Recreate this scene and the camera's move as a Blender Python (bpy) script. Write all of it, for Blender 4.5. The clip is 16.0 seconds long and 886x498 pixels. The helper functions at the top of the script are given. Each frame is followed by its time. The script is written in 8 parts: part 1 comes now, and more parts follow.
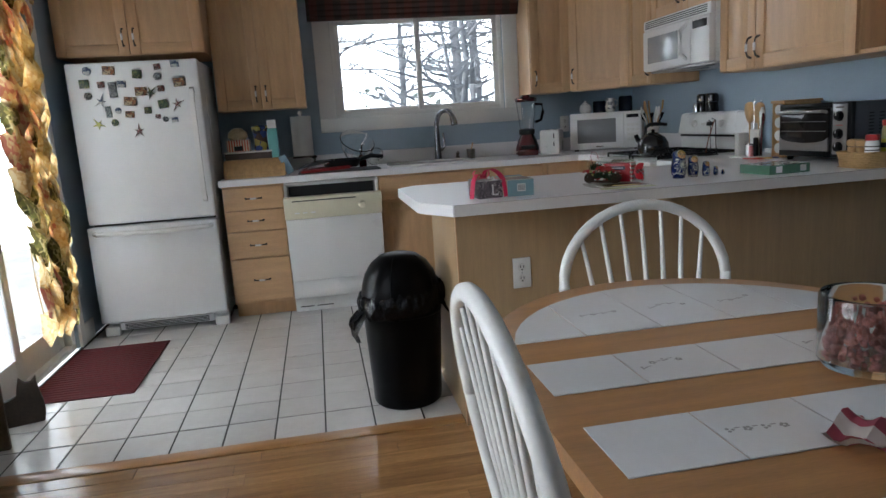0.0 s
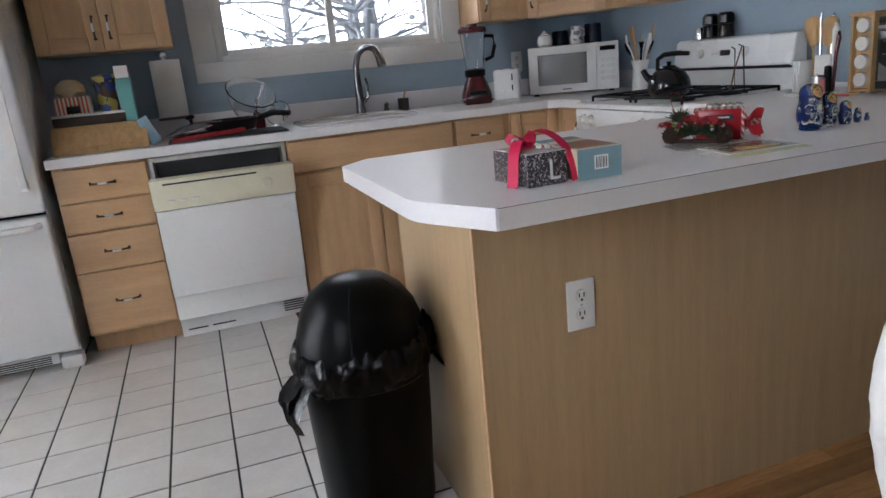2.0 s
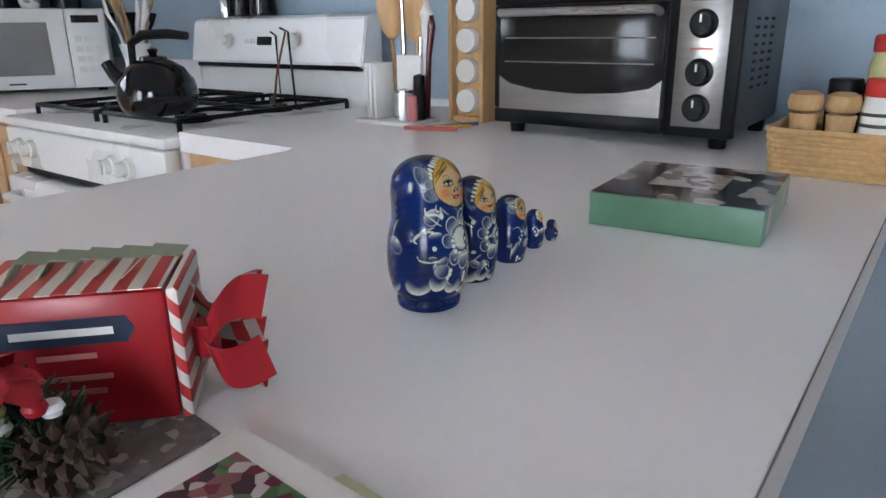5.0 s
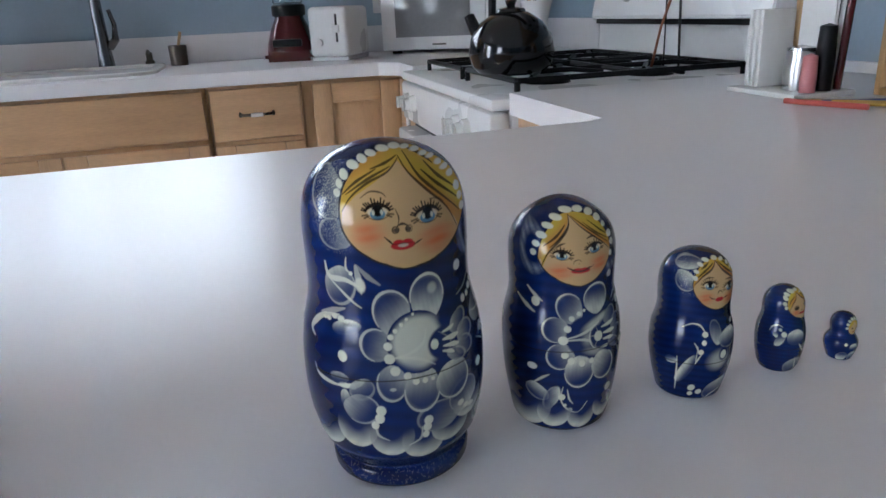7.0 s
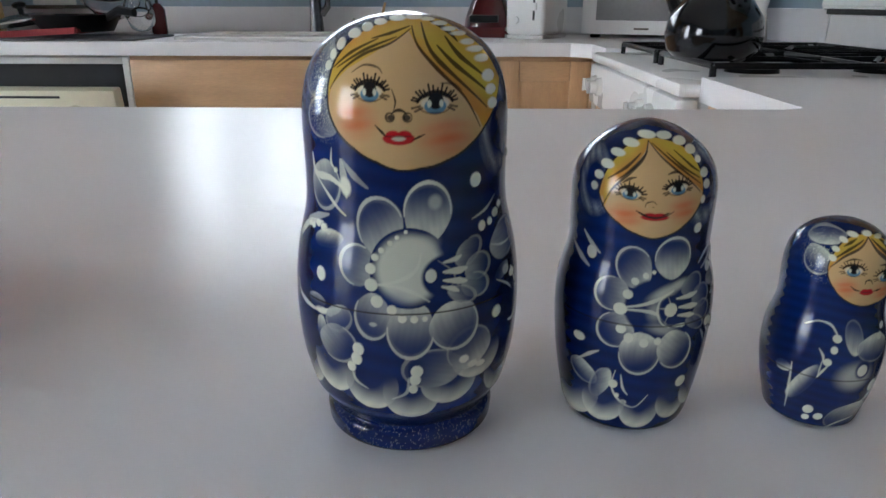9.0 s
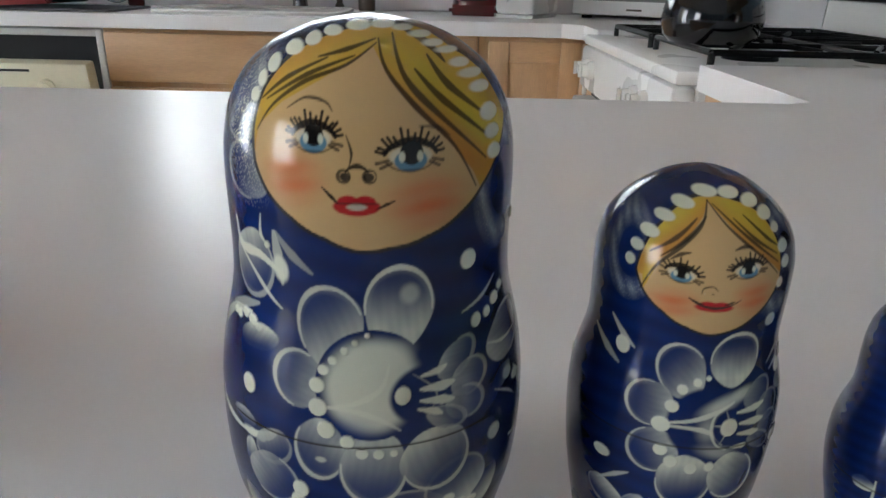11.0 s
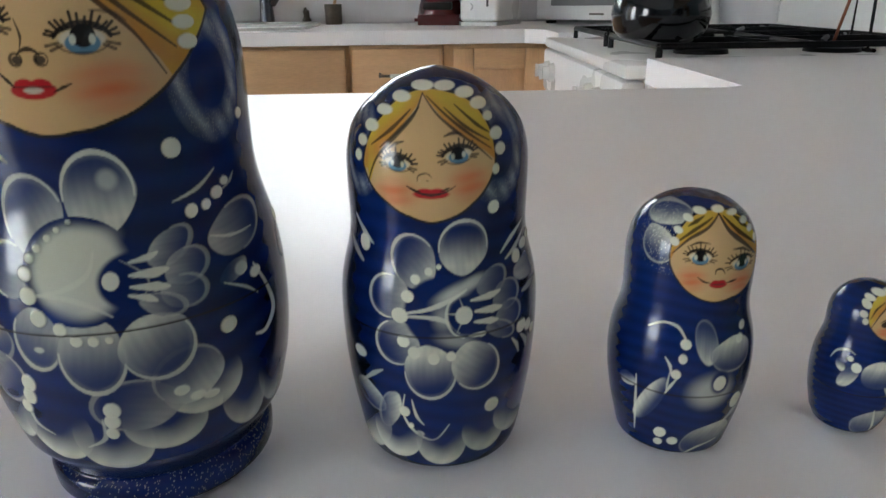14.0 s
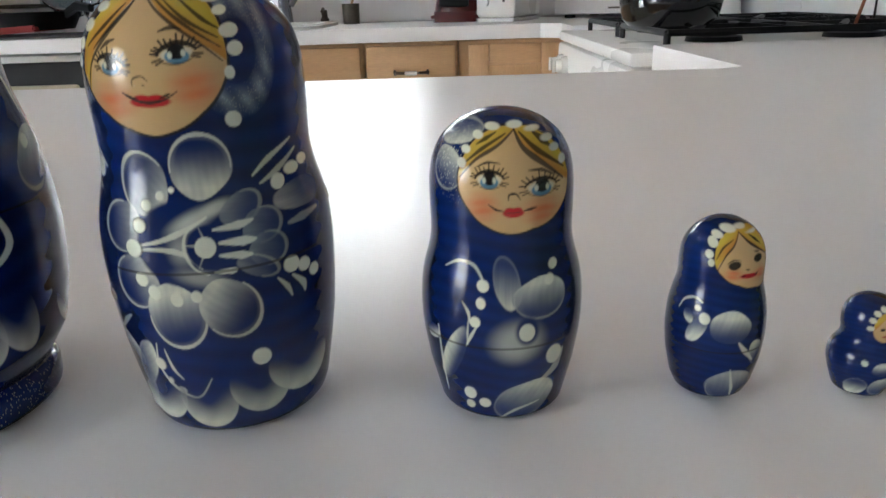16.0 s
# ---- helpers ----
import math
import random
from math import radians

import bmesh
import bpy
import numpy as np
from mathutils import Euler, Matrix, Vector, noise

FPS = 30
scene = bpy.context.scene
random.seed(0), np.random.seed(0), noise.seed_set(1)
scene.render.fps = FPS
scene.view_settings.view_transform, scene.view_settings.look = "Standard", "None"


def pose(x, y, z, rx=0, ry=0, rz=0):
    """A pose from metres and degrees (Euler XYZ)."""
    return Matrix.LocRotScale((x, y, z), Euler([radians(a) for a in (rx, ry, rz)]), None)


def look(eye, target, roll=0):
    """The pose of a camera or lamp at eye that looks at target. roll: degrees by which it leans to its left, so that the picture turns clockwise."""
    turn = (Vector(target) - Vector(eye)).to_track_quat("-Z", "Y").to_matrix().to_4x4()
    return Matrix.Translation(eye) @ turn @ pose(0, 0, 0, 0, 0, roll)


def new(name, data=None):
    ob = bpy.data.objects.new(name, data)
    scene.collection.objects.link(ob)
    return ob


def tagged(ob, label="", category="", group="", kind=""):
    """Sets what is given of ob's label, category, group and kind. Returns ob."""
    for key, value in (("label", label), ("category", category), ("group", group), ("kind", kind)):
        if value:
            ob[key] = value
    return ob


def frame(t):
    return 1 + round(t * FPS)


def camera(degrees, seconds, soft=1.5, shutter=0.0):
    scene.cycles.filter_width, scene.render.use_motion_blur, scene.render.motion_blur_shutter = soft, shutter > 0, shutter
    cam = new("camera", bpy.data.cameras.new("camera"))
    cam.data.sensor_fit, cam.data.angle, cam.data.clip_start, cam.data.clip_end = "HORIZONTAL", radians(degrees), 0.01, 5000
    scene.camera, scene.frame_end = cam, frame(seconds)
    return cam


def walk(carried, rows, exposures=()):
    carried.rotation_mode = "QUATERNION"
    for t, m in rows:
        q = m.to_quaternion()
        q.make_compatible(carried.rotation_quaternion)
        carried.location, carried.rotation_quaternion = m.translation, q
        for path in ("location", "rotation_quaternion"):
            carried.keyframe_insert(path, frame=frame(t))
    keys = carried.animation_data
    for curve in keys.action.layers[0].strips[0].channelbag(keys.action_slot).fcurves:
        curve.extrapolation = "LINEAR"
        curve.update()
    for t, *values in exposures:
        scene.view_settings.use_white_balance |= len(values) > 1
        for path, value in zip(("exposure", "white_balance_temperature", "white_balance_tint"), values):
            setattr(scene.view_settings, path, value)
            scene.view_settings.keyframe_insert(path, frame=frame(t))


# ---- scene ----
cam = camera(65.9, 16.0)
PATH = [
    (0, (-0.426, 0.169, 1.189), (-0.091, 2.107, 0.826), -3.7),
    (0.5, (-0.533, 0.458, 1.159), (-0.236, 2.38, 0.692), -5.0),
    (1, (-0.588, 0.774, 1.159), (-0.323, 2.689, 0.647), -6.6),
    (1.5, (-0.561, 1.08, 1.154), (-0.055, 2.936, 0.606), -5.7),
    (2, (-0.444, 1.381, 1.155), (0.178, 3.208, 0.632), -5.5),
    (2.5, (-0.346, 1.677, 1.147), (0.547, 3.389, 0.627), -4.3),
    (3, (-0.171, 1.901, 1.133), (1.068, 3.372, 0.587), -2.8),
    (3.5, (0.06, 2.08, 1.131), (1.526, 3.339, 0.614), -2.3),
    (3.7, (0.138, 2.149, 1.131), (1.708, 3.277, 0.619), -2.1),
    (5.8, (0.7935, 2.4071, 1.0919), (2.1243, 3.7215, 0.3837), -0.74),
    (6, (0.8292, 2.4187, 1.0872), (2.0639, 3.8139, 0.3600), -1.04),
    (6.5, (0.9216, 2.4500, 1.0698), (1.6706, 4.1660, 0.3667), -2.96),
    (7, (0.9338, 2.4613, 1.0617), (1.4149, 4.2867, 0.4010), -2.77),
    (7.5, (0.9674, 2.4473, 1.0622), (1.2654, 4.3132, 0.4069), -2.76),
    (8, (0.9884, 2.4551, 1.0411), (1.0955, 4.3470, 0.4015), -3.01),
    (8.5, (0.9964, 2.4744, 1.0396), (0.9770, 4.3516, 0.3498), -1.61),
    (9, (0.9823, 2.4920, 1.0273), (0.9489, 4.3737, 0.3505), 0.09),
    (9.5, (0.9778, 2.5147, 1.0296), (0.9323, 4.3779, 0.3040), 0.79),
    (10, (0.9827, 2.5349, 1.0232), (0.9773, 4.3968, 0.2931), 1.42),
    (10.2, (0.9819, 2.5447, 1.0278), (0.9780, 4.4028, 0.2879), 1.43),
    (12.3, (0.9897, 2.5397, 1.0324), (1.0444, 4.4196, 0.3520), 0.62),
    (12.5, (0.9988, 2.5363, 1.0290), (1.0453, 4.4285, 0.3829), 0.08),
    (13, (1.0110, 2.5346, 1.0260), (1.0593, 4.4202, 0.3610), -0.03),
    (13.5, (1.0222, 2.5305, 1.0189), (1.0634, 4.4109, 0.3386), -0.49),
    (14, (1.0310, 2.5316, 1.0124), (1.0734, 4.4056, 0.3150), -0.71),
    (14.5, (1.0469, 2.5320, 1.0038), (1.0672, 4.4070, 0.3082), -1.21),
    (15, (1.0592, 2.5378, 0.9945), (1.0584, 4.4138, 0.3014), -1.48),
    (15.5, (1.0689, 2.5441, 0.9917), (1.0487, 4.4190, 0.2957), -1.69),
    (16, (1.0804, 2.5451, 0.9916), (1.0290, 4.4223, 0.3034), -1.93),
]
EXPOSURES = [(0, -0.7, 6000, 9), (1, -0.68, 6000, 12), (1.5, -0.53, 6050, 13), (2.5, -0.2, 6050, 13), (3.5, 0.08, 5950, 13), (6, 0.25, 5800, 11), (7, 0.0, 5650, 11), (7.5, -0.06, 5700, 11), (8.5, 0.12, 5850, 10), (10, 0.0, 6100, 9), (12.5, 0.22, 6250, 8), (14.5, 0.22, 6250, 8), (16, 0.46, 6300, 8)]
walk(cam, [(t, look(eye, target, roll)) for t, eye, target, roll in PATH], EXPOSURES)

# ---- world and daylight ----
world = bpy.data.worlds.new("sky")
scene.world = world
world.use_nodes = True
wt = world.node_tree
sky = wt.nodes.new("ShaderNodeTexSky")
sky.sky_type, sky.sun_disc = "NISHITA", False
sky.sun_elevation, sky.sun_rotation = radians(35), radians(-60)
wt.links.new(sky.outputs[0], wt.nodes["Background"].inputs[0])
wt.nodes["Background"].inputs[1].default_value = 0.15
sun_data = bpy.data.lights.new("sun", "SUN")
sun_data.energy, sun_data.angle, sun_data.color = 1.2, radians(12), (1.0, 0.95, 0.88)
sun = new("sun", sun_data)
sun.matrix_world = look((-10, 6, 9), (0, 3, 0))


# ---- materials ----
def mat(name, base, rough=0.5, metal=0.0, var=0.12, scale=8.0, fine=90.0, bump=0.0, bscale=200.0, coat=0.0, alpha=1.0,
        trans=0.0, ior=1.45, tint=None, stretch=(1, 1, 1), rand=0.0, emit=0.0, plain=False):
    m = bpy.data.materials.new(name)
    m.use_nodes = True
    nt = m.node_tree
    N, L = nt.nodes, nt.links
    p = N["Principled BSDF"]
    p.inputs["Roughness"].default_value = rough
    p.inputs["Metallic"].default_value = metal
    p.inputs["Coat Weight"].default_value = coat
    p.inputs["Coat Roughness"].default_value = 0.08
    p.inputs["Transmission Weight"].default_value = trans
    p.inputs["IOR"].default_value = ior
    p.inputs["Alpha"].default_value = alpha
    tc = N.new("ShaderNodeTexCoord")
    mp = N.new("ShaderNodeMapping")
    mp.inputs["Scale"].default_value = stretch
    L.new(tc.outputs["Object"], mp.inputs[0])
    n1, n2 = N.new("ShaderNodeTexNoise"), N.new("ShaderNodeTexNoise")
    n1.inputs["Scale"].default_value, n1.inputs["Detail"].default_value = scale, 4
    n2.inputs["Scale"].default_value, n2.inputs["Detail"].default_value = fine, 3
    L.new(mp.outputs[0], n1.inputs[0])
    L.new(mp.outputs[0], n2.inputs[0])
    mix = N.new("ShaderNodeMath")
    mix.operation = "MULTIPLY_ADD"
    mix.inputs[1].default_value = 0.4
    L.new(n2.outputs[0], mix.inputs[0])
    half = N.new("ShaderNodeMath")
    half.operation = "MULTIPLY"
    half.inputs[1].default_value = 0.6
    L.new(n1.outputs[0], half.inputs[0])
    L.new(half.outputs[0], mix.inputs[2])
    ramp = N.new("ShaderNodeValToRGB")
    dark = tint if tint else tuple(c * (1 - var) for c in base)
    lite = tuple(min(1, c * (1 + var * 0.6)) for c in base)
    ramp.color_ramp.elements[0].position, ramp.color_ramp.elements[0].color = 0.32, (*dark, 1)
    ramp.color_ramp.elements[1].position, ramp.color_ramp.elements[1].color = 0.66, (*lite, 1)
    L.new(mix.outputs[0], ramp.inputs[0])
    out = ramp.outputs[0]
    if rand:
        oi, hsv, ma = N.new("ShaderNodeObjectInfo"), N.new("ShaderNodeHueSaturation"), N.new("ShaderNodeMapRange")
        ma.inputs[3].default_value, ma.inputs[4].default_value = 1 - rand, 1 + rand
        L.new(oi.outputs["Random"], ma.inputs[0])
        L.new(ma.outputs[0], hsv.inputs["Value"])
        L.new(out, hsv.inputs["Color"])
        out = hsv.outputs[0]
        add = N.new("ShaderNodeVectorMath")
        sc = N.new("ShaderNodeMath")
        sc.operation, sc.inputs[1].default_value = "MULTIPLY", 37.0
        L.new(oi.outputs["Random"], sc.inputs[0])
        L.new(tc.outputs["Object"], add.inputs[0])
        L.new(sc.outputs[0], add.inputs[1])
        L.new(add.outputs[0], mp.inputs[0])
    if plain:
        p.inputs["Base Color"].default_value = (*base, 1)
    else:
        L.new(out, p.inputs["Base Color"])
    rr = N.new("ShaderNodeMapRange")
    rr.inputs[3].default_value, rr.inputs[4].default_value = rough * 0.82, min(1, rough * 1.2)
    L.new(n1.outputs[0], rr.inputs[0])
    if not plain:
        L.new(rr.outputs[0], p.inputs["Roughness"])
    if bump:
        n3, b = N.new("ShaderNodeTexNoise"), N.new("ShaderNodeBump")
        n3.inputs["Scale"].default_value = bscale
        b.inputs["Strength"].default_value, b.inputs["Distance"].default_value = bump, 0.002
        L.new(mp.outputs[0], n3.inputs[0])
        L.new(n3.outputs[0], b.inputs["Height"])
        L.new(b.outputs[0], p.inputs["Normal"])
    if emit:
        L.new(out, p.inputs["Emission Color"])
        p.inputs["Emission Strength"].default_value = emit
    return m


def glass(name, tint=(1, 1, 1), rough=0.02):
    m = bpy.data.materials.new(name)
    m.use_nodes = True
    p = m.node_tree.nodes["Principled BSDF"]
    p.inputs["Base Color"].default_value = (*tint, 1)
    p.inputs["Roughness"].default_value = rough
    p.inputs["Transmission Weight"].default_value = 1.0
    p.inputs["IOR"].default_value = 1.45
    return m


def stripes(name, a, b, per_metre, axis=0, rough=0.4, slant=0.0):
    m = mat(name, a, rough)
    nt = m.node_tree
    N, L = nt.nodes, nt.links
    tc, sep = N.new("ShaderNodeTexCoord"), N.new("ShaderNodeSeparateXYZ")
    L.new(tc.outputs["Object"], sep.inputs[0])
    add = N.new("ShaderNodeMath")
    add.operation, add.inputs[1].default_value = "MULTIPLY_ADD", slant
    L.new(sep.outputs[2], add.inputs[0])
    L.new(sep.outputs[axis], add.inputs[2])
    mul, fr, gt = N.new("ShaderNodeMath"), N.new("ShaderNodeMath"), N.new("ShaderNodeMath")
    mul.operation, mul.inputs[1].default_value = "MULTIPLY", per_metre
    fr.operation = "FRACT"
    gt.operation, gt.inputs[1].default_value = "GREATER_THAN", 0.5
    L.new(add.outputs[0], mul.inputs[0])
    L.new(mul.outputs[0], fr.inputs[0])
    L.new(fr.outputs[0], gt.inputs[0])
    mx = N.new("ShaderNodeMix")
    mx.data_type = "RGBA"
    mx.inputs[6].default_value, mx.inputs[7].default_value = (*a, 1), (*b, 1)
    L.new(gt.outputs[0], mx.inputs[0])
    L.new(mx.outputs[2], N["Principled BSDF"].inputs["Base Color"])
    return m


def blotches(name, cols, scale, rough=0.4):
    """Patches of several colours in Voronoi cells: printed or painted pictures and mixed surfaces."""
    m = mat(name, cols[0], rough)
    nt = m.node_tree
    N, L = nt.nodes, nt.links
    tc, v = N.new("ShaderNodeTexCoord"), N.new("ShaderNodeTexVoronoi")
    v.inputs["Scale"].default_value = scale
    L.new(tc.outputs["Object"], v.inputs[0])
    sep = N.new("ShaderNodeSeparateColor")
    L.new(v.outputs["Color"], sep.inputs[0])
    r = N.new("ShaderNodeValToRGB")
    r.color_ramp.interpolation = "CONSTANT"
    for i, c in enumerate(cols):
        e = r.color_ramp.elements[i] if i < 2 else r.color_ramp.elements.new(i / len(cols))
        e.position, e.color = i / len(cols), (*c, 1)
    L.new(sep.outputs[0], r.inputs[0])
    L.new(r.outputs[0], N["Principled BSDF"].inputs["Base Color"])
    return m


def glow(name, base, strength, scale=1.2):
    m = mat(name, base, 0.9, var=0.35, scale=scale, fine=6, emit=strength)
    return m


M_wall = mat("wall_paint", (0.34, 0.43, 0.51), 0.55, var=0.05, bump=0.15, bscale=350)
M_ceil = mat("ceiling_paint", (0.8, 0.79, 0.77), 0.8, var=0.04)
M_trim = mat("white_trim_paint", (0.78, 0.78, 0.76), 0.4, var=0.05)
M_cab = mat("pickled_maple", (0.57, 0.36, 0.195), 0.38, var=0.16, scale=5, fine=60, stretch=(6, 6, 0.8), bump=0.05)
M_cabh = mat("pickled_maple_flat", (0.57, 0.36, 0.195), 0.38, var=0.16, scale=5, fine=60, stretch=(0.8, 6, 6), bump=0.05)
M_panel = mat("panel_veneer", (0.43, 0.295, 0.155), 0.42, var=0.14, scale=6, fine=50, stretch=(7, 7, 0.35), bump=0.04)
M_lam = mat("counter_laminate", (0.82, 0.81, 0.82), 0.31, ior=1.38, plain=True, bump=0.02, bscale=900)
M_lam_edge = mat("counter_seam", (0.16, 0.12, 0.10), 0.5)
M_app = mat("white_enamel", (0.78, 0.78, 0.77), 0.28, var=0.03, scale=2)
M_fridge = mat("fridge_textured_enamel", (0.78, 0.79, 0.80), 0.33, var=0.03, bump=0.25, bscale=420)
M_bisque = mat("bisque_plastic", (0.70, 0.66, 0.50), 0.4, var=0.05)
M_black = mat("black_plastic", (0.006, 0.006, 0.007), 0.38, var=0.2, ior=1.25)
M_dark = mat("dark_interior", (0.02, 0.02, 0.022), 0.7)
M_steel = mat("brushed_steel", (0.5, 0.5, 0.5), 0.28, metal=1, var=0.1, stretch=(1, 1, 12))
M_chrome = mat("chrome", (0.7, 0.7, 0.7), 0.12, metal=1, var=0.05)
M_pewter = mat("antique_pewter", (0.10, 0.085, 0.07), 0.4, metal=0.8, var=0.3)
M_ceramic = mat("white_ceramic", (0.76, 0.75, 0.72), 0.2, var=0.04)
M_tile = mat("floor_tile_glaze", (0.63, 0.61, 0.58), 0.24, var=0.06, scale=12, fine=60, rand=0.05)
M_grout = mat("dark_grout", (0.035, 0.033, 0.03), 0.9, var=0.3)
M_oak = mat("oak_floor", (0.36, 0.19, 0.075), 0.25, var=0.35, scale=4, fine=45, stretch=(0.7, 9, 9), rand=0.22, coat=0.3, bump=0.04)
M_oaktab = mat("oak_table", (0.44, 0.22, 0.08), 0.3, var=0.25, scale=5, fine=50, stretch=(0.8, 9, 9), coat=0.3)
M_white_wood = mat("white_painted_wood", (0.76, 0.75, 0.72), 0.35, var=0.05)
M_wood = mat("light_wood", (0.50, 0.31, 0.14), 0.5, var=0.25, scale=10, stretch=(6, 6, 1))
M_red = mat("red_cloth_mat", (0.10, 0.012, 0.014), 0.9, var=0.3, scale=30, fine=300, bump=0.6, bscale=600)
M_trash = mat("black_bin_plastic", (0.003, 0.003, 0.0035), 0.34, var=0.2, bump=0.05, ior=1.2)
M_glass = glass("clear_glass")
M_pane = glass("window_glass", (0.97, 0.98, 0.98), 0.0)


# ---- mesh helpers ----
def bx(bm, x0, y0, z0, x1, y1, z1, bev=0.003, seg=2):
    g = bmesh.ops.create_cube(bm, size=1.0, matrix=Matrix.LocRotScale(
        ((x0 + x1) / 2, (y0 + y1) / 2, (z0 + z1) / 2), None, (abs(x1 - x0), abs(y1 - y0), abs(z1 - z0))))
    if bev:
        ed = {e for v in g["verts"] for e in v.link_edges}
        bmesh.ops.bevel(bm, geom=list(ed), offset=bev, segments=seg, affect="EDGES", profile=0.5)
    return bm


def box(*a, **k):
    return bx(bmesh.new(), *a, **k)


def lathe(profile, seg=40, bm=None, c=(0, 0, 0), sx=1.0, sy=1.0):
    """A turned solid from (radius, height) pairs; radius 0 closes it to a point."""
    bm = bm or bmesh.new()
    rings = []
    for r, z in profile:
        if r < 1e-6:
            rings.append([bm.verts.new((c[0], c[1], c[2] + z))])
        else:
            rings.append([bm.verts.new((c[0] + sx * r * math.cos(2 * math.pi * i / seg), c[1] + sy * r * math.sin(2 * math.pi * i / seg), c[2] + z)) for i in range(seg)])
    for a, b in zip(rings, rings[1:]):
        for i in range(seg):
            q = [a[i % len(a)], a[(i + 1) % len(a)], b[(i + 1) % len(b)], b[i % len(b)]]
            q = [v for k, v in enumerate(q) if v not in q[:k]]
            if len(q) > 2:
                bm.faces.new(q)
    for ring, flip in ((rings[0], True), (rings[-1], False)):
        if len(ring) > 1:
            bm.faces.new(ring[::-1] if flip else ring)
    return bm


def tube(pts, r, seg=10, bm=None, closed=False, flat=1.0):
    """A round bar along a line of points; r may be one radius or one for each point."""
    bm = bm or bmesh.new()
    pts = [Vector(p) for p in pts]
    rs = r if isinstance(r, (list, tuple)) else [r] * len(pts)
    n = len(pts)
    rings = []
    up = Vector((0, 0, 1))
    for i, p in enumerate(pts):
        d = (pts[(i + 1) % n] if closed or i < n - 1 else p) - (pts[i - 1] if closed or i else p)
        d.normalize()
        s = d.cross(up)
        if s.length < 1e-3:
            s = d.cross(Vector((0, 1, 0)))
        s.normalize()
        u = s.cross(d).normalized()
        rings.append([bm.verts.new(p + rs[i] * (s * math.cos(2 * math.pi * k / seg) + u * flat * math.sin(2 * math.pi * k / seg))) for k in range(seg)])
    pairs = list(zip(rings, rings[1:])) + ([(rings[-1], rings[0])] if closed else [])
    for a, b in pairs:
        for k in range(seg):
            bm.faces.new((a[k], a[(k + 1) % seg], b[(k + 1) % seg], b[k]))
    if not closed:
        bm.faces.new(rings[0][::-1])
        bm.faces.new(rings[-1])
    return bm


def prism(poly, z0, z1, bev=0.0, bm=None):
    """A plan outline raised from z0 to z1."""
    bm = bm or bmesh.new()
    lo = [bm.verts.new((x, y, z0)) for x, y in poly]
    hi = [bm.verts.new((x, y, z1)) for x, y in poly]
    n = len(poly)
    bm.faces.new(lo[::-1])
    bm.faces.new(hi)
    for i in range(n):
        bm.faces.new((lo[i], lo[(i + 1) % n], hi[(i + 1) % n], hi[i]))
    if bev:
        bmesh.ops.bevel(bm, geom=bm.edges[:], offset=bev, segments=2, affect="EDGES")
    return bm


def turn(bm, m):
    bmesh.ops.transform(bm, matrix=m, verts=bm.verts)
    return bm


def mesh_of(name, bm, material, smooth=35):
    bmesh.ops.recalc_face_normals(bm, faces=bm.faces)
    me = bpy.data.meshes.new(name)
    bm.to_mesh(me)
    bm.free()
    me.materials.append(material)
    if smooth:
        me.shade_smooth()
        me.set_sharp_from_angle(angle=radians(smooth))
    return me


def part(name, bm, material, parent, label=""):
    ob = new(name, mesh_of(name, bm, material))
    ob.parent = parent
    return tagged(ob, label)


def thing(name, label, category, loc=(0, 0, 0), rz=0, group="", kind=""):
    ob = new(name)
    ob.empty_display_size = 0.05
    ob.matrix_basis = pose(*loc, 0, 0, rz)
    return tagged(ob, label, category, group, kind)


def solo(name, bm, material, label, category, loc=(0, 0, 0), rz=0, group="", kind=""):
    ob = new(name, mesh_of(name, bm, material))
    ob.matrix_basis = pose(*loc, 0, 0, rz)
    return tagged(ob, label, category, group, kind)


def setting(name, bm, material, label=""):
    return solo(name, bm, material, label, "", kind="structure")


# ---- the room ----
XL, XR, YB, YF, ZC = -1.93, 2.05, 5.30, -2.6, 2.44
C = 0.914          # worktop height
W0, W1, WZ0, WZ1 = -0.26, 1.007, 1.268, 1.985   # sink window opening
D0, D1, DZ = 3.0, 4.44, 2.06                    # patio door opening in the left wall
E0, E1, EZ0, EZ1 = 0.5, 1.7, 0.8, 2.05          # dining window opening in the left wall


def wall_with_hole(a0, a1, h0, h1, z0, z1, t0, t1, along):
    """Four blocks round an opening; along: 'x' or 'y'."""
    bm = bmesh.new()
    for p0, p1, q0, q1 in ((a0, h0, 0, ZC), (h1, a1, 0, ZC), (h0, h1, 0, z0), (h0, h1, z1, ZC)):
        if p1 - p0 > 1e-4 and q1 - q0 > 1e-4:
            if along == "x":
                bx(bm, p0, t0, q0, p1, t1, q1, 0)
            else:
                bx(bm, t0, p0, q0, t1, p1, q1, 0)
    return bm


setting("wall_north", wall_with_hole(XL - 0.14, XR + 0.14, W0, W1, WZ0, WZ1, YB, YB + 0.14, "x"), M_wall, "blue-grey painted kitchen wall with the sink window")
wl = wall_with_hole(2.4, YB, D0, D1, 0, DZ, XL - 0.14, XL, "y")
setting("wall_west", wl, M_wall, "blue-grey painted wall with the patio door opening")
setting("wall_west_dining", wall_with_hole(YF, 2.4, E0, E1, EZ0, EZ1, XL - 0.14, XL, "y"), M_wall, "blue-grey painted dining wall with a window opening")
setting("wall_east", box(XR, YF, 0, XR + 0.14, YB, ZC, bev=0), M_wall, "light blue painted wall beside the range and peninsula")
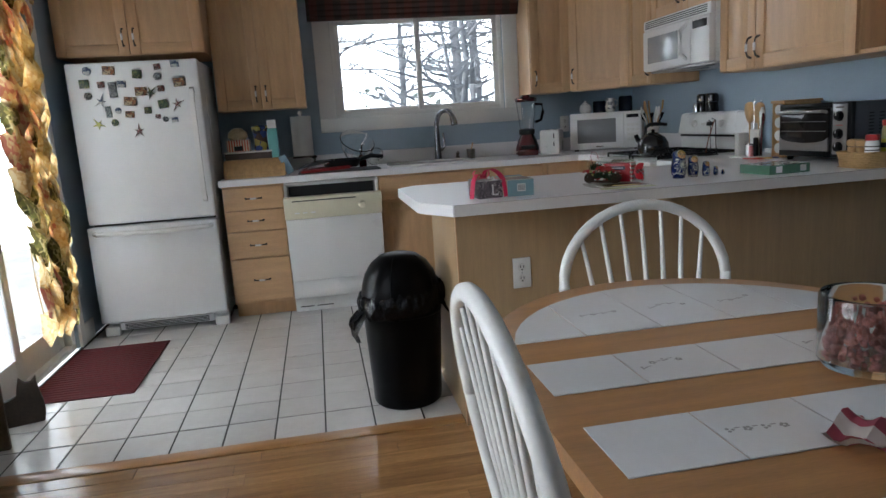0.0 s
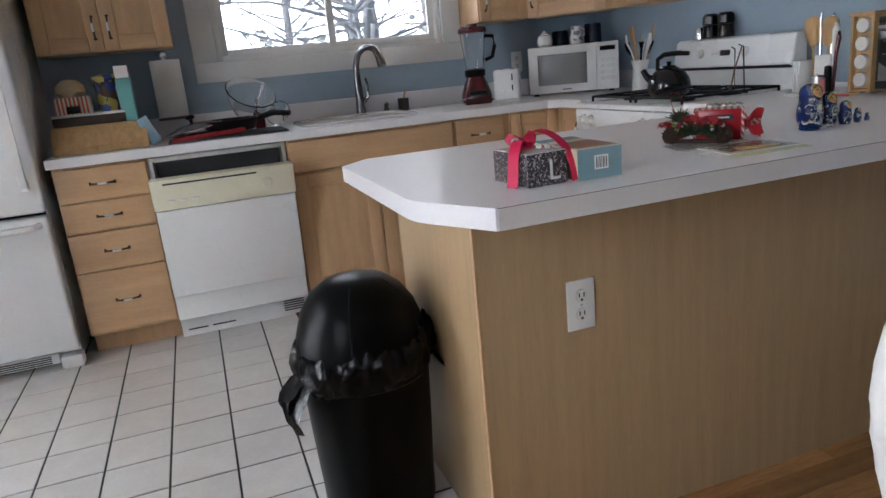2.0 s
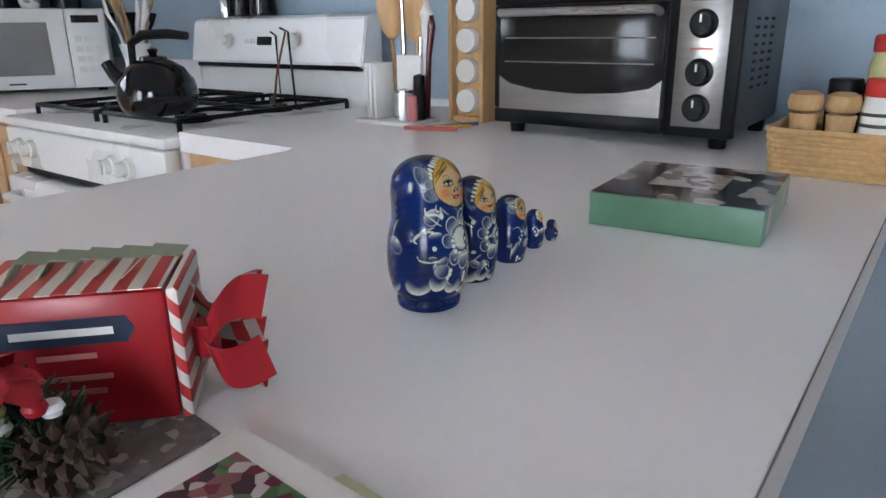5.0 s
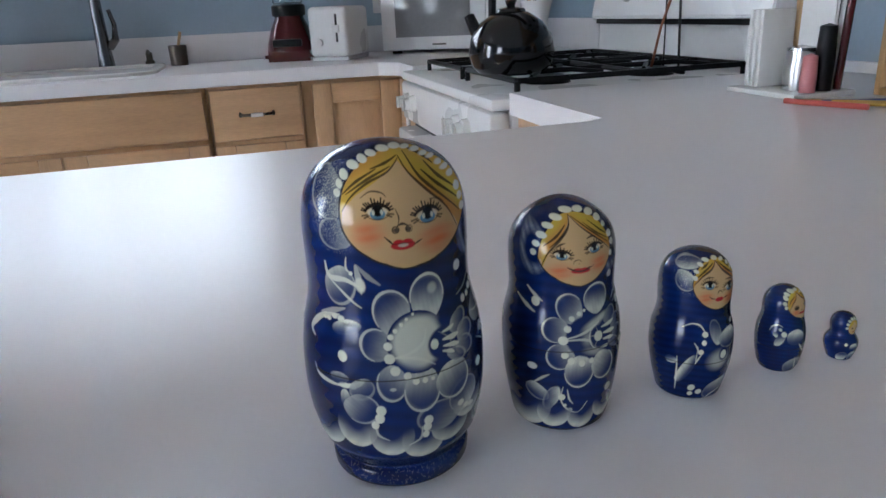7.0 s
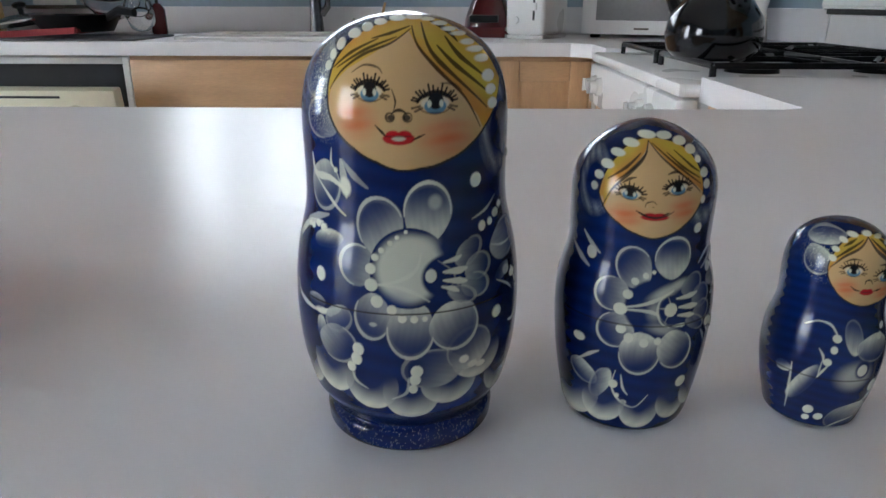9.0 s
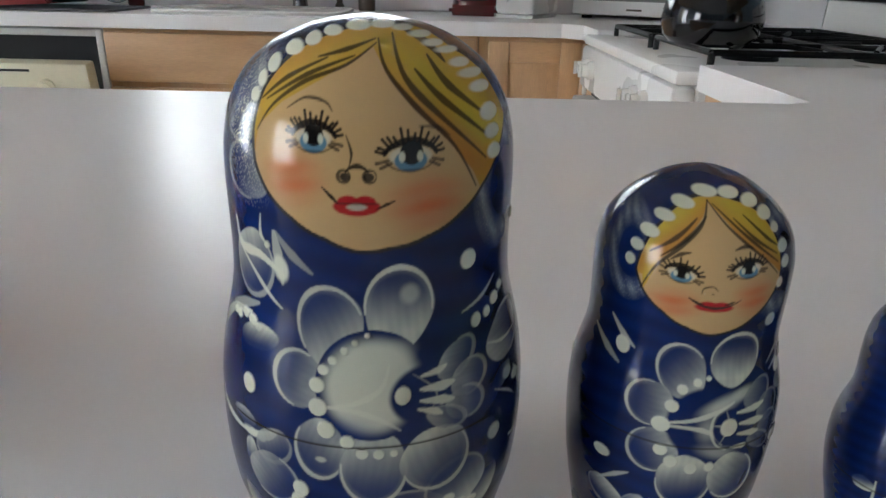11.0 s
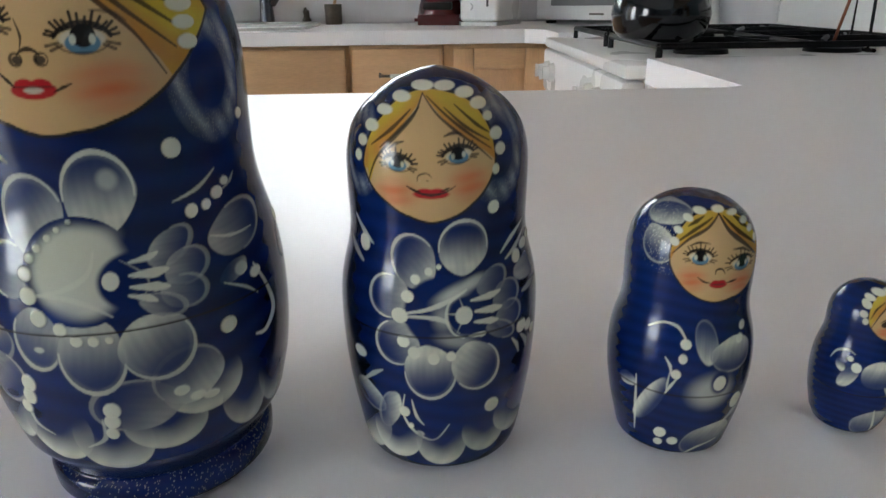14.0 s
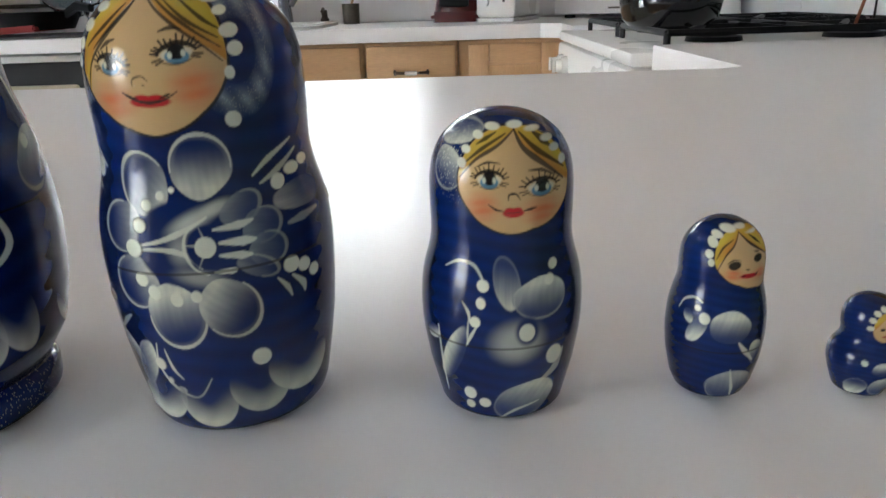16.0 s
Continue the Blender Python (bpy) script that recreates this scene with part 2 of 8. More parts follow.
setting("wall_south", box(XL - 0.14, YF - 0.14, 0, XR + 0.14, YF, ZC, bev=0), M_wall, "plain blue painted wall closing the dining room")
setting("ceiling", box(XL - 0.14, YF - 0.14, ZC, XR + 0.14, YB + 0.14, ZC + 0.1, bev=0), M_ceil, "plain white painted ceiling")
setting("baseboard_east", box(XR - 0.014, YF, 0.012, XR, 2.664, 0.110, bev=0.004), M_trim, "white painted baseboard")
setting("trim_shoe_east", box(XR - 0.03, YF, 0, XR - 0.0145, 2.664, 0.02, bev=0.006), M_oaktab, "oak shoe moulding along the baseboard")
setting("baseboard_west", box(XL, 4.52, 0.002, XL + 0.014, 4.70, 0.12, bev=0.004), M_trim, "white painted baseboard beside the fridge")

# ---- outside ----
M_out = glow("bright_overcast_distance", (0.90, 0.96, 1.0), 10.6, 0.8)
M_ground_out = mat("winter_ground", (0.42, 0.40, 0.36), 0.95, var=0.4, scale=2)
setting("ground", box(-40, -40, -0.6, 40, 40, -0.5, bev=0), M_ground_out, "pale winter ground outside the house")
setting("backdrop_north", box(-7, 13.0, -0.5, 9, 13.1, 8, bev=0), M_out, "bright hazy sky behind bare trees")
setting("backdrop_west", box(-6.1, -3, -0.5, -6.0, 9, 6, bev=0), glow("bright_garden_haze", (0.92, 0.96, 1.0), 17.5, 0.8), "bright hazy daylight outside the patio door")

# ---- floors ----
T = 0.2012
X0, Y0 = -0.094, 2.995
floor = setting("floor", box(XL, YF, -0.05, XR, YB, -0.0022, bev=0), M_grout, "dark grout bed below tiles and boards")
setting("threshold", box(XL, 2.70, -0.008, 0.060, 2.782, 0.004, bev=0.003), M_oaktab, "oak threshold strip between tiles and boards")

# ---- worktops ----
def slab(poly, name, label):
    top = thing(name, label, "countertop")
    part("surface", prism(poly, C - 0.040, C, 0.0008), M_lam, top)
    return top


pen = slab([(0.003, 2.405), (XR - 0.001, 2.425), (XR - 0.001, 3.648), (1.385, 3.648), (1.385, 3.298), (1.355, 3.283), (0.0, 3.283), (-0.09, 3.19), (-0.09, 2.61), (-0.084, 2.572), (-0.072, 2.545)],
           "peninsula_worktop", "pale grey laminate peninsula worktop with clipped corners")
# Front edge is the same laminate; a greyer strip carries its shade.
part("edge_shade_strip", prism([(0.008, 2.4036), (XR - 0.003, 2.4236), (XR - 0.003, 2.4246), (0.008, 2.4046)], C - 0.0398, C - 0.0016), mat("shaded_edge_laminate", (0.66, 0.62, 0.59), 0.4, plain=True, bump=0.02, bscale=900), pen, "laminate front edge with its shade in a beige-grey colour")
part("seam", prism([(0.006, 2.4040), (XR - 0.002, 2.4240), (XR - 0.002, 2.4250), (0.006, 2.4050)], C - 0.0015, C - 0.0003), M_lam_edge, pen, "thin dark laminate seam")
back_top = slab([(-1.055, 4.655), (1.33, 4.655), (1.385, 4.60), (1.385, 4.412), (XR - 0.001, 4.412), (XR - 0.001, YB - 0.001), (-1.055, YB - 0.001)],
                "back_worktop", "pale grey laminate worktop under the window")
part("backsplash", box(-1.055, YB - 0.02, C + 0.0005, XR - 0.022, YB - 0.001, C + 0.10, bev=0.003), M_lam, back_top)
part("backsplash", box(XR - 0.02, 4.412, C + 0.0005, XR - 0.001, YB - 0.002, C + 0.10, bev=0.003), M_lam, back_top)
part("backsplash", box(XR - 0.02, 3.0, C + 0.0005, XR - 0.001, 3.64, C + 0.02, bev=0.003), M_lam, pen)

# ---- peninsula base ----
base = thing("peninsula_cabinet", "maple veneer peninsula cabinet with a plain back panel", "cabinet")
part("back_panel", box(0.062, 2.668, 0.0, XR - 0.002, 2.69, C - 0.0435, bev=0.002), M_panel, base)
part("end_panel", box(0.062, 2.6905, 0.0, 0.082, 3.24, C - 0.0435, bev=0.002), M_panel, base)
part("corner_strip", box(0.0585, 2.6655, 0.0, 0.0625, 2.6795, C - 0.044, bev=0.001), M_cab, base)
part("front_panel", box(0.0825, 3.20, 0.1, 1.385, 3.235, C - 0.0435, bev=0.002), M_cabh, base)
part("return_panel", box(1.40, 3.2355, 0.1, 1.42, 3.645, C - 0.0435, bev=0.002), M_cab, base)


# ---- cabinets ----
def pull(length=0.1):
    """An antique bow pull with a pale centre, along z, standing off -y."""
    bm = tube([(0, 0, -length / 2), (0, -0.018, -length / 2 + 0.008), (0, -0.024, -length / 4), (0, -0.026, 0), (0, -0.024, length / 4), (0, -0.018, length / 2 - 0.008), (0, 0, length / 2)],
              [0.006, 0.0045, 0.004, 0.0055, 0.004, 0.0045, 0.006], 8)
    lathe([(0, -0.003), (0.008, -0.003), (0.008, 0.003), (0, 0.003)], 10, bm, (0, -0.002, length / 2))
    lathe([(0, -0.003), (0.008, -0.003), (0.008, 0.003), (0, 0.003)], 10, bm, (0, -0.002, -length / 2))
    return bm


def door_part(w, h, parent):
    """A door whose stiles, rails and raised field are pieces of its panel."""
    t, f = 0.02, min(0.062, w * 0.22)
    panel = part("door", box(0.002, -0.010, 0.002, w - 0.002, 0, h - 0.002, bev=0), M_cab, parent)
    for name, x0, z0, x1, z1, m in (("stile", 0, 0, f, h, M_cab), ("stile", w - f, 0, w, h, M_cab), ("rail", f, 0, w - f, f, M_cabh), ("rail", f, h - f, w - f, h, M_cabh)):
        part(name, box(x0, -t, z0, x1, -0.0101, z1, bev=0.004), m, panel)
    a, b = f + 0.008, f + 0.034
    bm = bmesh.new()
    va = [bm.verts.new((x, -0.0102, z)) for x, z in ((a, a), (w - a, a), (w - a, h - a), (a, h - a))]
    vc = [bm.verts.new((x, -t + 0.001, z)) for x, z in ((b, b), (w - b, b), (w - b, h - b), (b, h - b))]
    for n in range(4):
        bm.faces.new((va[n], va[(n + 1) % 4], vc[(n + 1) % 4], vc[n]))
    bm.faces.new(vc)
    part("raised_field", bm, M_cab, panel)
    return panel


def put_pull(parent, x, y, z, flat=False):
    p = part("handle", pull(), M_pewter, parent, "dark antique metal bow handle")
    p.matrix_basis = pose(x, y, z, 0, 90 if flat else 0, 0)
    g = part("grip", turn(lathe([(0, -0.02), (0.0062, -0.018), (0.0066, 0), (0.0062, 0.018), (0, 0.02)], 10), pose(0, -0.0258, 0)), M_ceramic, parent, "pale ceramic grip")
    g.matrix_basis = pose(x, y, z, 0, 90 if flat else 0, 0)


def cabinet(name, label, loc, rz, w, d, z0, z1, doors=(), drawers=(), toe=True):
    """Body behind the plane y=0, doors and drawers in front of it; doors: x0, x1, z0, z1, side of pull."""
    cab = thing(name, label, "cabinet", loc, rz)
    part("body", box(0, 0.0, z0, w, d, z1, bev=0.002), M_cab, cab)
    if toe:
        part("toe_kick", box(0.002, 0.075, 0, w - 0.002, d - 0.01, z0 - 0.0005, bev=0), M_cab, cab)
    for x0, x1, a, b, side in doors:
        dr = door_part(x1 - x0, b - a, cab)
        dr.matrix_basis = pose(x0, -0.001, a)
        if side:
            hx = x1 - x0 - 0.03 if side[0] == "r" else 0.03
            put_pull(dr, hx, -0.021, 0.1 if side[1] == "b" else b - a - 0.1)
    for x0, x1, a, b, has in drawers:
        dr = part("drawer_front", box(0, -0.02, 0, x1 - x0, 0, b - a, bev=0.006), M_cabh, cab)
        dr.matrix_basis = pose(x0, -0.001, a)
        if has:
            put_pull(dr, (x1 - x0) / 2, -0.021, (b - a) / 2, True)
    return cab


FY = 4.70
cabinet("drawer_cabinet", "pale maple base cabinet with four drawers", (-1.045, FY, 0), 0, 0.385, 0.58, 0.1, C - 0.044,
        drawers=[(0.006, 0.378, 0.725 - 0.005, 0.862, 1), (0.006, 0.378, 0.582, 0.713, 1), (0.006, 0.378, 0.405, 0.575, 1), (0.006, 0.378, 0.118, 0.398, 1)])
cabinet("sink_cabinet", "pale maple sink cabinet with two raised-panel doors", (-0.045, FY, 0), 0, 0.845, 0.58, 0.1, C - 0.044,
        doors=[(0.006, 0.416, 0.125, 0.70, "rt"), (0.424, 0.836, 0.125, 0.70, "lt")], drawers=[(0.006, 0.836, 0.715, 0.862, 0)])
cabinet("base_cabinet", "pale maple base cabinet with drawer over door", (0.802, FY, 0), 0, 0.285, 0.58, 0.1, C - 0.044,
        doors=[(0.006, 0.278, 0.125, 0.69, "rt")], drawers=[(0.006, 0.278, 0.705, 0.862, 1)])
cabinet("corner_cabinet", "pale maple blind corner cabinet door", (1.089, FY, 0), 0, 0.33, 0.58, 0.1, C - 0.044,
        doors=[(0.03, 0.31, 0.125, 0.86, "")])
cabinet("narrow_cabinet", "narrow pale maple base cabinet beside the range", (1.42, FY - 0.002, 0), -90, 0.28, 0.6, 0.1, C - 0.044,
        doors=[(0.02, 0.272, 0.125, 0.86, "rt")])
UT = 2.13
cabinet("wall_cabinet", "pale maple wall cabinet with two raised-panel doors", (-1.045, 5.0, 0), 0, 0.58, 0.298, 1.35, UT,
        doors=[(0.004, 0.288, 1.354, UT - 0.004, "rb"), (0.292, 0.576, 1.354, UT - 0.004, "lb")], toe=False)
cabinet("fridge_cabinet", "pale maple cabinet over the refrigerator", (-1.90, 4.74, 0), 0, 0.85, 0.558, 1.71, UT,
        doors=[(0.004, 0.421, 1.714, UT - 0.004, "rb"), (0.425, 0.846, 1.714, UT - 0.004, "lb")], toe=False)
cabinet("wall_cabinet", "narrow pale maple wall cabinet beside the window", (1.12, 5.0, 0), 0, 0.298, 0.298, 1.35, UT,
        doors=[(0.004, 0.294, 1.354, UT - 0.004, "lb")], toe=False)
ang = math.degrees(math.atan2(4.68 - 5.0, 1.73 - 1.42))
cornw = math.hypot(0.31, 0.32)
cabinet("corner_wall_cabinet", "pale maple diagonal corner wall cabinet", (1.421, 4.998, 0), ang, cornw, 0.2, 1.35, UT,
        doors=[(0.004, cornw - 0.004, 1.354, UT - 0.004, "lb")], toe=False)
cabinet("wall_cabinet", "pale maple wall cabinet beside the hood microwave", (1.731, 4.675, 0), -90, 0.34, 0.315, 1.35, UT,
        doors=[(0.004, 0.336, 1.354, UT - 0.004, "rb")], toe=False)
cabinet("hood_cabinet", "short pale maple cabinet over the hood microwave", (1.731, 4.333, 0), -90, 0.752, 0.315, 1.73, UT,
        doors=[(0.004, 0.374, 1.734, UT - 0.004, "rb"), (0.378, 0.748, 1.734, UT - 0.004, "lb")], toe=False)
cabinet("wall_cabinet", "wide pale maple wall cabinet over the peninsula end", (1.731, 3.578, 0), -90, 0.945, 0.315, 1.35, UT,
        doors=[(0.004, 0.30, 1.354, UT - 0.004, "rb"), (0.304, 0.941, 1.354, UT - 0.004, "lb")], toe=False)
sh = thing("end_shelf", "open maple end shelf on the wall", "shelf", (1.731, 2.632, 0), -90)
part("back_board", box(0, 0.295, 1.35, 0.3, 0.313, UT, bev=0.002), M_cab, sh)
for a, z in enumerate((1.35, 1.72, UT - 0.02)):
    part("board", box(0, 0.0, z, 0.3, 0.2945, z + 0.02, bev=0.003), M_cab, sh)
part("side_board", box(0.282, 0.002, 1.3705, 0.3, 0.294, 1.7195, bev=0.002), M_cab, sh)

# ---- fridge ----
fr = thing("refrigerator", "white bottom-freezer refrigerator covered in magnets", "refrigerator", (-1.835, 4.62, 0))
part("body", box(0.005, 0.075, 0.03, 0.745, 0.655, 1.66, bev=0.006), M_fridge, fr)
ud = part("upper_door", box(0, 0, 0.705, 0.75, 0.068, 1.665, bev=0.014, seg=4), M_fridge, fr)
fd = part("freezer_drawer", box(-0.012, -0.012, 0.085, 0.752, 0.068, 0.690, bev=0.014, seg=4), M_fridge, fr)
part("gasket", box(0.012, 0.0685, 0.09, 0.738, 0.0745, 1.65, bev=0), M_dark, fr)
grip = [(0.003, 0.80), (-0.03, 0.815), (-0.042, 0.9), (-0.047, 1.15), (-0.042, 1.4), (-0.03, 1.485), (0.003, 1.50), (0.003, 1.46), (-0.02, 1.45), (-0.03, 1.39), (-0.034, 1.15), (-0.03, 0.91), (-0.02, 0.85), (0.003, 0.84)]
part("handle", turn(prism(grip[::-1], 0.685, 0.714, 0.003), Matrix(((0, 0, 1, 0), (1, 0, 0, 0), (0, 1, 0, 0), (0, 0, 0, 1)))), M_app, ud, "white curved door handle")
part("handle", turn(tube([(0.03, -0.008, 0.655), (0.05, -0.034, 0.652), (0.37, -0.042, 0.645), (0.70, -0.034, 0.652), (0.72, -0.008, 0.655)], 0.015, 10), pose(0, -0.004, 0)), M_app, fd, "white drawer grip rail")
kick = part("kick_grille", box(0.09, 0.012, 0.03, 0.66, 0.06, 0.078, bev=0.004), M_app, fr)
for i in range(4):
    part("slat", box(0.12, 0.009, 0.036 + i * 0.0095, 0.63, 0.0118, 0.041 + i * 0.0095, bev=0), M_dark, kick, "dark grille slot")
for x in (0.0, 0.665):
    part("foot", box(x, -0.004, 0.0, x + 0.09, 0.07, 0.06, bev=0.01), M_app, fr)

# ---- dishwasher ----
dw = thing("dishwasher", "white dishwasher with its door slightly ajar", "dishwasher", (-0.66, 4.70, 0))
tub = bmesh.new()
for a in ((0, 0, 0.13, 0.02, 0.56, 0.865), (0.59, 0, 0.13, 0.61, 0.56, 0.865), (0.02, 0, 0.845, 0.59, 0.56, 0.865), (0.02, 0.54, 0.13, 0.59, 0.56, 0.845), (0.02, 0, 0.13, 0.59, 0.54, 0.15)):
    bx(tub, *a, bev=0.002)
part("tub", tub, M_app, dw)
# Shade behind the ajar door, made as a near-black block inside the tub.
part("tub_shade_block", box(0.03, 0.03, 0.2, 0.58, 0.535, 0.842, bev=0), M_dark, dw, "dark block standing in for the shade inside the tub")
door = part("door", box(0, -0.045, 0, 0.612, 0, 0.42, bev=0.006), M_app, dw)
door.matrix_basis = pose(-0.001, -0.006, 0.23, 8, 0, 0)
panel = part("control_panel", box(-0.004, -0.055, 0.422, 0.617, 0.0, 0.562, bev=0.008), M_bisque, door, "yellowed bisque control panel")
part("latch_bar", box(0.05, -0.0575, 0.538, 0.45, -0.0545, 0.545, bev=0.001), M_dark, panel, "dark latch slot")
part("dial", turn(lathe([(0, 0), (0.026, 0), (0.026, 0.006), (0.02, 0.009), (0.018, 0.02), (0, 0.021)], 24), pose(0.49, -0.055, 0.492, 90, 0, 0)), M_bisque, panel, "bisque timer dial")
for i in range(3):
    part("button", box(0.06 + i * 0.05, -0.0585, 0.46, 0.09 + i * 0.05, -0.0545, 0.469, bev=0.001), M_app, panel)
low = part("lower_panel", box(0, -0.03, 0.105, 0.61, 0, 0.222, bev=0.004), M_app, dw)
toe = part("toe_panel", box(0, 0.03, 0.0, 0.61, 0.05, 0.1, bev=0.003), M_app, dw)
for i in range(5):
    part("vent_slot", box(0.49, 0.027, 0.03 + i * 0.012, 0.59, 0.0299, 0.035 + i * 0.012, bev=0), M_dark, toe, "dark vent slot")
part("vent_slot", box(0.03, 0.027, 0.03, 0.12, 0.0299, 0.036, bev=0), M_dark, toe, "dark vent slot")
part("vent_slot", box(0.14, 0.027, 0.03, 0.25, 0.0299, 0.036, bev=0), M_dark, toe, "dark vent slot")

# ---- range ----
rg = thing("gas_range", "white freestanding gas range with black grates", "stove", (1.36, 4.408, -0.016), -90)
RW = 0.757
part("body", box(0, 0.03, 0.02, RW, 0.66, 0.895, bev=0.003), M_app, rg)
ctop = part("cooktop", box(-0.001, -0.01, 0.8955, RW + 0.001, 0.60, C + 0.006, bev=0.008), M_app, rg)
kp = part("knob_panel", box(0.002, -0.012, 0.79, RW - 0.002, 0.029, 0.893, bev=0.008), M_app, rg)
for x in (0.085, 0.15, 0.55, 0.615):
    k = part("knob", turn(lathe([(0, 0), (0.023, 0), (0.021, 0.012), (0.017, 0.014), (0.015, 0.028), (0, 0.029)], 24), pose(x, -0.012, 0.845, 90, 0, 0)), M_ceramic, kp, "cream control knob")
    part("pointer", box(x - 0.004, -0.047, 0.829, x + 0.004, -0.0405, 0.861, bev=0.001), M_ceramic, k)
od = part("oven_door", box(0.004, -0.03, 0.2, RW - 0.004, 0.028, 0.765, bev=0.008), M_app, rg)
part("window", box(0.12, -0.033, 0.36, RW - 0.12, -0.0302, 0.62, bev=0.001), M_black, od, "black oven window")
part("handle", tube([(0.06, -0.028, 0.72), (0.07, -0.065, 0.72), (RW - 0.07, -0.065, 0.72), (RW - 0.06, -0.028, 0.72)], 0.012, 10), M_app, od)
part("drawer", box(0.004, -0.025, 0.05, RW - 0.004, 0.028, 0.19, bev=0.008), M_app, rg)
part("gap_strip", box(0.01, 0.02, 0.766, RW - 0.01, 0.029, 0.788, bev=0), M_dark, rg, "dark vent gap over the oven door")
bgm = bmesh.new()
prof = [(0.60, 0.9), (0.605, 1.02), (0.575, 1.035), (0.60, 1.155), (0.625, 1.165), (0.66, 1.165), (0.66, 0.9)]
lo = [bgm.verts.new((0.0, y, z)) for y, z in prof]
hi = [bgm.verts.new((RW, y, z)) for y, z in prof]
bgm.faces.new(lo)
bgm.faces.new(hi[::-1])
for i in range(len(prof)):
    bgm.faces.new((lo[i], lo[(i + 1) % len(prof)], hi[(i + 1) % len(prof)], hi[i]))
bmesh.ops.bevel(bgm, geom=bgm.edges[:], offset=0.004, segments=2, affect="EDGES")
bg = part("backguard", bgm, M_app, rg)
part("vent_strip", box(0.02, 0.583, 1.018, RW - 0.02, 0.612, 1.033, bev=0.002), M_black, bg, "black vent strip")
tiltm = pose(0, 0.5855, 1.095, -11.5, 0, 0)
part("display", turn(box(0.33, -0.004, -0.012, 0.39, 0.004, 0.012, bev=0.001), tiltm), M_black, bg, "dark clock display")
for x in (0.20, 0.49):
    part("dial", turn(lathe([(0, 0), (0.022, 0), (0.02, 0.014), (0.012, 0.016), (0.01, 0.024), (0, 0.025)], 24), tiltm @ pose(x, -0.003, 0.0, 90, 0, 0)), M_ceramic, bg)
for i in range(3):
    part("button", turn(box(0.27 + i * 0.017, -0.003, -0.006, 0.282 + i * 0.017, 0.003, 0.006, bev=0.001), tiltm), M_ceramic, bg)
for gx in (0.05, 0.40):
    gm = bmesh.new()
    z0 = C + 0.03
    for y in (0.06, 0.32, 0.56):
        tube([(gx, y, z0), (gx + 0.31, y, z0)], 0.006, 6, gm)
    for x in (gx, gx + 0.155, gx + 0.31):
        tube([(x, 0.06, z0), (x, 0.56, z0)], 0.006, 6, gm)
    for x in (gx, gx + 0.31):
        for y in (0.06, 0.56):
            tube([(x, y, z0), (x, y, C + 0.006)], 0.006, 6, gm)
    for cy in (0.19, 0.44):
        for a in range(4):
            dx, dy = math.cos(a * math.pi / 2 + 0.785), math.sin(a * math.pi / 2 + 0.785)
            tube([(gx + 0.155 + 0.045 * dx, cy + 0.045 * dy, z0 + 0.004), (gx + 0.155 + 0.14 * dx, cy + 0.11 * dy, z0)], 0.005, 6, gm)
    part("grate", gm, M_black, ctop, "black cast iron grate")
    for cy in (0.19, 0.44):
        part("burner", lathe([(0, C + 0.006), (0.05, C + 0.006), (0.048, C + 0.014), (0.038, C + 0.016), (0.036, C + 0.022), (0, C + 0.023)], 24, None, (gx + 0.155, cy, 0)), M_black, ctop, "black burner cap")

# ---- hood microwave ----
om = thing("hood_microwave", "white over-the-range microwave with glass door", "microwave", (1.665, 4.333, 1.42), -90)
part("body", box(0, 0.03, 0, 0.752, 0.38, 0.305, bev=0.004), M_app, om)
odr = part("door", box(0.0, -0.012, 0.0, 0.56, 0.029, 0.245, bev=0.012), M_app, om)
part("window", box(0.07, -0.0145, 0.045, 0.43, -0.0122, 0.20, bev=0.001), mat("smoked_door_glass", (0.35, 0.36, 0.37), 0.12, var=0.1), odr, "grey screened door glass")
part("handle", tube([(0.52, -0.012, 0.03), (0.52, -0.045, 0.06), (0.52, -0.045, 0.19), (0.52, -0.012, 0.22)], 0.012, 10), M_app, odr)
cp = part("control_panel", box(0.562, -0.012, 0.0, 0.752, 0.029, 0.245, bev=0.008), M_app, om)
part("display", box(0.59, -0.0145, 0.185, 0.73, -0.0122, 0.225, bev=0.001), M_black, cp, "dark display")
vent = part("vent_grille", box(0.0, -0.005, 0.247, 0.752, 0.029, 0.305, bev=0.006), M_app, om)
for i in range(4):
    part("vent_slot", box(0.03, -0.0075, 0.257 + 0.011 * i, 0.722, -0.0052, 0.262 + 0.011 * i, bev=0), M_dark, vent, "dark vent slot")
part("underside", box(0.02, 0.035, -0.012, 0.732, 0.37, -0.0005, bev=0.003), M_steel, om, "grey underside with light and filters")

# ---- dining table ----
TX, TY, TZ = 0.317, 1.092, 0.75
def oval(hx, ry, straight, n=28):
    pts = []
    for i in range(n + 1):
        a = math.pi * i / n
        pts.append((TX + hx * math.cos(a), TY + straight + ry * math.sin(a)))
    for i in range(n + 1):
        a = math.pi + math.pi * i / n
        pts.append((TX + hx * math.cos(a), TY - straight + ry * math.sin(a)))
    return pts


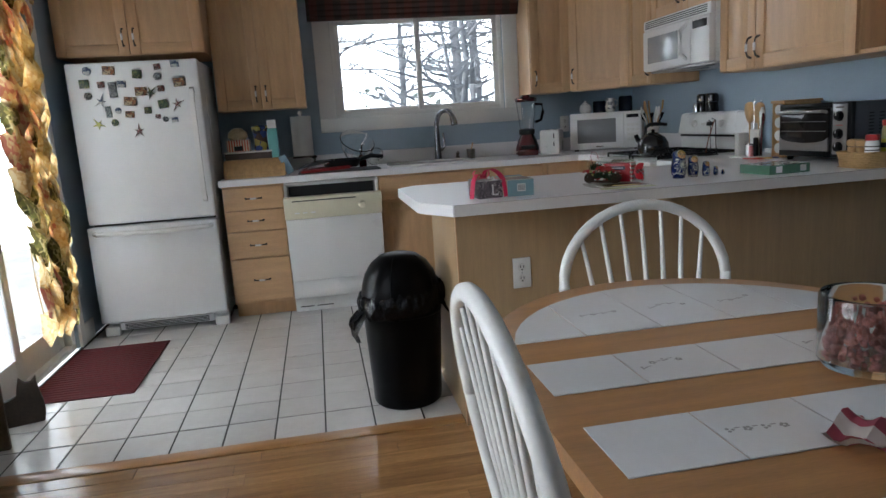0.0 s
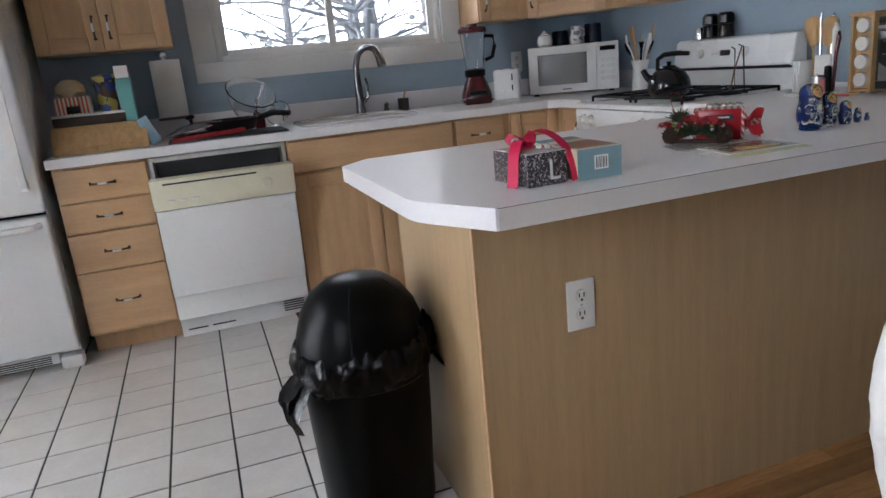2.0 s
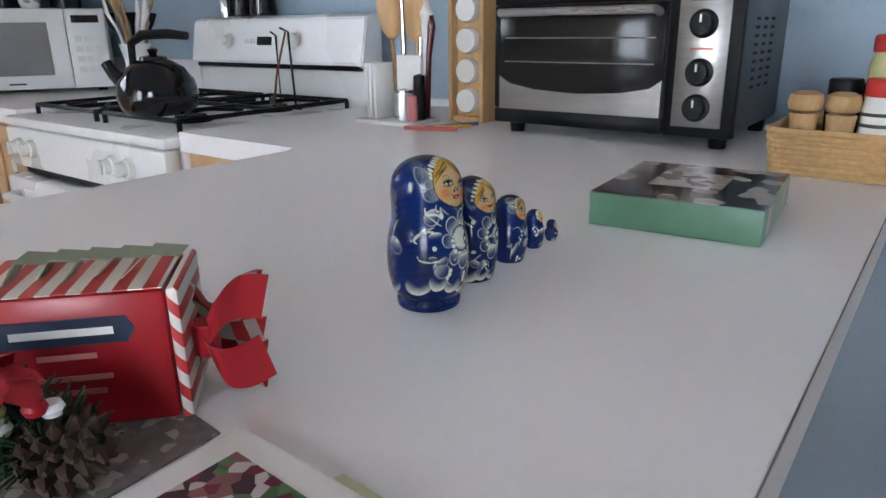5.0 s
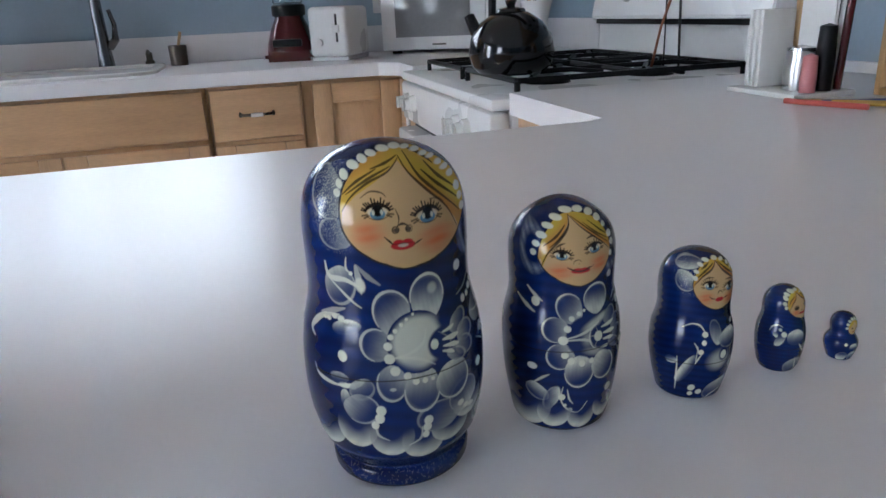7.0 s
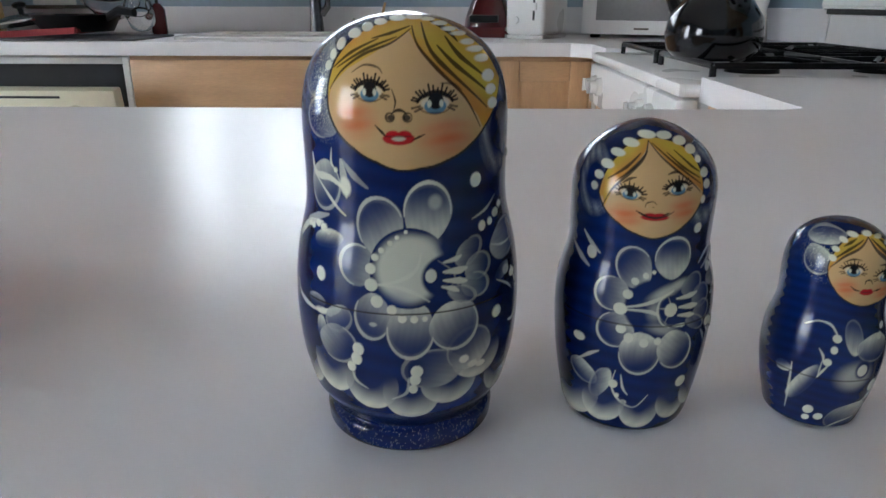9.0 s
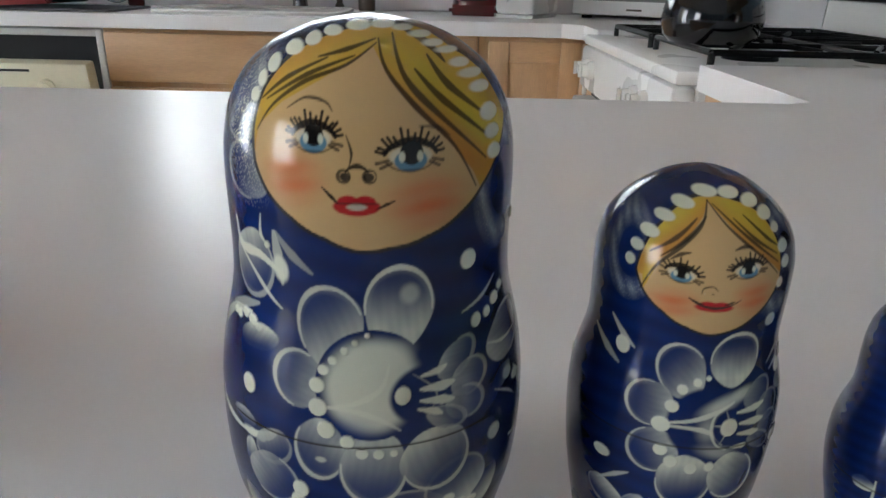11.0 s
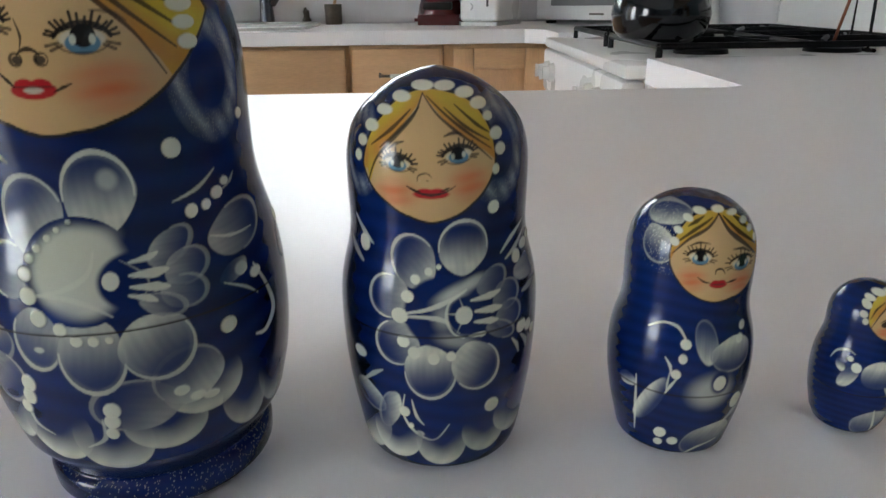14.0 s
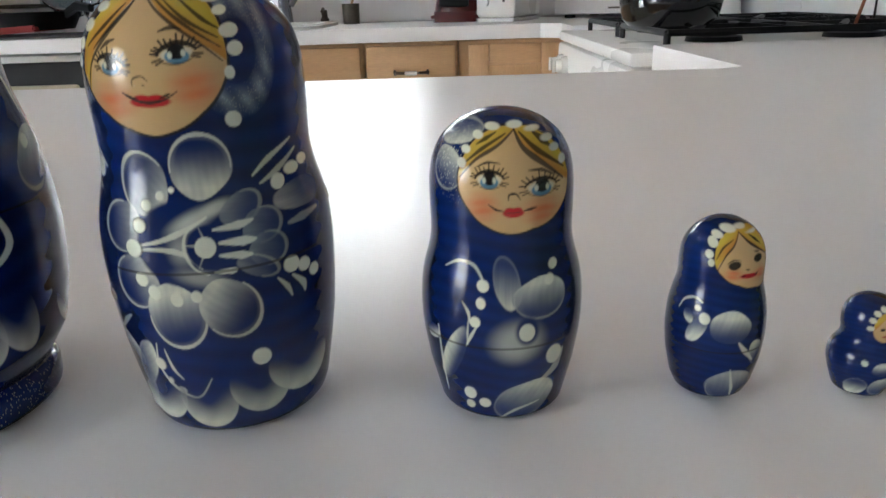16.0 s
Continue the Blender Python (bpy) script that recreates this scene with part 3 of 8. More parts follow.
tb = thing("dining_table", "oval oak dining table inlaid with white tile strips", "table")
ST = 0.22
tt = prism(oval(0.455, 0.50, ST), TZ - 0.033, TZ - 0.001, 0.011)
top = part("tabletop", tt, M_oaktab, tb)
part("apron", prism(oval(0.36, 0.38, ST), TZ - 0.12, TZ - 0.034, 0.003), M_white_wood, tb, "white painted apron")
for dy in (-0.32, 0.32):
    part("pedestal", lathe([(0.05, 0.06), (0.075, 0.1), (0.06, 0.2), (0.045, 0.35), (0.07, 0.5), (0.09, 0.58), (0.09, TZ - 0.12)], 24, None, (TX, TY + dy, 0)), M_white_wood, tb, "white turned pedestal")
    for s in (-1, 1):
        part("foot", tube([(TX, TY + dy, 0.16), (TX + s * 0.12, TY + dy, 0.13), (TX + s * 0.26, TY + dy, 0.05), (TX + s * 0.36, TY + dy, 0.03)], [0.05, 0.045, 0.035, 0.03], 10), M_white_wood, tb)
M_ttile = mat("table_tile_glaze", (0.74, 0.74, 0.75), 0.12, var=0.03)
M_sprig = mat("grey_sprig_paint", (0.25, 0.24, 0.24), 0.3, var=0.3)
XA, TW = TX - 0.41, 0.164


def tile_piece(poly):
    return part("tile", prism(poly, TZ - 0.0008, TZ + 0.0012, 0.0006), M_ttile, top)


def sprig(x, y):
    """Loose printed flowers along a bent twig, with leaf dashes between them."""
    bm = bmesh.new()
    bend, turn_ = random.uniform(-0.02, 0.02), random.uniform(-0.5, 0.5)
    for k in range(4):
        u = (k - 1.5) * 0.026
        du, dv = u * math.cos(turn_), u * math.sin(turn_) + bend * (1 - (k - 1.5) ** 2 / 2.25)
        n = 5 if k % 2 else 3
        for a in range(n):
            ph = a * 6.283 / n + k
            lathe([(0, 0), (0.0028, 0), (0.0028, 0.0003), (0, 0.0003)], 7, bm, (x + du + 0.0045 * math.cos(ph), y + dv + 0.0045 * math.sin(ph), TZ + 0.0012))
        if k < 3:
            lathe([(0, 0), (0.005, 0), (0.005, 0.0002), (0, 0.0002)], 8, bm, (x + du + 0.013, y + dv + 0.004, TZ + 0.0012), 1.0, 0.28)
    part("sprig", bm, M_sprig, top, "small grey printed flowers")


for y0, y1 in ((TY + 0.06, TY + 0.207), (TY - 0.207, TY - 0.06)):
    for i in range(5):
        tile_piece([(XA + i * TW + 0.001, y0), (XA + (i + 1) * TW - 0.001, y0), (XA + (i + 1) * TW - 0.001, y1), (XA + i * TW + 0.001, y1)])
        if i in (1, 3):
            sprig(XA + i * TW + 0.06, (y0 + y1) / 2)
for s in (1, -1):
    for i in range(5):
        xa, xb = (TX - 0.397 if i == 0 else XA + i * TW + 0.001), (TX + 0.397 if i == 4 else XA + (i + 1) * TW - 0.001)
        ys = TY + s * 0.325
        f = lambda x: TY + s * (ST + 0.43 * math.sqrt(max(0.0, 1 - ((x - TX) / 0.41) ** 2)))
        poly = [(xa, ys), (xb, ys)] + [(xb + (xa - xb) * k / 6, f(xb + (xa - xb) * k / 6)) for k in range(7)]
        tile_piece(poly if s > 0 else poly[::-1])
        if i in (1, 2, 3):
            sprig(xa + 0.08, TY + s * 0.46)


# ---- chairs ----
def chair(loc, rz, ht=0.94):
    """Bow-back chair facing +y of its own frame; its back stands on the -y side."""
    ch = thing("dining_chair", "white painted bow-back spindle dining chair", "chair", loc, rz, "chairs round the table")
    seat = prism([(0.19 * math.copysign(abs(math.cos(a)) ** 0.7, math.cos(a)), 0.2 * math.copysign(abs(math.sin(a)) ** 0.7, math.sin(a))) for a in [2 * math.pi * i / 36 for i in range(36)]], 0.42, 0.455, 0.01)
    part("seat", seat, M_white_wood, ch)
    for sx in (-1, 1):
        for sy in (-1, 1):
            part("leg", tube([(sx * 0.13, sy * 0.13, 0.42), (sx * 0.155, sy * 0.16, 0.25), (sx * 0.19, sy * 0.2, 0.0)], [0.014, 0.019, 0.011], 10), M_white_wood, ch)
    part("stretcher", tube([(-0.165, 0.0, 0.2), (0.165, 0.0, 0.2)], 0.011, 8), M_white_wood, ch)
    lean = lambda z: -0.165 - 0.17 * (z - 0.45)
    hw, hz0 = 0.232, 0.74
    pts = []
    for z in (0.45, 0.5, 0.55, 0.6, 0.65, 0.7):
        pts.append((-(hw - (hw - 0.145) * ((hz0 - z) / (hz0 - 0.45)) ** 1.6), lean(z), z))
    for i in range(19):
        a = math.pi - math.pi * i / 18
        z = hz0 + (ht - hz0) * math.sin(a)
        pts.append((hw * math.cos(a), lean(z), z))
    for z in (0.7, 0.65, 0.6, 0.55, 0.5, 0.45):
        pts.append((hw - (hw - 0.145) * ((hz0 - z) / (hz0 - 0.45)) ** 1.6, lean(z), z))
    part("bow", tube(pts, 0.0145, 18), M_white_wood, ch)
    for i in range(7):
        u = (i - 3) / 3
        xt, xb = u * 0.175, u * 0.105
        zt = hz0 + (ht - hz0) * math.sqrt(max(0, 1 - (xt / hw) ** 2))
        part("spindle", tube([(xb, lean(0.45), 0.45), (xb + (xt - xb) * 0.5, lean(0.45 + (zt - 0.45) * 0.5), 0.45 + (zt - 0.45) * 0.5), (xt, lean(zt), zt)], [0.0055, 0.0075, 0.005], 14), M_white_wood, ch)
    return ch


chair((0.41, 1.62, 0), 180)
chair((0.008, 1.01, 0), -90, 0.965)

# ---- bin ----
bin_ = thing("trash_bin", "round black plastic trash bin with domed lid and bag", "trash can", (-0.128, 3.035, 0))
part("body", lathe([(0, 0), (0.140, 0), (0.147, 0.008), (0.158, 0.2), (0.168, 0.40), (0.172, 0.405), (0.172, 0.425), (0.16, 0.425), (0.15, 0.02), (0, 0.02)], 48), M_trash, bin_)
part("lid", lathe([(0.173, 0.42), (0.176, 0.43), (0.172, 0.47), (0.165, 0.52), (0.148, 0.575), (0.118, 0.62), (0.08, 0.648), (0.04, 0.658), (0, 0.66)], 48), M_trash, bin_)

# ---- sink window ----
win = setting("window_1", box(W0 - 0.12, YB - 0.018, WZ0 - 0.10, W1 + 0.12, YB - 0.001, WZ0 - 0.0005, bev=0.004), M_trim, "white sliding sink window in a wide painted casing")
for a in ((W0 - 0.12, WZ0, W0 - 0.001, WZ1 + 0.06), (W1 + 0.001, WZ0, W1 + 0.12, WZ1 + 0.06), (W0, WZ1 + 0.001, W1, WZ1 + 0.06)):
    part("casing", box(a[0], YB - 0.018, a[1], a[2], YB - 0.001, a[3], bev=0.004), M_trim, win)
for a in ((W0, WZ0, W0 + 0.03, WZ1), (W1 - 0.03, WZ0, W1, WZ1), (W0 + 0.03, WZ0, W1 - 0.03, WZ0 + 0.03), (W0 + 0.03, WZ1 - 0.03, W1 - 0.03, WZ1)):
    part("window_frame", box(a[0], YB + 0.01, a[1], a[2], YB + 0.10, a[3], bev=0.003), M_trim, win)
for k, (xa, xb, yy) in enumerate(((W0 + 0.03, 0.40, YB + 0.06), (0.355, W1 - 0.03, YB + 0.035))):
    sash = bmesh.new()
    za, zb = WZ0 + 0.031, WZ1 - 0.031
    for b in ((xa, za, xa + 0.035, zb), (xb - 0.035, za, xb, zb), (xa + 0.035, za, xb - 0.035, za + 0.03), (xa + 0.035, zb - 0.03, xb - 0.035, zb)):
        bx(sash, b[0], yy, b[1], b[2], yy + 0.022, b[3], 0.003)
    s = part("sash", sash, M_trim, win)
    g = part("pane", box(xa + 0.036, yy + 0.009, za + 0.031, xb - 0.036, yy + 0.012, zb - 0.031, bev=0), M_pane, s, "clear glass pane")
    g.visible_shadow = False
part("latch", box(0.36, YB + 0.022, 1.58, 0.378, YB + 0.0345, 1.66, bev=0.003), M_trim, win)
M_val = stripes("brown_striped_shade", (0.05, 0.028, 0.022), (0.085, 0.03, 0.022), 9, 0, 0.85)
vb = bmesh.new()
for i in range(4):
    tube([(W0 - 0.15, YB - 0.05 - 0.012 * i, 1.965 + 0.035 * i), (W1 + 0.15, YB - 0.05 - 0.012 * i, 1.965 + 0.035 * i)], 0.024, 10, vb)
bx(vb, W0 - 0.15, YB - 0.05, 1.98, W1 + 0.15, YB - 0.02, 2.3, 0.004)
solo("roman_shade", vb, M_val, "dark brown striped fabric roman shade folded up", "window shade")

# ---- patio door and dining window ----
pd = setting("door_1", box(XL - 0.12, D0, 0.0, XL - 0.02, D1, 0.03, bev=0.003), M_trim, "white sliding patio door letting in bright daylight")
for a in ((D0, 0.031, D0 + 0.05, DZ), (D1 - 0.05, 0.031, D1, DZ), (D0 + 0.05, DZ - 0.05, D1 - 0.05, DZ)):
    part("door_frame", box(XL - 0.12, a[0], a[1], XL - 0.02, a[2], a[3], bev=0.003), M_trim, pd)
for ya, yb, xx in ((D0 + 0.05, 3.76, XL - 0.06), (3.70, D1 - 0.05, XL - 0.09)):
    lf = bmesh.new()
    for b in ((ya, 0.031, ya + 0.07, DZ - 0.051), (yb - 0.07, 0.031, yb, DZ - 0.051), (ya + 0.07, 0.031, yb - 0.07, 0.18), (ya + 0.07, DZ - 0.13, yb - 0.07, DZ - 0.051)):
        bx(lf, xx, b[0], b[1], xx + 0.025, b[2], b[3], 0.004)
    s = part("door_leaf", lf, M_trim, pd)
    g = part("pane", box(xx + 0.01, ya + 0.071, 0.181, xx + 0.014, yb - 0.071, DZ - 0.131, bev=0), M_pane, s, "clear glass pane")
    g.visible_shadow = False
for a in ((D1 + 0.001, 0.002, D1 + 0.075, DZ + 0.07), (D0 - 0.075, 0.002, D0 - 0.001, DZ + 0.07), (D0, DZ + 0.001, D1, DZ + 0.07)):
    part("casing", box(XL, a[0], a[1], XL + 0.018, a[2], a[3], bev=0.004), M_trim, pd)
for z in (0.28, 1.05, 1.85):
    part("hinge", box(XL + 0.0181, D1 + 0.004, z, XL + 0.024, D1 + 0.03, z + 0.09, bev=0.002), M_steel, pd)
w2 = setting("window_2", box(XL - 0.1, E0, EZ0, XL - 0.02, E1, EZ0 + 0.04, bev=0.003), M_trim, "white dining window facing the garden")
for a in ((E0, EZ0 + 0.041, E0 + 0.04, EZ1), (E1 - 0.04, EZ0 + 0.041, E1, EZ1), (E0 + 0.04, EZ1 - 0.04, E1 - 0.04, EZ1), ((E0 + E1) / 2 - 0.025, EZ0 + 0.041, (E0 + E1) / 2 + 0.025, EZ1 - 0.041)):
    part("window_frame", box(XL - 0.1, a[0], a[1], XL - 0.02, a[2], a[3], bev=0.003), M_trim, w2)


# ---- leafy curtain ----
def cloth(name, cols, scale):
    m = blotches(name, cols, scale, 0.8)
    nt = m.node_tree
    p, out = nt.nodes["Principled BSDF"], nt.nodes["Material Output"]
    tr, mx = nt.nodes.new("ShaderNodeBsdfTranslucent"), nt.nodes.new("ShaderNodeMixShader")
    src = p.inputs["Base Color"].links[0].from_socket
    nt.links.new(src, tr.inputs[0])
    mx.inputs[0].default_value = 0.78
    nt.links.new(p.outputs[0], mx.inputs[1])
    nt.links.new(tr.outputs[0], mx.inputs[2])
    nt.links.new(mx.outputs[0], out.inputs[0])
    return m


leaf_mats = [cloth("leaf_gold", [(0.80, 0.66, 0.38), (0.74, 0.58, 0.30), (0.84, 0.74, 0.50), (0.70, 0.52, 0.26)], 45),
             cloth("leaf_olive", [(0.22, 0.2, 0.06), (0.35, 0.3, 0.1), (0.15, 0.13, 0.05), (0.6, 0.52, 0.26)], 45),
             cloth("leaf_rust", [(0.66, 0.40, 0.22), (0.74, 0.58, 0.32), (0.58, 0.24, 0.16), (0.7, 0.55, 0.3)], 40),
             cloth("leaf_shade", [(0.24, 0.2, 0.1), (0.3, 0.25, 0.1), (0.16, 0.13, 0.08), (0.4, 0.3, 0.13)], 30)]


def leaf_mesh(k):
    """A drooping cupped fabric leaf with a pointed tip, hanging from its top edge."""
    bm = bmesh.new()
    n, mrows = 7, 7
    g = []
    for j in range(mrows):
        v = j / (mrows - 1)
        w = 0.062 * (0.75 + 0.5 * math.sin(math.pi * min(1, v * 0.9 + 0.1))) * (1 if v < 0.6 else 1 - ((v - 0.6) / 0.4) ** 1.6 * 0.86)
        g.append([bm.verts.new((0.018 * math.sin(3.0 * v) + 0.014 * (1 - u * u) + 0.004 * random.uniform(-1, 1), u * w, -0.165 * v + 0.012 * u * u)) for u in [2 * i / (n - 1) - 1 for i in range(n)]])
    for a, b in zip(g, g[1:]):
        for i in range(n - 1):
            bm.faces.new((a[i], a[i + 1], b[i + 1], b[i]))
    bmesh.ops.solidify(bm, geom=bm.faces[:], thickness=0.0012)
    return mesh_of("leaf", bm, leaf_mats[k], 50)


curt = thing("leaf_curtain", "hanging curtain panel of gold and olive fabric leaves", "curtain", (XL + 0.06, 0, 0))
part("rod", tube([(0, 2.9, 2.13), (0, 4.5, 2.13)], 0.011, 10), M_pewter, curt, "dark curtain rod")
for i in range(5):
    cord = []
    for j in range(24):
        z = 0.33 + j * 1.8 / 23
        cord.append((-0.003, 3.82 + 0.05 * math.sin(z * 2.6 + 0.8) + 0.02 * math.sin(z * 9) + 0.09 * i, z))
    part("cord", tube(cord, 0.003, 5), leaf_mats[0], curt, "twisted hanging cord")
variants = [leaf_mesh(k) for k in (0, 1, 2, 3, 0, 0)]
for j in range(25):
    z = 0.36 + j * 0.075
    sway = 0.05 * math.sin(z * 2.6 + 0.8) + 0.02 * math.sin(z * 9)
    for i in range(5):
        yy = 3.80 + sway + 0.09 * i + (0.045 if j % 2 else 0) + random.uniform(-0.015, 0.015)
        lfo = new("leaf", variants[random.choice((0, 4, 5, 1, 2, 0, 5)) if i > 0 else random.choice((1, 0, 4, 2))])
        lfo.parent = curt
        lfo.matrix_basis = pose(0.012 + random.uniform(0, 0.02), yy, z, random.uniform(-14, 14), random.uniform(-12, 6), random.uniform(-22, 22)) @ Matrix.Scale(random.uniform(0.85, 1.1), 4)

# ---- mat, cat figure, far-corner lantern ----
mt = thing("floor_mat", "dark red ribbed doormat by the patio door", "rug", (-1.905, 3.52, 0))
mm = box(0, 0, 0.0008, 0.505, 0.845, 0.009, bev=0.003)
part("pad", mm, M_red, mt)
for i in range(24):
    part("rib", tube([(0.01, 0.02 + i * 0.035, 0.009), (0.495, 0.02 + i * 0.035, 0.009)], 0.004, 6), M_red, mt)
solo("sink_mat", box(0, 0, 0.0008, 0.75, 0.42, 0.009, bev=0.003), M_red, "dark red mat on the tiles before the sink", "rug", (-0.12, 4.42, 0))
cat = [(0, 0), (0.16, 0), (0.17, 0.05), (0.165, 0.11), (0.15, 0.165), (0.152, 0.215), (0.13, 0.185), (0.105, 0.185), (0.085, 0.215), (0.075, 0.175), (0.07, 0.13), (0.02, 0.12), (0.0, 0.08)]
cbm = turn(prism(cat, -0.012, 0.012, 0.003), pose(0, 0, 0, 90, 0, 0))
solo("cat_figure", cbm, mat("dark_stained_board", (0.06, 0.042, 0.03), 0.6, var=0.4, scale=14), "dark brown wooden cat-shaped figure on the floor", "figurine", (-1.88, 3.27, 0.0), 18)
pl = prism([(0, 0), (0.15, 0), (0.15, 0.28), (0.12, 0.34), (0.06, 0.36), (0, 0.33)], -0.012, 0.012, 0.003)
solo("carved_board", turn(pl, pose(0, 0, 0, 90, 0, 0)), mat("brown_carved_board", (0.10, 0.06, 0.035), 0.6, var=0.4, scale=14), "brown carved wooden board standing by the patio door", "figurine", (-1.905, 3.02, 0.0), 8)
M_green = mat("green_enamel", (0.13, 0.22, 0.11), 0.5, var=0.15)
lt = thing("green_canister", "green metal canister with wire handle on the floor", "canister", (1.945, 2.235, 0))
part("body", lathe([(0, 0), (0.05, 0), (0.055, 0.006), (0.055, 0.225), (0.05, 0.238), (0.03, 0.246), (0, 0.248)], 32), M_green, lt)
part("wire", tube([(-0.02, 0.02, 0.246), (-0.005, -0.01, 0.31), (0.01, -0.02, 0.36), (0.0, 0.0, 0.42), (0.02, -0.03, 0.5), (0.03, -0.02, 0.62), (0.05, -0.05, 0.9)], 0.0022, 6), M_pewter, lt, "thin dark wire")
part("wire", tube([(0.025, 0.0, 0.246), (0.012, -0.015, 0.31), (-0.004, -0.02, 0.36)], 0.0022, 6), M_pewter, lt, "thin dark wire")

# ---- outlets ----
def outlet(loc, rz):
    o = thing("wall_outlet", "white double electrical outlet with cover plate", "outlet", loc, rz)
    p = part("plate", box(-0.036, -0.006, -0.06, 0.036, 0, 0.06, bev=0.003), M_trim, o)
    for dz in (-0.022, 0.022):
        s = part("socket", turn(lathe([(0, 0), (0.0155, 0), (0.0155, 0.002), (0, 0.0022)], 20), pose(0, -0.006, dz, 90, 0, 0)), M_ceramic, p)
        for dx in (-0.006, 0.006):
            part("slot", box(dx - 0.0014, -0.0092, dz - 0.002, dx + 0.0014, -0.0083, dz + 0.008, bev=0), M_dark, s, "dark slot")
        part("slot", box(-0.003, -0.0092, dz - 0.011, 0.003, -0.0083, dz - 0.006, bev=0), M_dark, s, "dark slot")
    part("screw", turn(lathe([(0, 0), (0.003, 0), (0.002, 0.0015), (0, 0.0016)], 10), pose(0, -0.006, 0, 90, 0, 0)), M_steel, p)


outlet((0.309, 2.667, 0.599), 0)
outlet((1.478, YB - 0.0012, 1.12), 0)

# ---- fridge magnets ----
spots = [(0.123, 1.618), (0.244, 1.616), (0.4, 1.588), (0.518, 1.626), (0.512, 1.569), (0.619, 1.638), (0.634, 1.53), (0.099, 1.545), (0.191, 1.537), (0.253, 1.504),
         (0.306, 1.535), (0.41, 1.487), (0.464, 1.481), (0.524, 1.498), (0.111, 1.474), (0.179, 1.44), (0.341, 1.433), (0.526, 1.407), (0.606, 1.403), (0.212, 1.378),
         (0.267, 1.382), (0.33, 1.356), (0.435, 1.374), (0.487, 1.335), (0.528, 1.316), (0.582, 1.31), (0.147, 1.307), (0.24, 1.313), (0.369, 1.256)]
mag_cols = [[(0.05, 0.08, 0.16), (0.3, 0.35, 0.4), (0.6, 0.6, 0.58)], [(0.3, 0.12, 0.05), (0.05, 0.03, 0.03), (0.5, 0.4, 0.25)], [(0.06, 0.1, 0.05), (0.25, 0.25, 0.1), (0.03, 0.04, 0.03)], [(0.25, 0.06, 0.05), (0.5, 0.45, 0.4), (0.08, 0.06, 0.06)], [(0.04, 0.05, 0.06), (0.15, 0.17, 0.2), (0.4, 0.42, 0.42)]]
mag_mats = [blotches("magnet_print", [tuple(0.75 * v for v in q) for q in c], 95 + 25 * i) for i, c in enumerate(mag_cols)]
M_mgold = mat("yellow_green_resin", (0.45, 0.45, 0.12), 0.4, var=0.3)
for i, (mx_, mz_) in enumerate(spots):
    k = i % 5
    w = (0.05, 0.07, 0.055, 0.04, 0.045)[k] * (0.75 if i > 18 else 1)
    h = (0.04, 0.05, 0.09, 0.05, 0.035)[(i * 3) % 5] * (0.75 if i > 18 else 1)
    if i in (0, 4, 14, 20, 24, 27):
        bm = turn(lathe([(0, 0), (w * 0.5, 0), (w * 0.5, 0.004), (w * 0.42, 0.006), (0, 0.006)], 20), pose(0, 0, 0, 90, 0, 0))
    elif i in (15, 12, 18, 26, 28):
        arms = [((0.03 * (1 + 0.3 * (a % 3)) if a % 2 == 0 else 0.009) * math.cos(a * 0.628 + i), (0.03 * (1 + 0.3 * (a % 3)) if a % 2 == 0 else 0.009) * math.sin(a * 0.628 + i)) for a in range(10)]
        bm = turn(prism(arms, 0, 0.006, 0.001), pose(0, 0, 0, 90, 0, 0))
    else:
        bm = box(-w / 2, -0.005, -h / 2, w / 2, 0, h / 2, bev=0.0015)
    mg = solo("fridge_magnet", bm, M_mgold if i in (26,) else mag_mats[k], "small printed souvenir magnet stuck on the refrigerator door", "magnet", (-1.835 + mx_, 4.6192, mz_), 0, "fridge magnets")
    mg.rotation_euler.y = radians(random.uniform(-9, 9))
for i, (dy, z, h) in enumerate(((0.16, 1.5, 0.09), (0.22, 1.33, 0.14), (0.3, 1.2, 0.16), (0.18, 1.12, 0.1))):
    solo("paper_note", box(0, 0, 0, 0.0012, 0.09, h, bev=0), M_trim, "paper note held on the refrigerator side", "paper", (-1.8395 + 0.75, 4.62 + dy, z), 0)


# ---- left end of the back worktop ----
bb = thing("bread_box", "light wooden bread box with a rolled front", "bread box", (-1.03, 4.76, C + 0.0005))
bp = [(0, 0), (0.0, 0.03), (0.03, 0.085), (0.07, 0.118), (0.3, 0.118), (0.3, 0)]
bm = bmesh.new()
v0 = [bm.verts.new((0.0, y, z)) for y, z in bp]
v1 = [bm.verts.new((0.39, y, z)) for y, z in bp]
bm.faces.new(v0)
bm.faces.new(v1[::-1])
for i in range(6):
    bm.faces.new((v0[i], v0[(i + 1) % 6], v1[(i + 1) % 6], v1[i]))
bmesh.ops.bevel(bm, geom=bm.edges[:], offset=0.004, segments=2, affect="EDGES")
part("body", bm, M_wood, bb)
part("lip", box(0.01, -0.006, 0.024, 0.38, -0.0005, 0.034, bev=0.002), M_wood, bb)
tr = thing("tray", "dark woven tray on the bread box", "tray", (-1.02, 4.86, C + 0.119))
tm = bmesh.new()
for a in ((0, 0, 0, 0.3, 0.2, 0.006), (0, 0, 0.006, 0.3, 0.008, 0.045), (0, 0.192, 0.006, 0.3, 0.2, 0.045), (0, 0.008, 0.006, 0.008, 0.192, 0.045), (0.292, 0.008, 0.006, 0.3, 0.192, 0.045)):
    bx(tm, *a, bev=0.002)
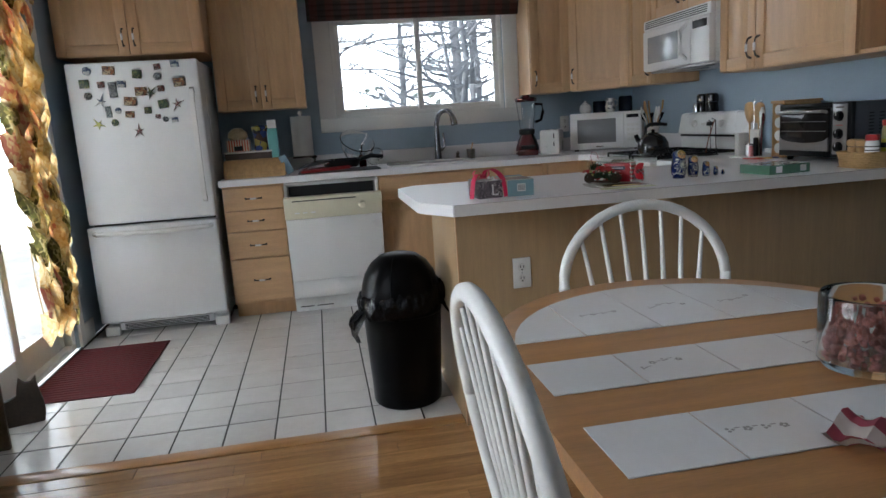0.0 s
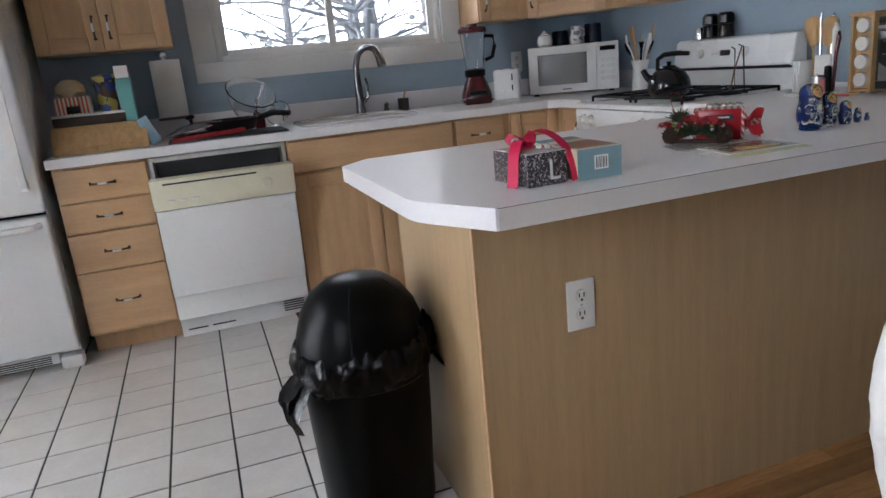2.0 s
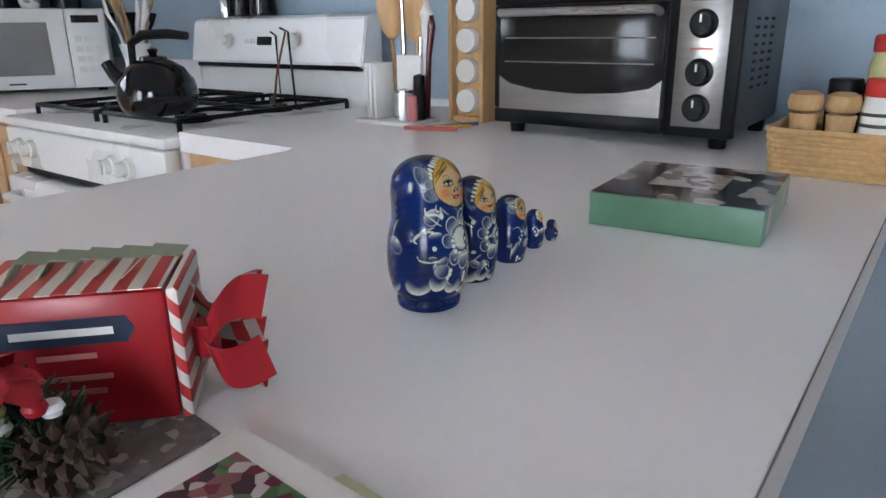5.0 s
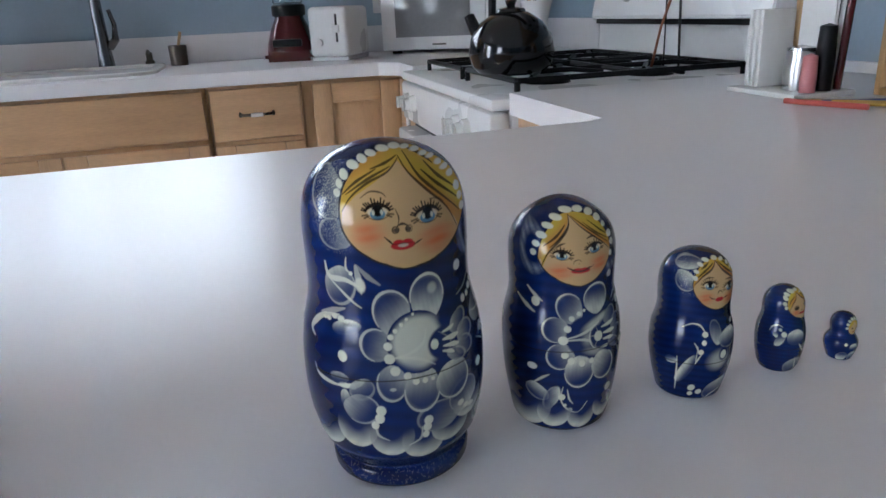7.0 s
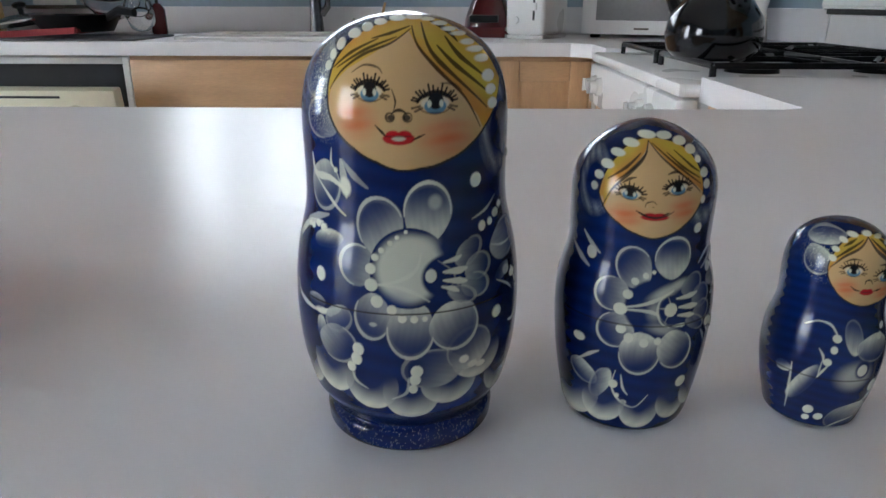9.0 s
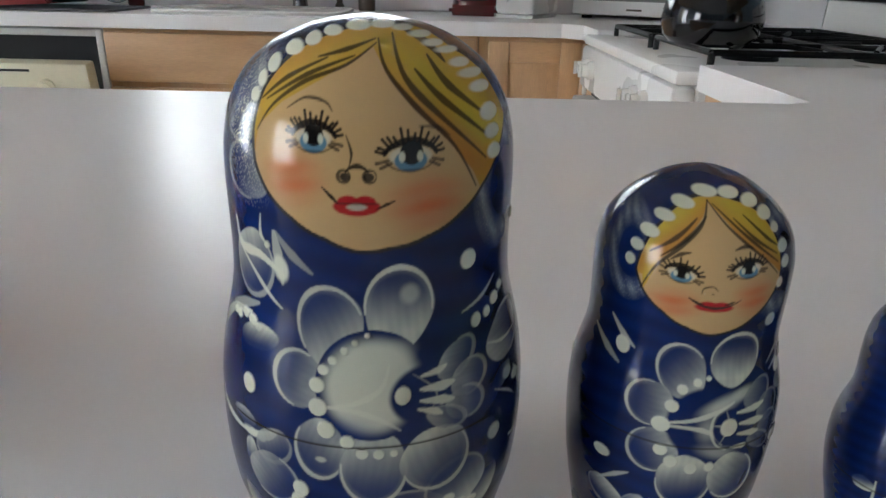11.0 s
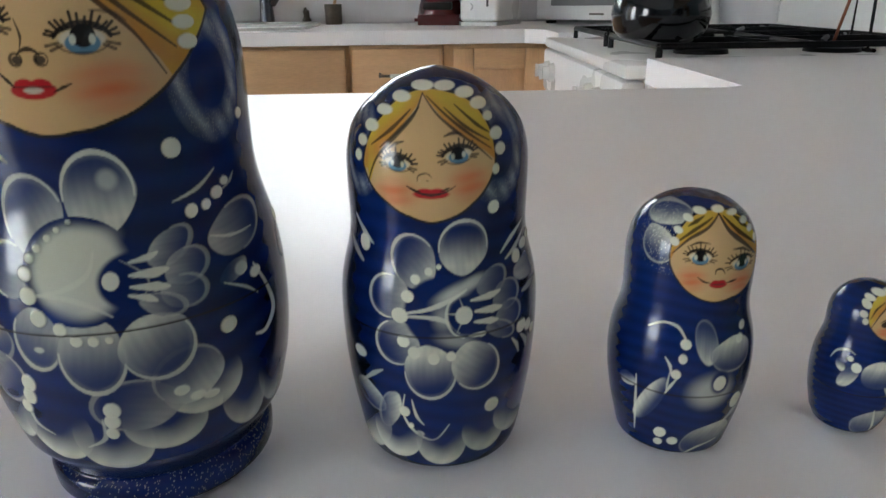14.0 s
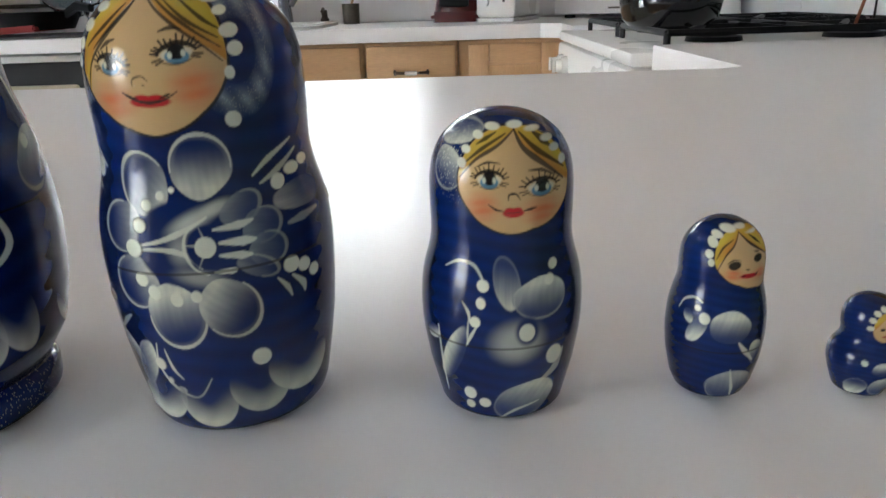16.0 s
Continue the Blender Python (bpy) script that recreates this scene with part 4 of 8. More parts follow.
part("basket", tm, mat("dark_wicker", (0.08, 0.06, 0.05), 0.7, var=0.4, fine=200, bump=0.5), tr)
part("rim", tube([(0, 0, 0.047), (0.3, 0, 0.047), (0.3, 0.2, 0.047), (0, 0.2, 0.047)], 0.006, 8, closed=True), M_ceramic, tr, "pale rim")
M_pop = stripes("red_white_stripes", (0.62, 0.10, 0.05), (0.70, 0.62, 0.5), 60, 0, 0.6)
pc = thing("popcorn_box", "orange and white striped popcorn tub", "box", (-1.01, 4.90, C + 0.126))
part("tub", prism([(0.005, 0.005), (0.15, 0.005), (0.15, 0.1), (0.005, 0.1)], 0, 0.12, 0.003), M_pop, pc)
part("label", box(0.05, 0.0012, 0.05, 0.105, 0.0045, 0.08, bev=0.001), M_dark, pc, "dark label patch")
solo("bread_bag", lathe([(0, 0), (0.05, 0), (0.065, 0.02), (0.06, 0.05), (0.03, 0.075), (0, 0.08)], 20, sx=1.0, sy=0.7), mat("bread_bag_film", (0.42, 0.33, 0.2), 0.35, var=0.3), "loaf of bread in a clear bag", "bread", (-0.935, 4.96, C + 0.247))
bag = lathe([(0, 0), (0.05, 0), (0.056, 0.06), (0.05, 0.14), (0.062, 0.2), (0.01, 0.205), (0, 0.2)], 14, sx=0.85, sy=0.5)
for v in bag.verts:
    v.co += Vector((random.uniform(-1, 1), random.uniform(-1, 1), random.uniform(-1, 1))) * 0.008
solo("snack_bag", bag, blotches("snack_bag_film", [(0.04, 0.03, 0.04), (0.5, 0.4, 0.1), (0.05, 0.08, 0.25), (0.1, 0.06, 0.04)], 28, 0.3), "crumpled dark and yellow snack bag", "bag", (-0.79, 4.99, C + 0.126))
ct = thing("carton", "tall teal and white carton", "carton", (-0.735, 4.865, C + 0.119))
part("body", box(0, 0, 0, 0.062, 0.062, 0.19, bev=0.003), mat("teal_print", (0.18, 0.47, 0.45), 0.45), ct)
part("cap", box(0.002, 0.002, 0.191, 0.06, 0.06, 0.245, bev=0.004), M_ceramic, ct, "white upper part")
solo("plastic_pouch", turn(box(0, 0, 0, 0.05, 0.012, 0.13, bev=0.004), pose(0, 0, 0, 0, -25, 0)), mat("pale_blue_film", (0.35, 0.5, 0.6), 0.25, var=0.2), "pale blue plastic pouch leaning on the bread box", "packet", (-0.625, 4.80, C + 0.001), 20)
pt = thing("paper_towel_holder", "white paper towel roll upright on a wall holder", "paper towel", (-0.52, 5.185, 1.02))
part("roll", lathe([(0.02, 0), (0.07, 0), (0.0715, 0.004), (0.0715, 0.272), (0.07, 0.276), (0.02, 0.276)], 36), mat("paper_towel", (0.74, 0.73, 0.70), 0.9, var=0.05, bump=0.4, bscale=300), pt)
part("base_arm", box(-0.075, -0.07, -0.014, 0.075, 0.112, -0.001, bev=0.004), M_pewter, pt, "dark holder arm")
part("spindle", lathe([(0, 0.0), (0.012, 0.0), (0.012, 0.29), (0.018, 0.295), (0.012, 0.312), (0, 0.314)], 16), M_ceramic, pt)

# ---- dishes by the sink ----
M_dred = mat("red_silicone", (0.28, 0.02, 0.02), 0.5)
solo("drying_mat", box(-0.56, 4.70, C + 0.0005, -0.02, 5.02, C + 0.008, bev=0.003), mat("grey_drying_mat", (0.10, 0.10, 0.11), 0.9, var=0.3, bump=0.5), "dark grey dish drying mat", "mat")
solo("cutting_mat", turn(prism([(-0.17, -0.1), (0.16, -0.1), (0.18, 0.08), (-0.15, 0.1)], 0, 0.02, 0.006), pose(0, 0, 0, 0, -3, 0)), M_dred, "red silicone tray in the dish pile", "tray", (-0.38, 4.82, C + 0.012), 4)
ld = thing("pot_lid", "glass pot lid with black knob on the drying mat", "lid", (-0.44, 4.84, C + 0.05), 0)
lid_m = pose(0, 0, 0, 0, -9, 0)
part("glass_dome", turn(lathe([(0, 0.03), (0.06, 0.024), (0.11, 0.008), (0.13, 0), (0.128, -0.003), (0.0, 0.026)], 36), lid_m), mat("smoked_glass", (0.10, 0.11, 0.12), 0.08, var=0.1), ld)
part("rim", turn(tube([(0.13 * math.cos(a), 0.13 * math.sin(a), 0) for a in [2 * math.pi * i / 36 for i in range(36)]], 0.004, 6, closed=True), lid_m), M_chrome, ld, "steel rim")
part("knob", turn(lathe([(0.008, 0.028), (0.009, 0.045), (0.02, 0.05), (0.022, 0.06), (0.012, 0.066), (0, 0.067)], 18), lid_m), M_black, ld, "black knob")
pan = thing("frying_pan", "black frying pan in the dish pile", "pan", (-0.27, 4.85, C + 0.024))
pan.scale = (1.2, 1.2, 1.5)
part("bowl", lathe([(0, 0), (0.09, 0), (0.115, 0.035), (0.112, 0.036), (0.088, 0.006), (0, 0.006)], 32), M_black, pan)
part("handle", tube([(0.10, -0.03, 0.03), (0.16, -0.08, 0.045), (0.22, -0.13, 0.04)], [0.009, 0.01, 0.008], 8), M_black, pan)
bowl = lathe([(0.058, 0.0), (0.096, 0.06), (0.115, 0.12), (0.120, 0.126), (0.115, 0.130), (0.111, 0.12), (0.091, 0.062), (0.055, 0.004), (0, 0.004)], 40)
solo("glass_bowl", turn(bowl, pose(0, 0, 0.055, 35, 18, 0)), M_glass, "clear glass mixing bowl tipped over the pile", "bowl", (-0.185, 4.93, C + 0.038))
jar = lathe([(0, 0), (0.04, 0), (0.045, 0.01), (0.045, 0.09), (0.04, 0.1), (0.037, 0.1), (0.042, 0.088), (0.042, 0.012), (0, 0.006)], 28)
solo("glass_jar", turn(jar, pose(0, 0, 0.046, 62, 0, 20)), M_glass, "clear drinking glass lying in the pile", "glass", (-0.06, 4.86, C + 0.012))
sb = thing("soap_bottle", "dark red pump soap bottle behind the dishes", "bottle", (-0.11, 5.12, C + 0.0005))
part("bottle", lathe([(0, 0), (0.025, 0), (0.028, 0.01), (0.026, 0.09), (0.012, 0.11), (0, 0.112)], 20), mat("dark_red_plastic", (0.08, 0.01, 0.012), 0.2), sb)
part("pump", tube([(0, 0, 0.11), (0, 0, 0.15), (0.0, -0.03, 0.152)], 0.006, 8), M_black, sb, "black pump")

# ---- sink and faucet ----
sk = thing("sink", "white drop-in kitchen sink", "sink", (0.36, 4.98, C))
rim = bmesh.new()
SX, SY = 0.30, 0.23
outer = [(SX * math.copysign(abs(math.cos(a)) ** 0.25, math.cos(a)), SY * math.copysign(abs(math.sin(a)) ** 0.25, math.sin(a))) for a in [2 * math.pi * i / 48 for i in range(48)]]
levels = ((1.0, 1.0, 0.0005), (1.0, 1.0, 0.009), (0.985, 0.98, 0.012), (0.90, 0.86, 0.012), (0.88, 0.83, 0.008), (0.87, 0.82, 0.002))
rr = [[rim.verts.new((x * a, y * b, z)) for x, y in outer] for a, b, z in levels]
for p, q in zip(rr, rr[1:]):
    for i in range(48):
        rim.faces.new((p[i], p[(i + 1) % 48], q[(i + 1) % 48], q[i]))
rim.faces.new(rr[-1])
part("rim", rim, M_ceramic, sk)
fc = thing("faucet", "brushed steel gooseneck pull-down faucet", "faucet", (0.455, 5.205, C + 0.0005))
M_fauc = mat("gunmetal_steel", (0.2, 0.2, 0.21), 0.25, metal=1, var=0.1)
part("base_plate", prism([(0.13 * math.cos(a), 0.03 * math.sin(a)) for a in [2 * math.pi * i / 30 for i in range(30)]], 0.0, 0.008, 0.002), M_fauc, fc)
part("neck", tube([(0, 0, 0.008), (0, 0, 0.06), (0, 0, 0.2), (0.0, 0, 0.27), (0.012, -0.02, 0.325), (0.035, -0.06, 0.355), (0.06, -0.1, 0.36), (0.08, -0.14, 0.345), (0.09, -0.16, 0.315)], [0.028, 0.024, 0.019, 0.018, 0.017, 0.017, 0.017, 0.018, 0.019], 14), M_fauc, fc)
part("spray_head", tube([(0.09, -0.16, 0.315), (0.096, -0.172, 0.285), (0.1, -0.18, 0.255)], [0.02, 0.023, 0.024], 14), M_fauc, fc)
part("lever", tube([(0.02, 0, 0.075), (0.045, -0.005, 0.10), (0.05, -0.01, 0.15), (0.04, -0.015, 0.2)], [0.016, 0.013, 0.008, 0.007], 10), M_fauc, fc)
sd = thing("soap_dispenser", "small steel soap dispenser by the faucet", "soap dispenser", (0.60, 5.20, C + 0.0005))
part("post", lathe([(0, 0), (0.018, 0), (0.016, 0.02), (0.011, 0.025), (0.011, 0.05), (0, 0.052)], 16), M_pewter, sd)
part("spout", tube([(0, 0, 0.045), (0.0, -0.02, 0.055), (0, -0.045, 0.045)], 0.006, 8), M_pewter, sd)
sp = thing("sponge_cup", "small metal cup holding a dish brush", "cup", (0.70, 5.19, C + 0.0005))
part("cup", lathe([(0, 0), (0.03, 0), (0.032, 0.07), (0.029, 0.07), (0.027, 0.004), (0, 0.004)], 24), M_pewter, sp)
part("brush", tube([(0, 0, 0.01), (0.005, 0, 0.07), (0.018, 0.0, 0.115)], 0.005, 8), M_wood, sp)

# ---- blender, toaster, microwave ----
bl = thing("blender", "dark red countertop blender with glass jar", "blender", (1.098, 5.055, C + 0.0005), -15)
M_blred = mat("dark_red_enamel", (0.07, 0.006, 0.008), 0.2, var=0.1, coat=0.5)
part("base", prism([(-0.085, -0.08), (0.085, -0.08), (0.085, 0.08), (-0.085, 0.08)], 0.0, 0.035, 0.012), M_blred, bl)
part("motor", lathe([(0.092, 0.034), (0.088, 0.06), (0.07, 0.11), (0.055, 0.14), (0.052, 0.15), (0, 0.152)], 32, sx=0.95, sy=0.9), M_blred, bl)
part("control", box(-0.05, -0.088, 0.05, 0.05, -0.068, 0.075, bev=0.004), M_black, bl, "black control strip")
part("collar", lathe([(0.055, 0.15), (0.058, 0.155), (0.058, 0.185), (0.05, 0.19)], 28), M_black, bl)
part("jar", lathe([(0.045, 0.186), (0.05, 0.19), (0.06, 0.28), (0.072, 0.385), (0.069, 0.385), (0.057, 0.28), (0.047, 0.195), (0, 0.192)], 32), M_glass, bl, "clear glass jar")
part("handle", tube([(0.068, 0, 0.365), (0.115, 0, 0.36), (0.122, 0, 0.31), (0.105, 0, 0.25), (0.062, 0, 0.235)], 0.011, 10), M_black, bl)
part("lid", lathe([(0.076, 0.384), (0.08, 0.39), (0.08, 0.405), (0.07, 0.415), (0.03, 0.418), (0.028, 0.432), (0, 0.434)], 32), M_blred, bl)
to = thing("toaster", "small white two-slice toaster", "toaster", (1.262, 4.985, C + 0.0005), -29)
part("body", box(-0.07, -0.11, 0.012, 0.07, 0.11, 0.175, bev=0.016, seg=3), M_app, to)
part("base", box(-0.066, -0.105, 0.0, 0.066, 0.105, 0.0118, bev=0.003), M_app, to)
part("lever", box(0.02, -0.122, 0.09, 0.045, -0.1105, 0.115, bev=0.004), M_app, to)
part("lever_slot", box(0.029, -0.1112, 0.06, 0.036, -0.1095, 0.15, bev=0), M_dark, to, "dark lever slot")
part("dial", turn(lathe([(0, 0), (0.012, 0), (0.011, 0.009), (0, 0.01)], 16), pose(-0.03, -0.11, 0.06, 90, 0, 0)), M_app, to)
for y in (-0.03, 0.03):
    part("slot", box(-0.012 + y, -0.085, 0.1745, 0.012 + y, 0.085, 0.1757, bev=0), M_dark, to, "dark bread slot")
mw = thing("countertop_microwave", "white countertop microwave standing across the corner", "microwave", (1.425, 5.04, C - 0.001), -29.5)
part("body", box(0, 0.018, 0.012, 0.508, 0.34, 0.275, bev=0.005), M_app, mw)
mdr = part("door", box(0.002, -0.012, 0.014, 0.385, 0.017, 0.273, bev=0.005), M_app, mw)
part("window", box(0.055, -0.0145, 0.06, 0.33, -0.0122, 0.23, bev=0.001), mat("grey_door_screen", (0.22, 0.22, 0.22), 0.15, var=0.08), mdr, "grey screened window")
part("badge", box(0.19, -0.0142, 0.03, 0.24, -0.0122, 0.036, bev=0), M_pewter, mdr, "small dark badge")
mcp = part("control_panel", box(0.387, -0.012, 0.014, 0.506, 0.017, 0.273, bev=0.004), M_app, mw)
part("display", box(0.405, -0.0145, 0.228, 0.488, -0.0122, 0.252, bev=0), M_black, mcp, "dark display")
for i in range(12):
    part("button", box(0.408 + (i % 3) * 0.028, -0.0138, 0.065 + (i // 3) * 0.034, 0.43 + (i % 3) * 0.028, -0.0122, 0.085 + (i // 3) * 0.034, bev=0), M_ceramic, mcp)
for x in (0.04, 0.468):
    for y in (0.04, 0.3):
        part("foot", box(x - 0.015, y - 0.015, 0.0012, x + 0.015, y + 0.015, 0.0118, bev=0.002), M_black, mw)
rot = pose(1.425, 5.04, C - 0.001 + 0.2755, 0, 0, -29.5)


def on_micro(x, y):
    p = rot @ Vector((x, y, 0))
    return (p.x, p.y, p.z)


solo("sugar_canister", lathe([(0, 0), (0.03, 0), (0.042, 0.012), (0.045, 0.035), (0.036, 0.06), (0.022, 0.068), (0.024, 0.074), (0.012, 0.08), (0.01, 0.09), (0, 0.092)], 28), M_ceramic, "small white lidded ceramic jar", "jar", on_micro(0.10, 0.12))
vs = thing("painted_pitcher", "white ceramic pitcher with grey pattern", "pitcher", on_micro(0.28, 0.13))
part("body", lathe([(0, 0), (0.028, 0), (0.036, 0.02), (0.038, 0.04), (0.028, 0.075), (0.03, 0.09), (0.036, 0.1), (0.032, 0.1), (0.024, 0.075), (0, 0.07)], 28), blotches("grey_figured_glaze", [(0.72, 0.71, 0.68), (0.7, 0.7, 0.67), (0.25, 0.26, 0.28), (0.74, 0.73, 0.7)], 45, 0.2), vs)
part("handle", tube([(0.03, 0, 0.09), (0.055, 0, 0.08), (0.055, 0, 0.05), (0.036, 0, 0.035)], 0.005, 8), M_ceramic, vs)
M_navy = mat("navy_glass", (0.012, 0.016, 0.035), 0.2, var=0.2)
for x, r, h in ((0.19, 0.05, 0.085), (0.38, 0.05, 0.11)):
    solo("dark_canister", lathe([(0, 0), (r, 0), (r * 1.02, 0.01), (r, h - 0.01), (r * 0.9, h), (0, h)], 24), M_navy, "dark blue canister on the microwave", "canister", on_micro(x, 0.24))

# ---- kettle, crock, mills at the range ----
kt = thing("kettle", "black enamel tea kettle on the range", "kettle", (1.46, 3.83, C + 0.021), 120)
M_ket = mat("black_enamel", (0.004, 0.004, 0.005), 0.12, var=0.2, coat=0.2)
part("body", lathe([(0, 0), (0.07, 0), (0.082, 0.012), (0.088, 0.04), (0.082, 0.07), (0.062, 0.098), (0.035, 0.115), (0, 0.118)], 40), M_ket, kt)
part("lid_knob", lathe([(0.03, 0.116), (0.028, 0.122), (0.008, 0.126), (0.012, 0.138), (0, 0.142)], 20), M_ket, kt)
part("spout", tube([(0.07, 0, 0.06), (0.1, 0, 0.085), (0.115, 0, 0.11)], [0.02, 0.014, 0.012], 12), M_ket, kt)
part("handle", tube([(0.05, 0, 0.105), (0.048, 0, 0.15), (0.02, 0, 0.168), (-0.04, 0, 0.17), (-0.085, 0, 0.165)], [0.008, 0.009, 0.011, 0.011, 0.009], 10), M_black, kt)
ck = thing("utensil_crock", "tall white ceramic crock full of cooking tools", "utensil holder", (1.80, 4.50, C + 0.0005))
part("crock", lathe([(0, 0), (0.04, 0), (0.046, 0.01), (0.04, 0.06), (0.034, 0.10), (0.046, 0.15), (0.05, 0.16), (0.045, 0.16), (0.03, 0.1), (0, 0.02)], 28), M_ceramic, ck)
for i in range(9):
    a, ln = i * 0.7, 0.17 + 0.04 * ((i * 7) % 3)
    dx, dy = 0.055 * math.cos(a), 0.055 * math.sin(a)
    part("utensil", tube([(dx * 0.2, dy * 0.2, 0.08), (dx * 0.8, dy * 0.8, 0.08 + ln * 0.6), (dx * 1.2, dy * 1.2, 0.08 + ln * 0.8), (dx * 1.3, dy * 1.3, 0.08 + ln)], [0.005, 0.005, 0.012 if i % 2 else 0.006, 0.015 if i % 3 == 0 else 0.006], 8), (M_black, M_ceramic, M_wood)[i % 3], ck, ("black spatula", "pale ladle", "wooden spoon")[i % 3])
for y in (4.19, 4.09):
    ml = thing("pepper_mill", "stout black mill on the range backguard", "pepper mill", (1.985, y, 1.150))
    part("body", lathe([(0, 0), (0.038, 0), (0.04, 0.01), (0.036, 0.05), (0.04, 0.06), (0, 0.061)], 24), M_ket, ml)
    part("cap", lathe([(0.034, 0.0615), (0.04, 0.066), (0.038, 0.1), (0.028, 0.112), (0, 0.115)], 24), M_ket, ml)
solo("salt_shaker", lathe([(0, 0), (0.02, 0), (0.022, 0.04), (0.016, 0.055), (0, 0.058)], 18), M_chrome, "small silver shaker on the backguard", "shaker", (1.985, 4.265, 1.150))
sr = thing("spoon_rest", "dark wire spoon rest standing at the back of the range", "spoon rest", (1.845, 3.845, C - 0.0095))
part("rack", tube([(0, 0.03, 0), (0, 0.03, 0.19), (0, 0.05, 0.2)], 0.003, 6), M_black, sr)
part("rack", tube([(0, -0.03, 0), (0, -0.02, 0.2), (-0.01, 0.0, 0.21)], 0.003, 6), M_black, sr)
part("foot_bar", tube([(0, -0.05, 0.004), (0, 0.05, 0.004)], 0.004, 6), M_black, sr)
part("spoon", tube([(-0.05, 0.0, 0.012), (-0.03, 0.0, 0.1), (0.0, -0.01, 0.2)], [0.003, 0.003, 0.003], 8), mat("copper_wire", (0.25, 0.1, 0.06), 0.35, metal=1), sr, "thin copper wire")

# ---- tools holder and spice rack ----
uh = thing("tool_caddy", "white slatted caddy with wooden spoons and scissors", "utensil holder", (1.735, 3.365, C + 0.0005), -90)
cm = bmesh.new()
bx(cm, -0.075, -0.05, 0, 0.075, 0.06, 0.008, 0.002)
part("tray", cm, M_ceramic, uh)
for i, x in enumerate((-0.06, -0.048, -0.036)):
    part("slat", box(x, -0.03, 0.0085, x + 0.008, 0.03, 0.125, bev=0.002), M_ceramic, uh)
part("panel", prism([(-0.02, 0.03), (0.05, 0.03), (0.05, 0.036), (-0.02, 0.036)], 0.0085, 0.14, 0.002), M_ceramic, uh)
for i, (x, y, ln, r, mk) in enumerate(((-0.035, 0.045, 0.2, 0.006, M_wood), (0.02, 0.05, 0.2, 0.006, M_wood), (0.045, 0.045, 0.25, 0.014, M_ceramic), (0.058, 0.04, 0.22, 0.009, M_blred), (-0.012, 0.05, 0.29, 0.006, M_chrome), (0.03, 0.052, 0.285, 0.005, M_chrome))):
    part("tool", tube([(x, y, 0.0085), (x * 1.1, y, ln * 0.62), (x * 1.2, y, ln * 0.78), (x * 1.25, y, ln * 0.9), (x * 1.25, y, ln)], [0.006, 0.006, r * 0.8, r, r * 0.55], 12, flat=0.4 if r > 0.02 else 1), mk, uh, ("wooden spoon", "wooden spoon", "white spatula", "red handle", "steel skewer", "steel skewer")[i])
for x, y, z, tl in ((-0.045, 0.045, 0.225, -6), (0.025, 0.05, 0.22, 8)):
    head = lathe([(0, -0.055), (0.012, -0.05), (0.022, -0.03), (0.029, 0.0), (0.03, 0.022), (0.025, 0.042), (0.014, 0.052), (0, 0.055)], 20, sx=1.1, sy=0.7)
    part("spoon_head", turn(head, pose(x, y, z, 0, tl, 0)), M_wood, uh, "broad wooden spoon bowl")
for i, (x, y, r, h, mk) in enumerate(((0.03, -0.005, 0.022, 0.07, M_steel), (0.06, 0.01, 0.013, 0.1, M_black), (0.065, -0.02, 0.011, 0.06, mat("pink_plastic", (0.55, 0.2, 0.2), 0.4)))):
    part("cup", lathe([(0, 0.0085), (r, 0.0085), (r * 1.05, h * 0.5), (r * 0.9, h), (0, h + 0.004)], 18, None, (x, y, 0)), mk, uh)
for i, cc in enumerate(((0.5, 0.1, 0.08), (0.55, 0.35, 0.08), (0.08, 0.09, 0.25))):
    solo("pencil", tube([(0, 0, 0.005), (0.11, 0.02 * i, 0.005)], 0.0042, 6), mat("pencil_paint", cc, 0.4), "coloured pencil lying on the worktop", "pencil", (1.652 + 0.012 * i, 3.27 - 0.02 * i, C + 0.0005), -70 + 12 * i)
sk2 = thing("spice_rack", "light wooden spice tower with round white lids", "spice rack", (1.815, 3.235, C + 0.0005), -90)
for a in ((-0.045, 0, 0, -0.035, 0.2, 0.262), (0.035, 0, 0, 0.045, 0.2, 0.262), (-0.05, -0.006, 0.2625, 0.05, 0.206, 0.276), (-0.034, 0, 0, 0.034, 0.2, 0.012)):
    part("board", box(*a, bev=0.002), M_wood, sk2)
part("back_board", box(-0.034, 0.02, 0.0125, 0.034, 0.198, 0.262, bev=0), M_wood, sk2)
for i in range(4):
    part("jar_lid", turn(lathe([(0, 0), (0.026, 0), (0.027, 0.01), (0.024, 0.02), (0, 0.021)], 24), pose(0, 0.0195, 0.045 + i * 0.062, 90, 0, 0)), M_ceramic, sk2, "round white jar lid")

# ---- toaster oven ----
tv = thing("toaster_oven", "black and steel toaster oven with three knobs", "toaster oven", (1.728, 3.105, C + 0.0005), -90)
tv.scale = (1.035, 0.97, 1.035)
OW, OH = 0.43, 0.22
part("body", box(0.004, 0.022, 0.024, OW - 0.004, 0.325, 0.024 + OH, bev=0.01, seg=3), mat("grey_painted_steel", (0.07, 0.074, 0.08), 0.35, metal=0.0, var=0.1), tv)
ff = bmesh.new()
for a in ((0, 0.02, 0.32, 0.046), (0, 0.224, 0.32, 0.246), (0, 0.046, 0.018, 0.224), (0.32, 0.02, OW, 0.246)):
    bx(ff, a[0], 0.0, a[1], a[2], 0.0215, a[3], 0.004)
part("front_frame", ff, M_black, tv)
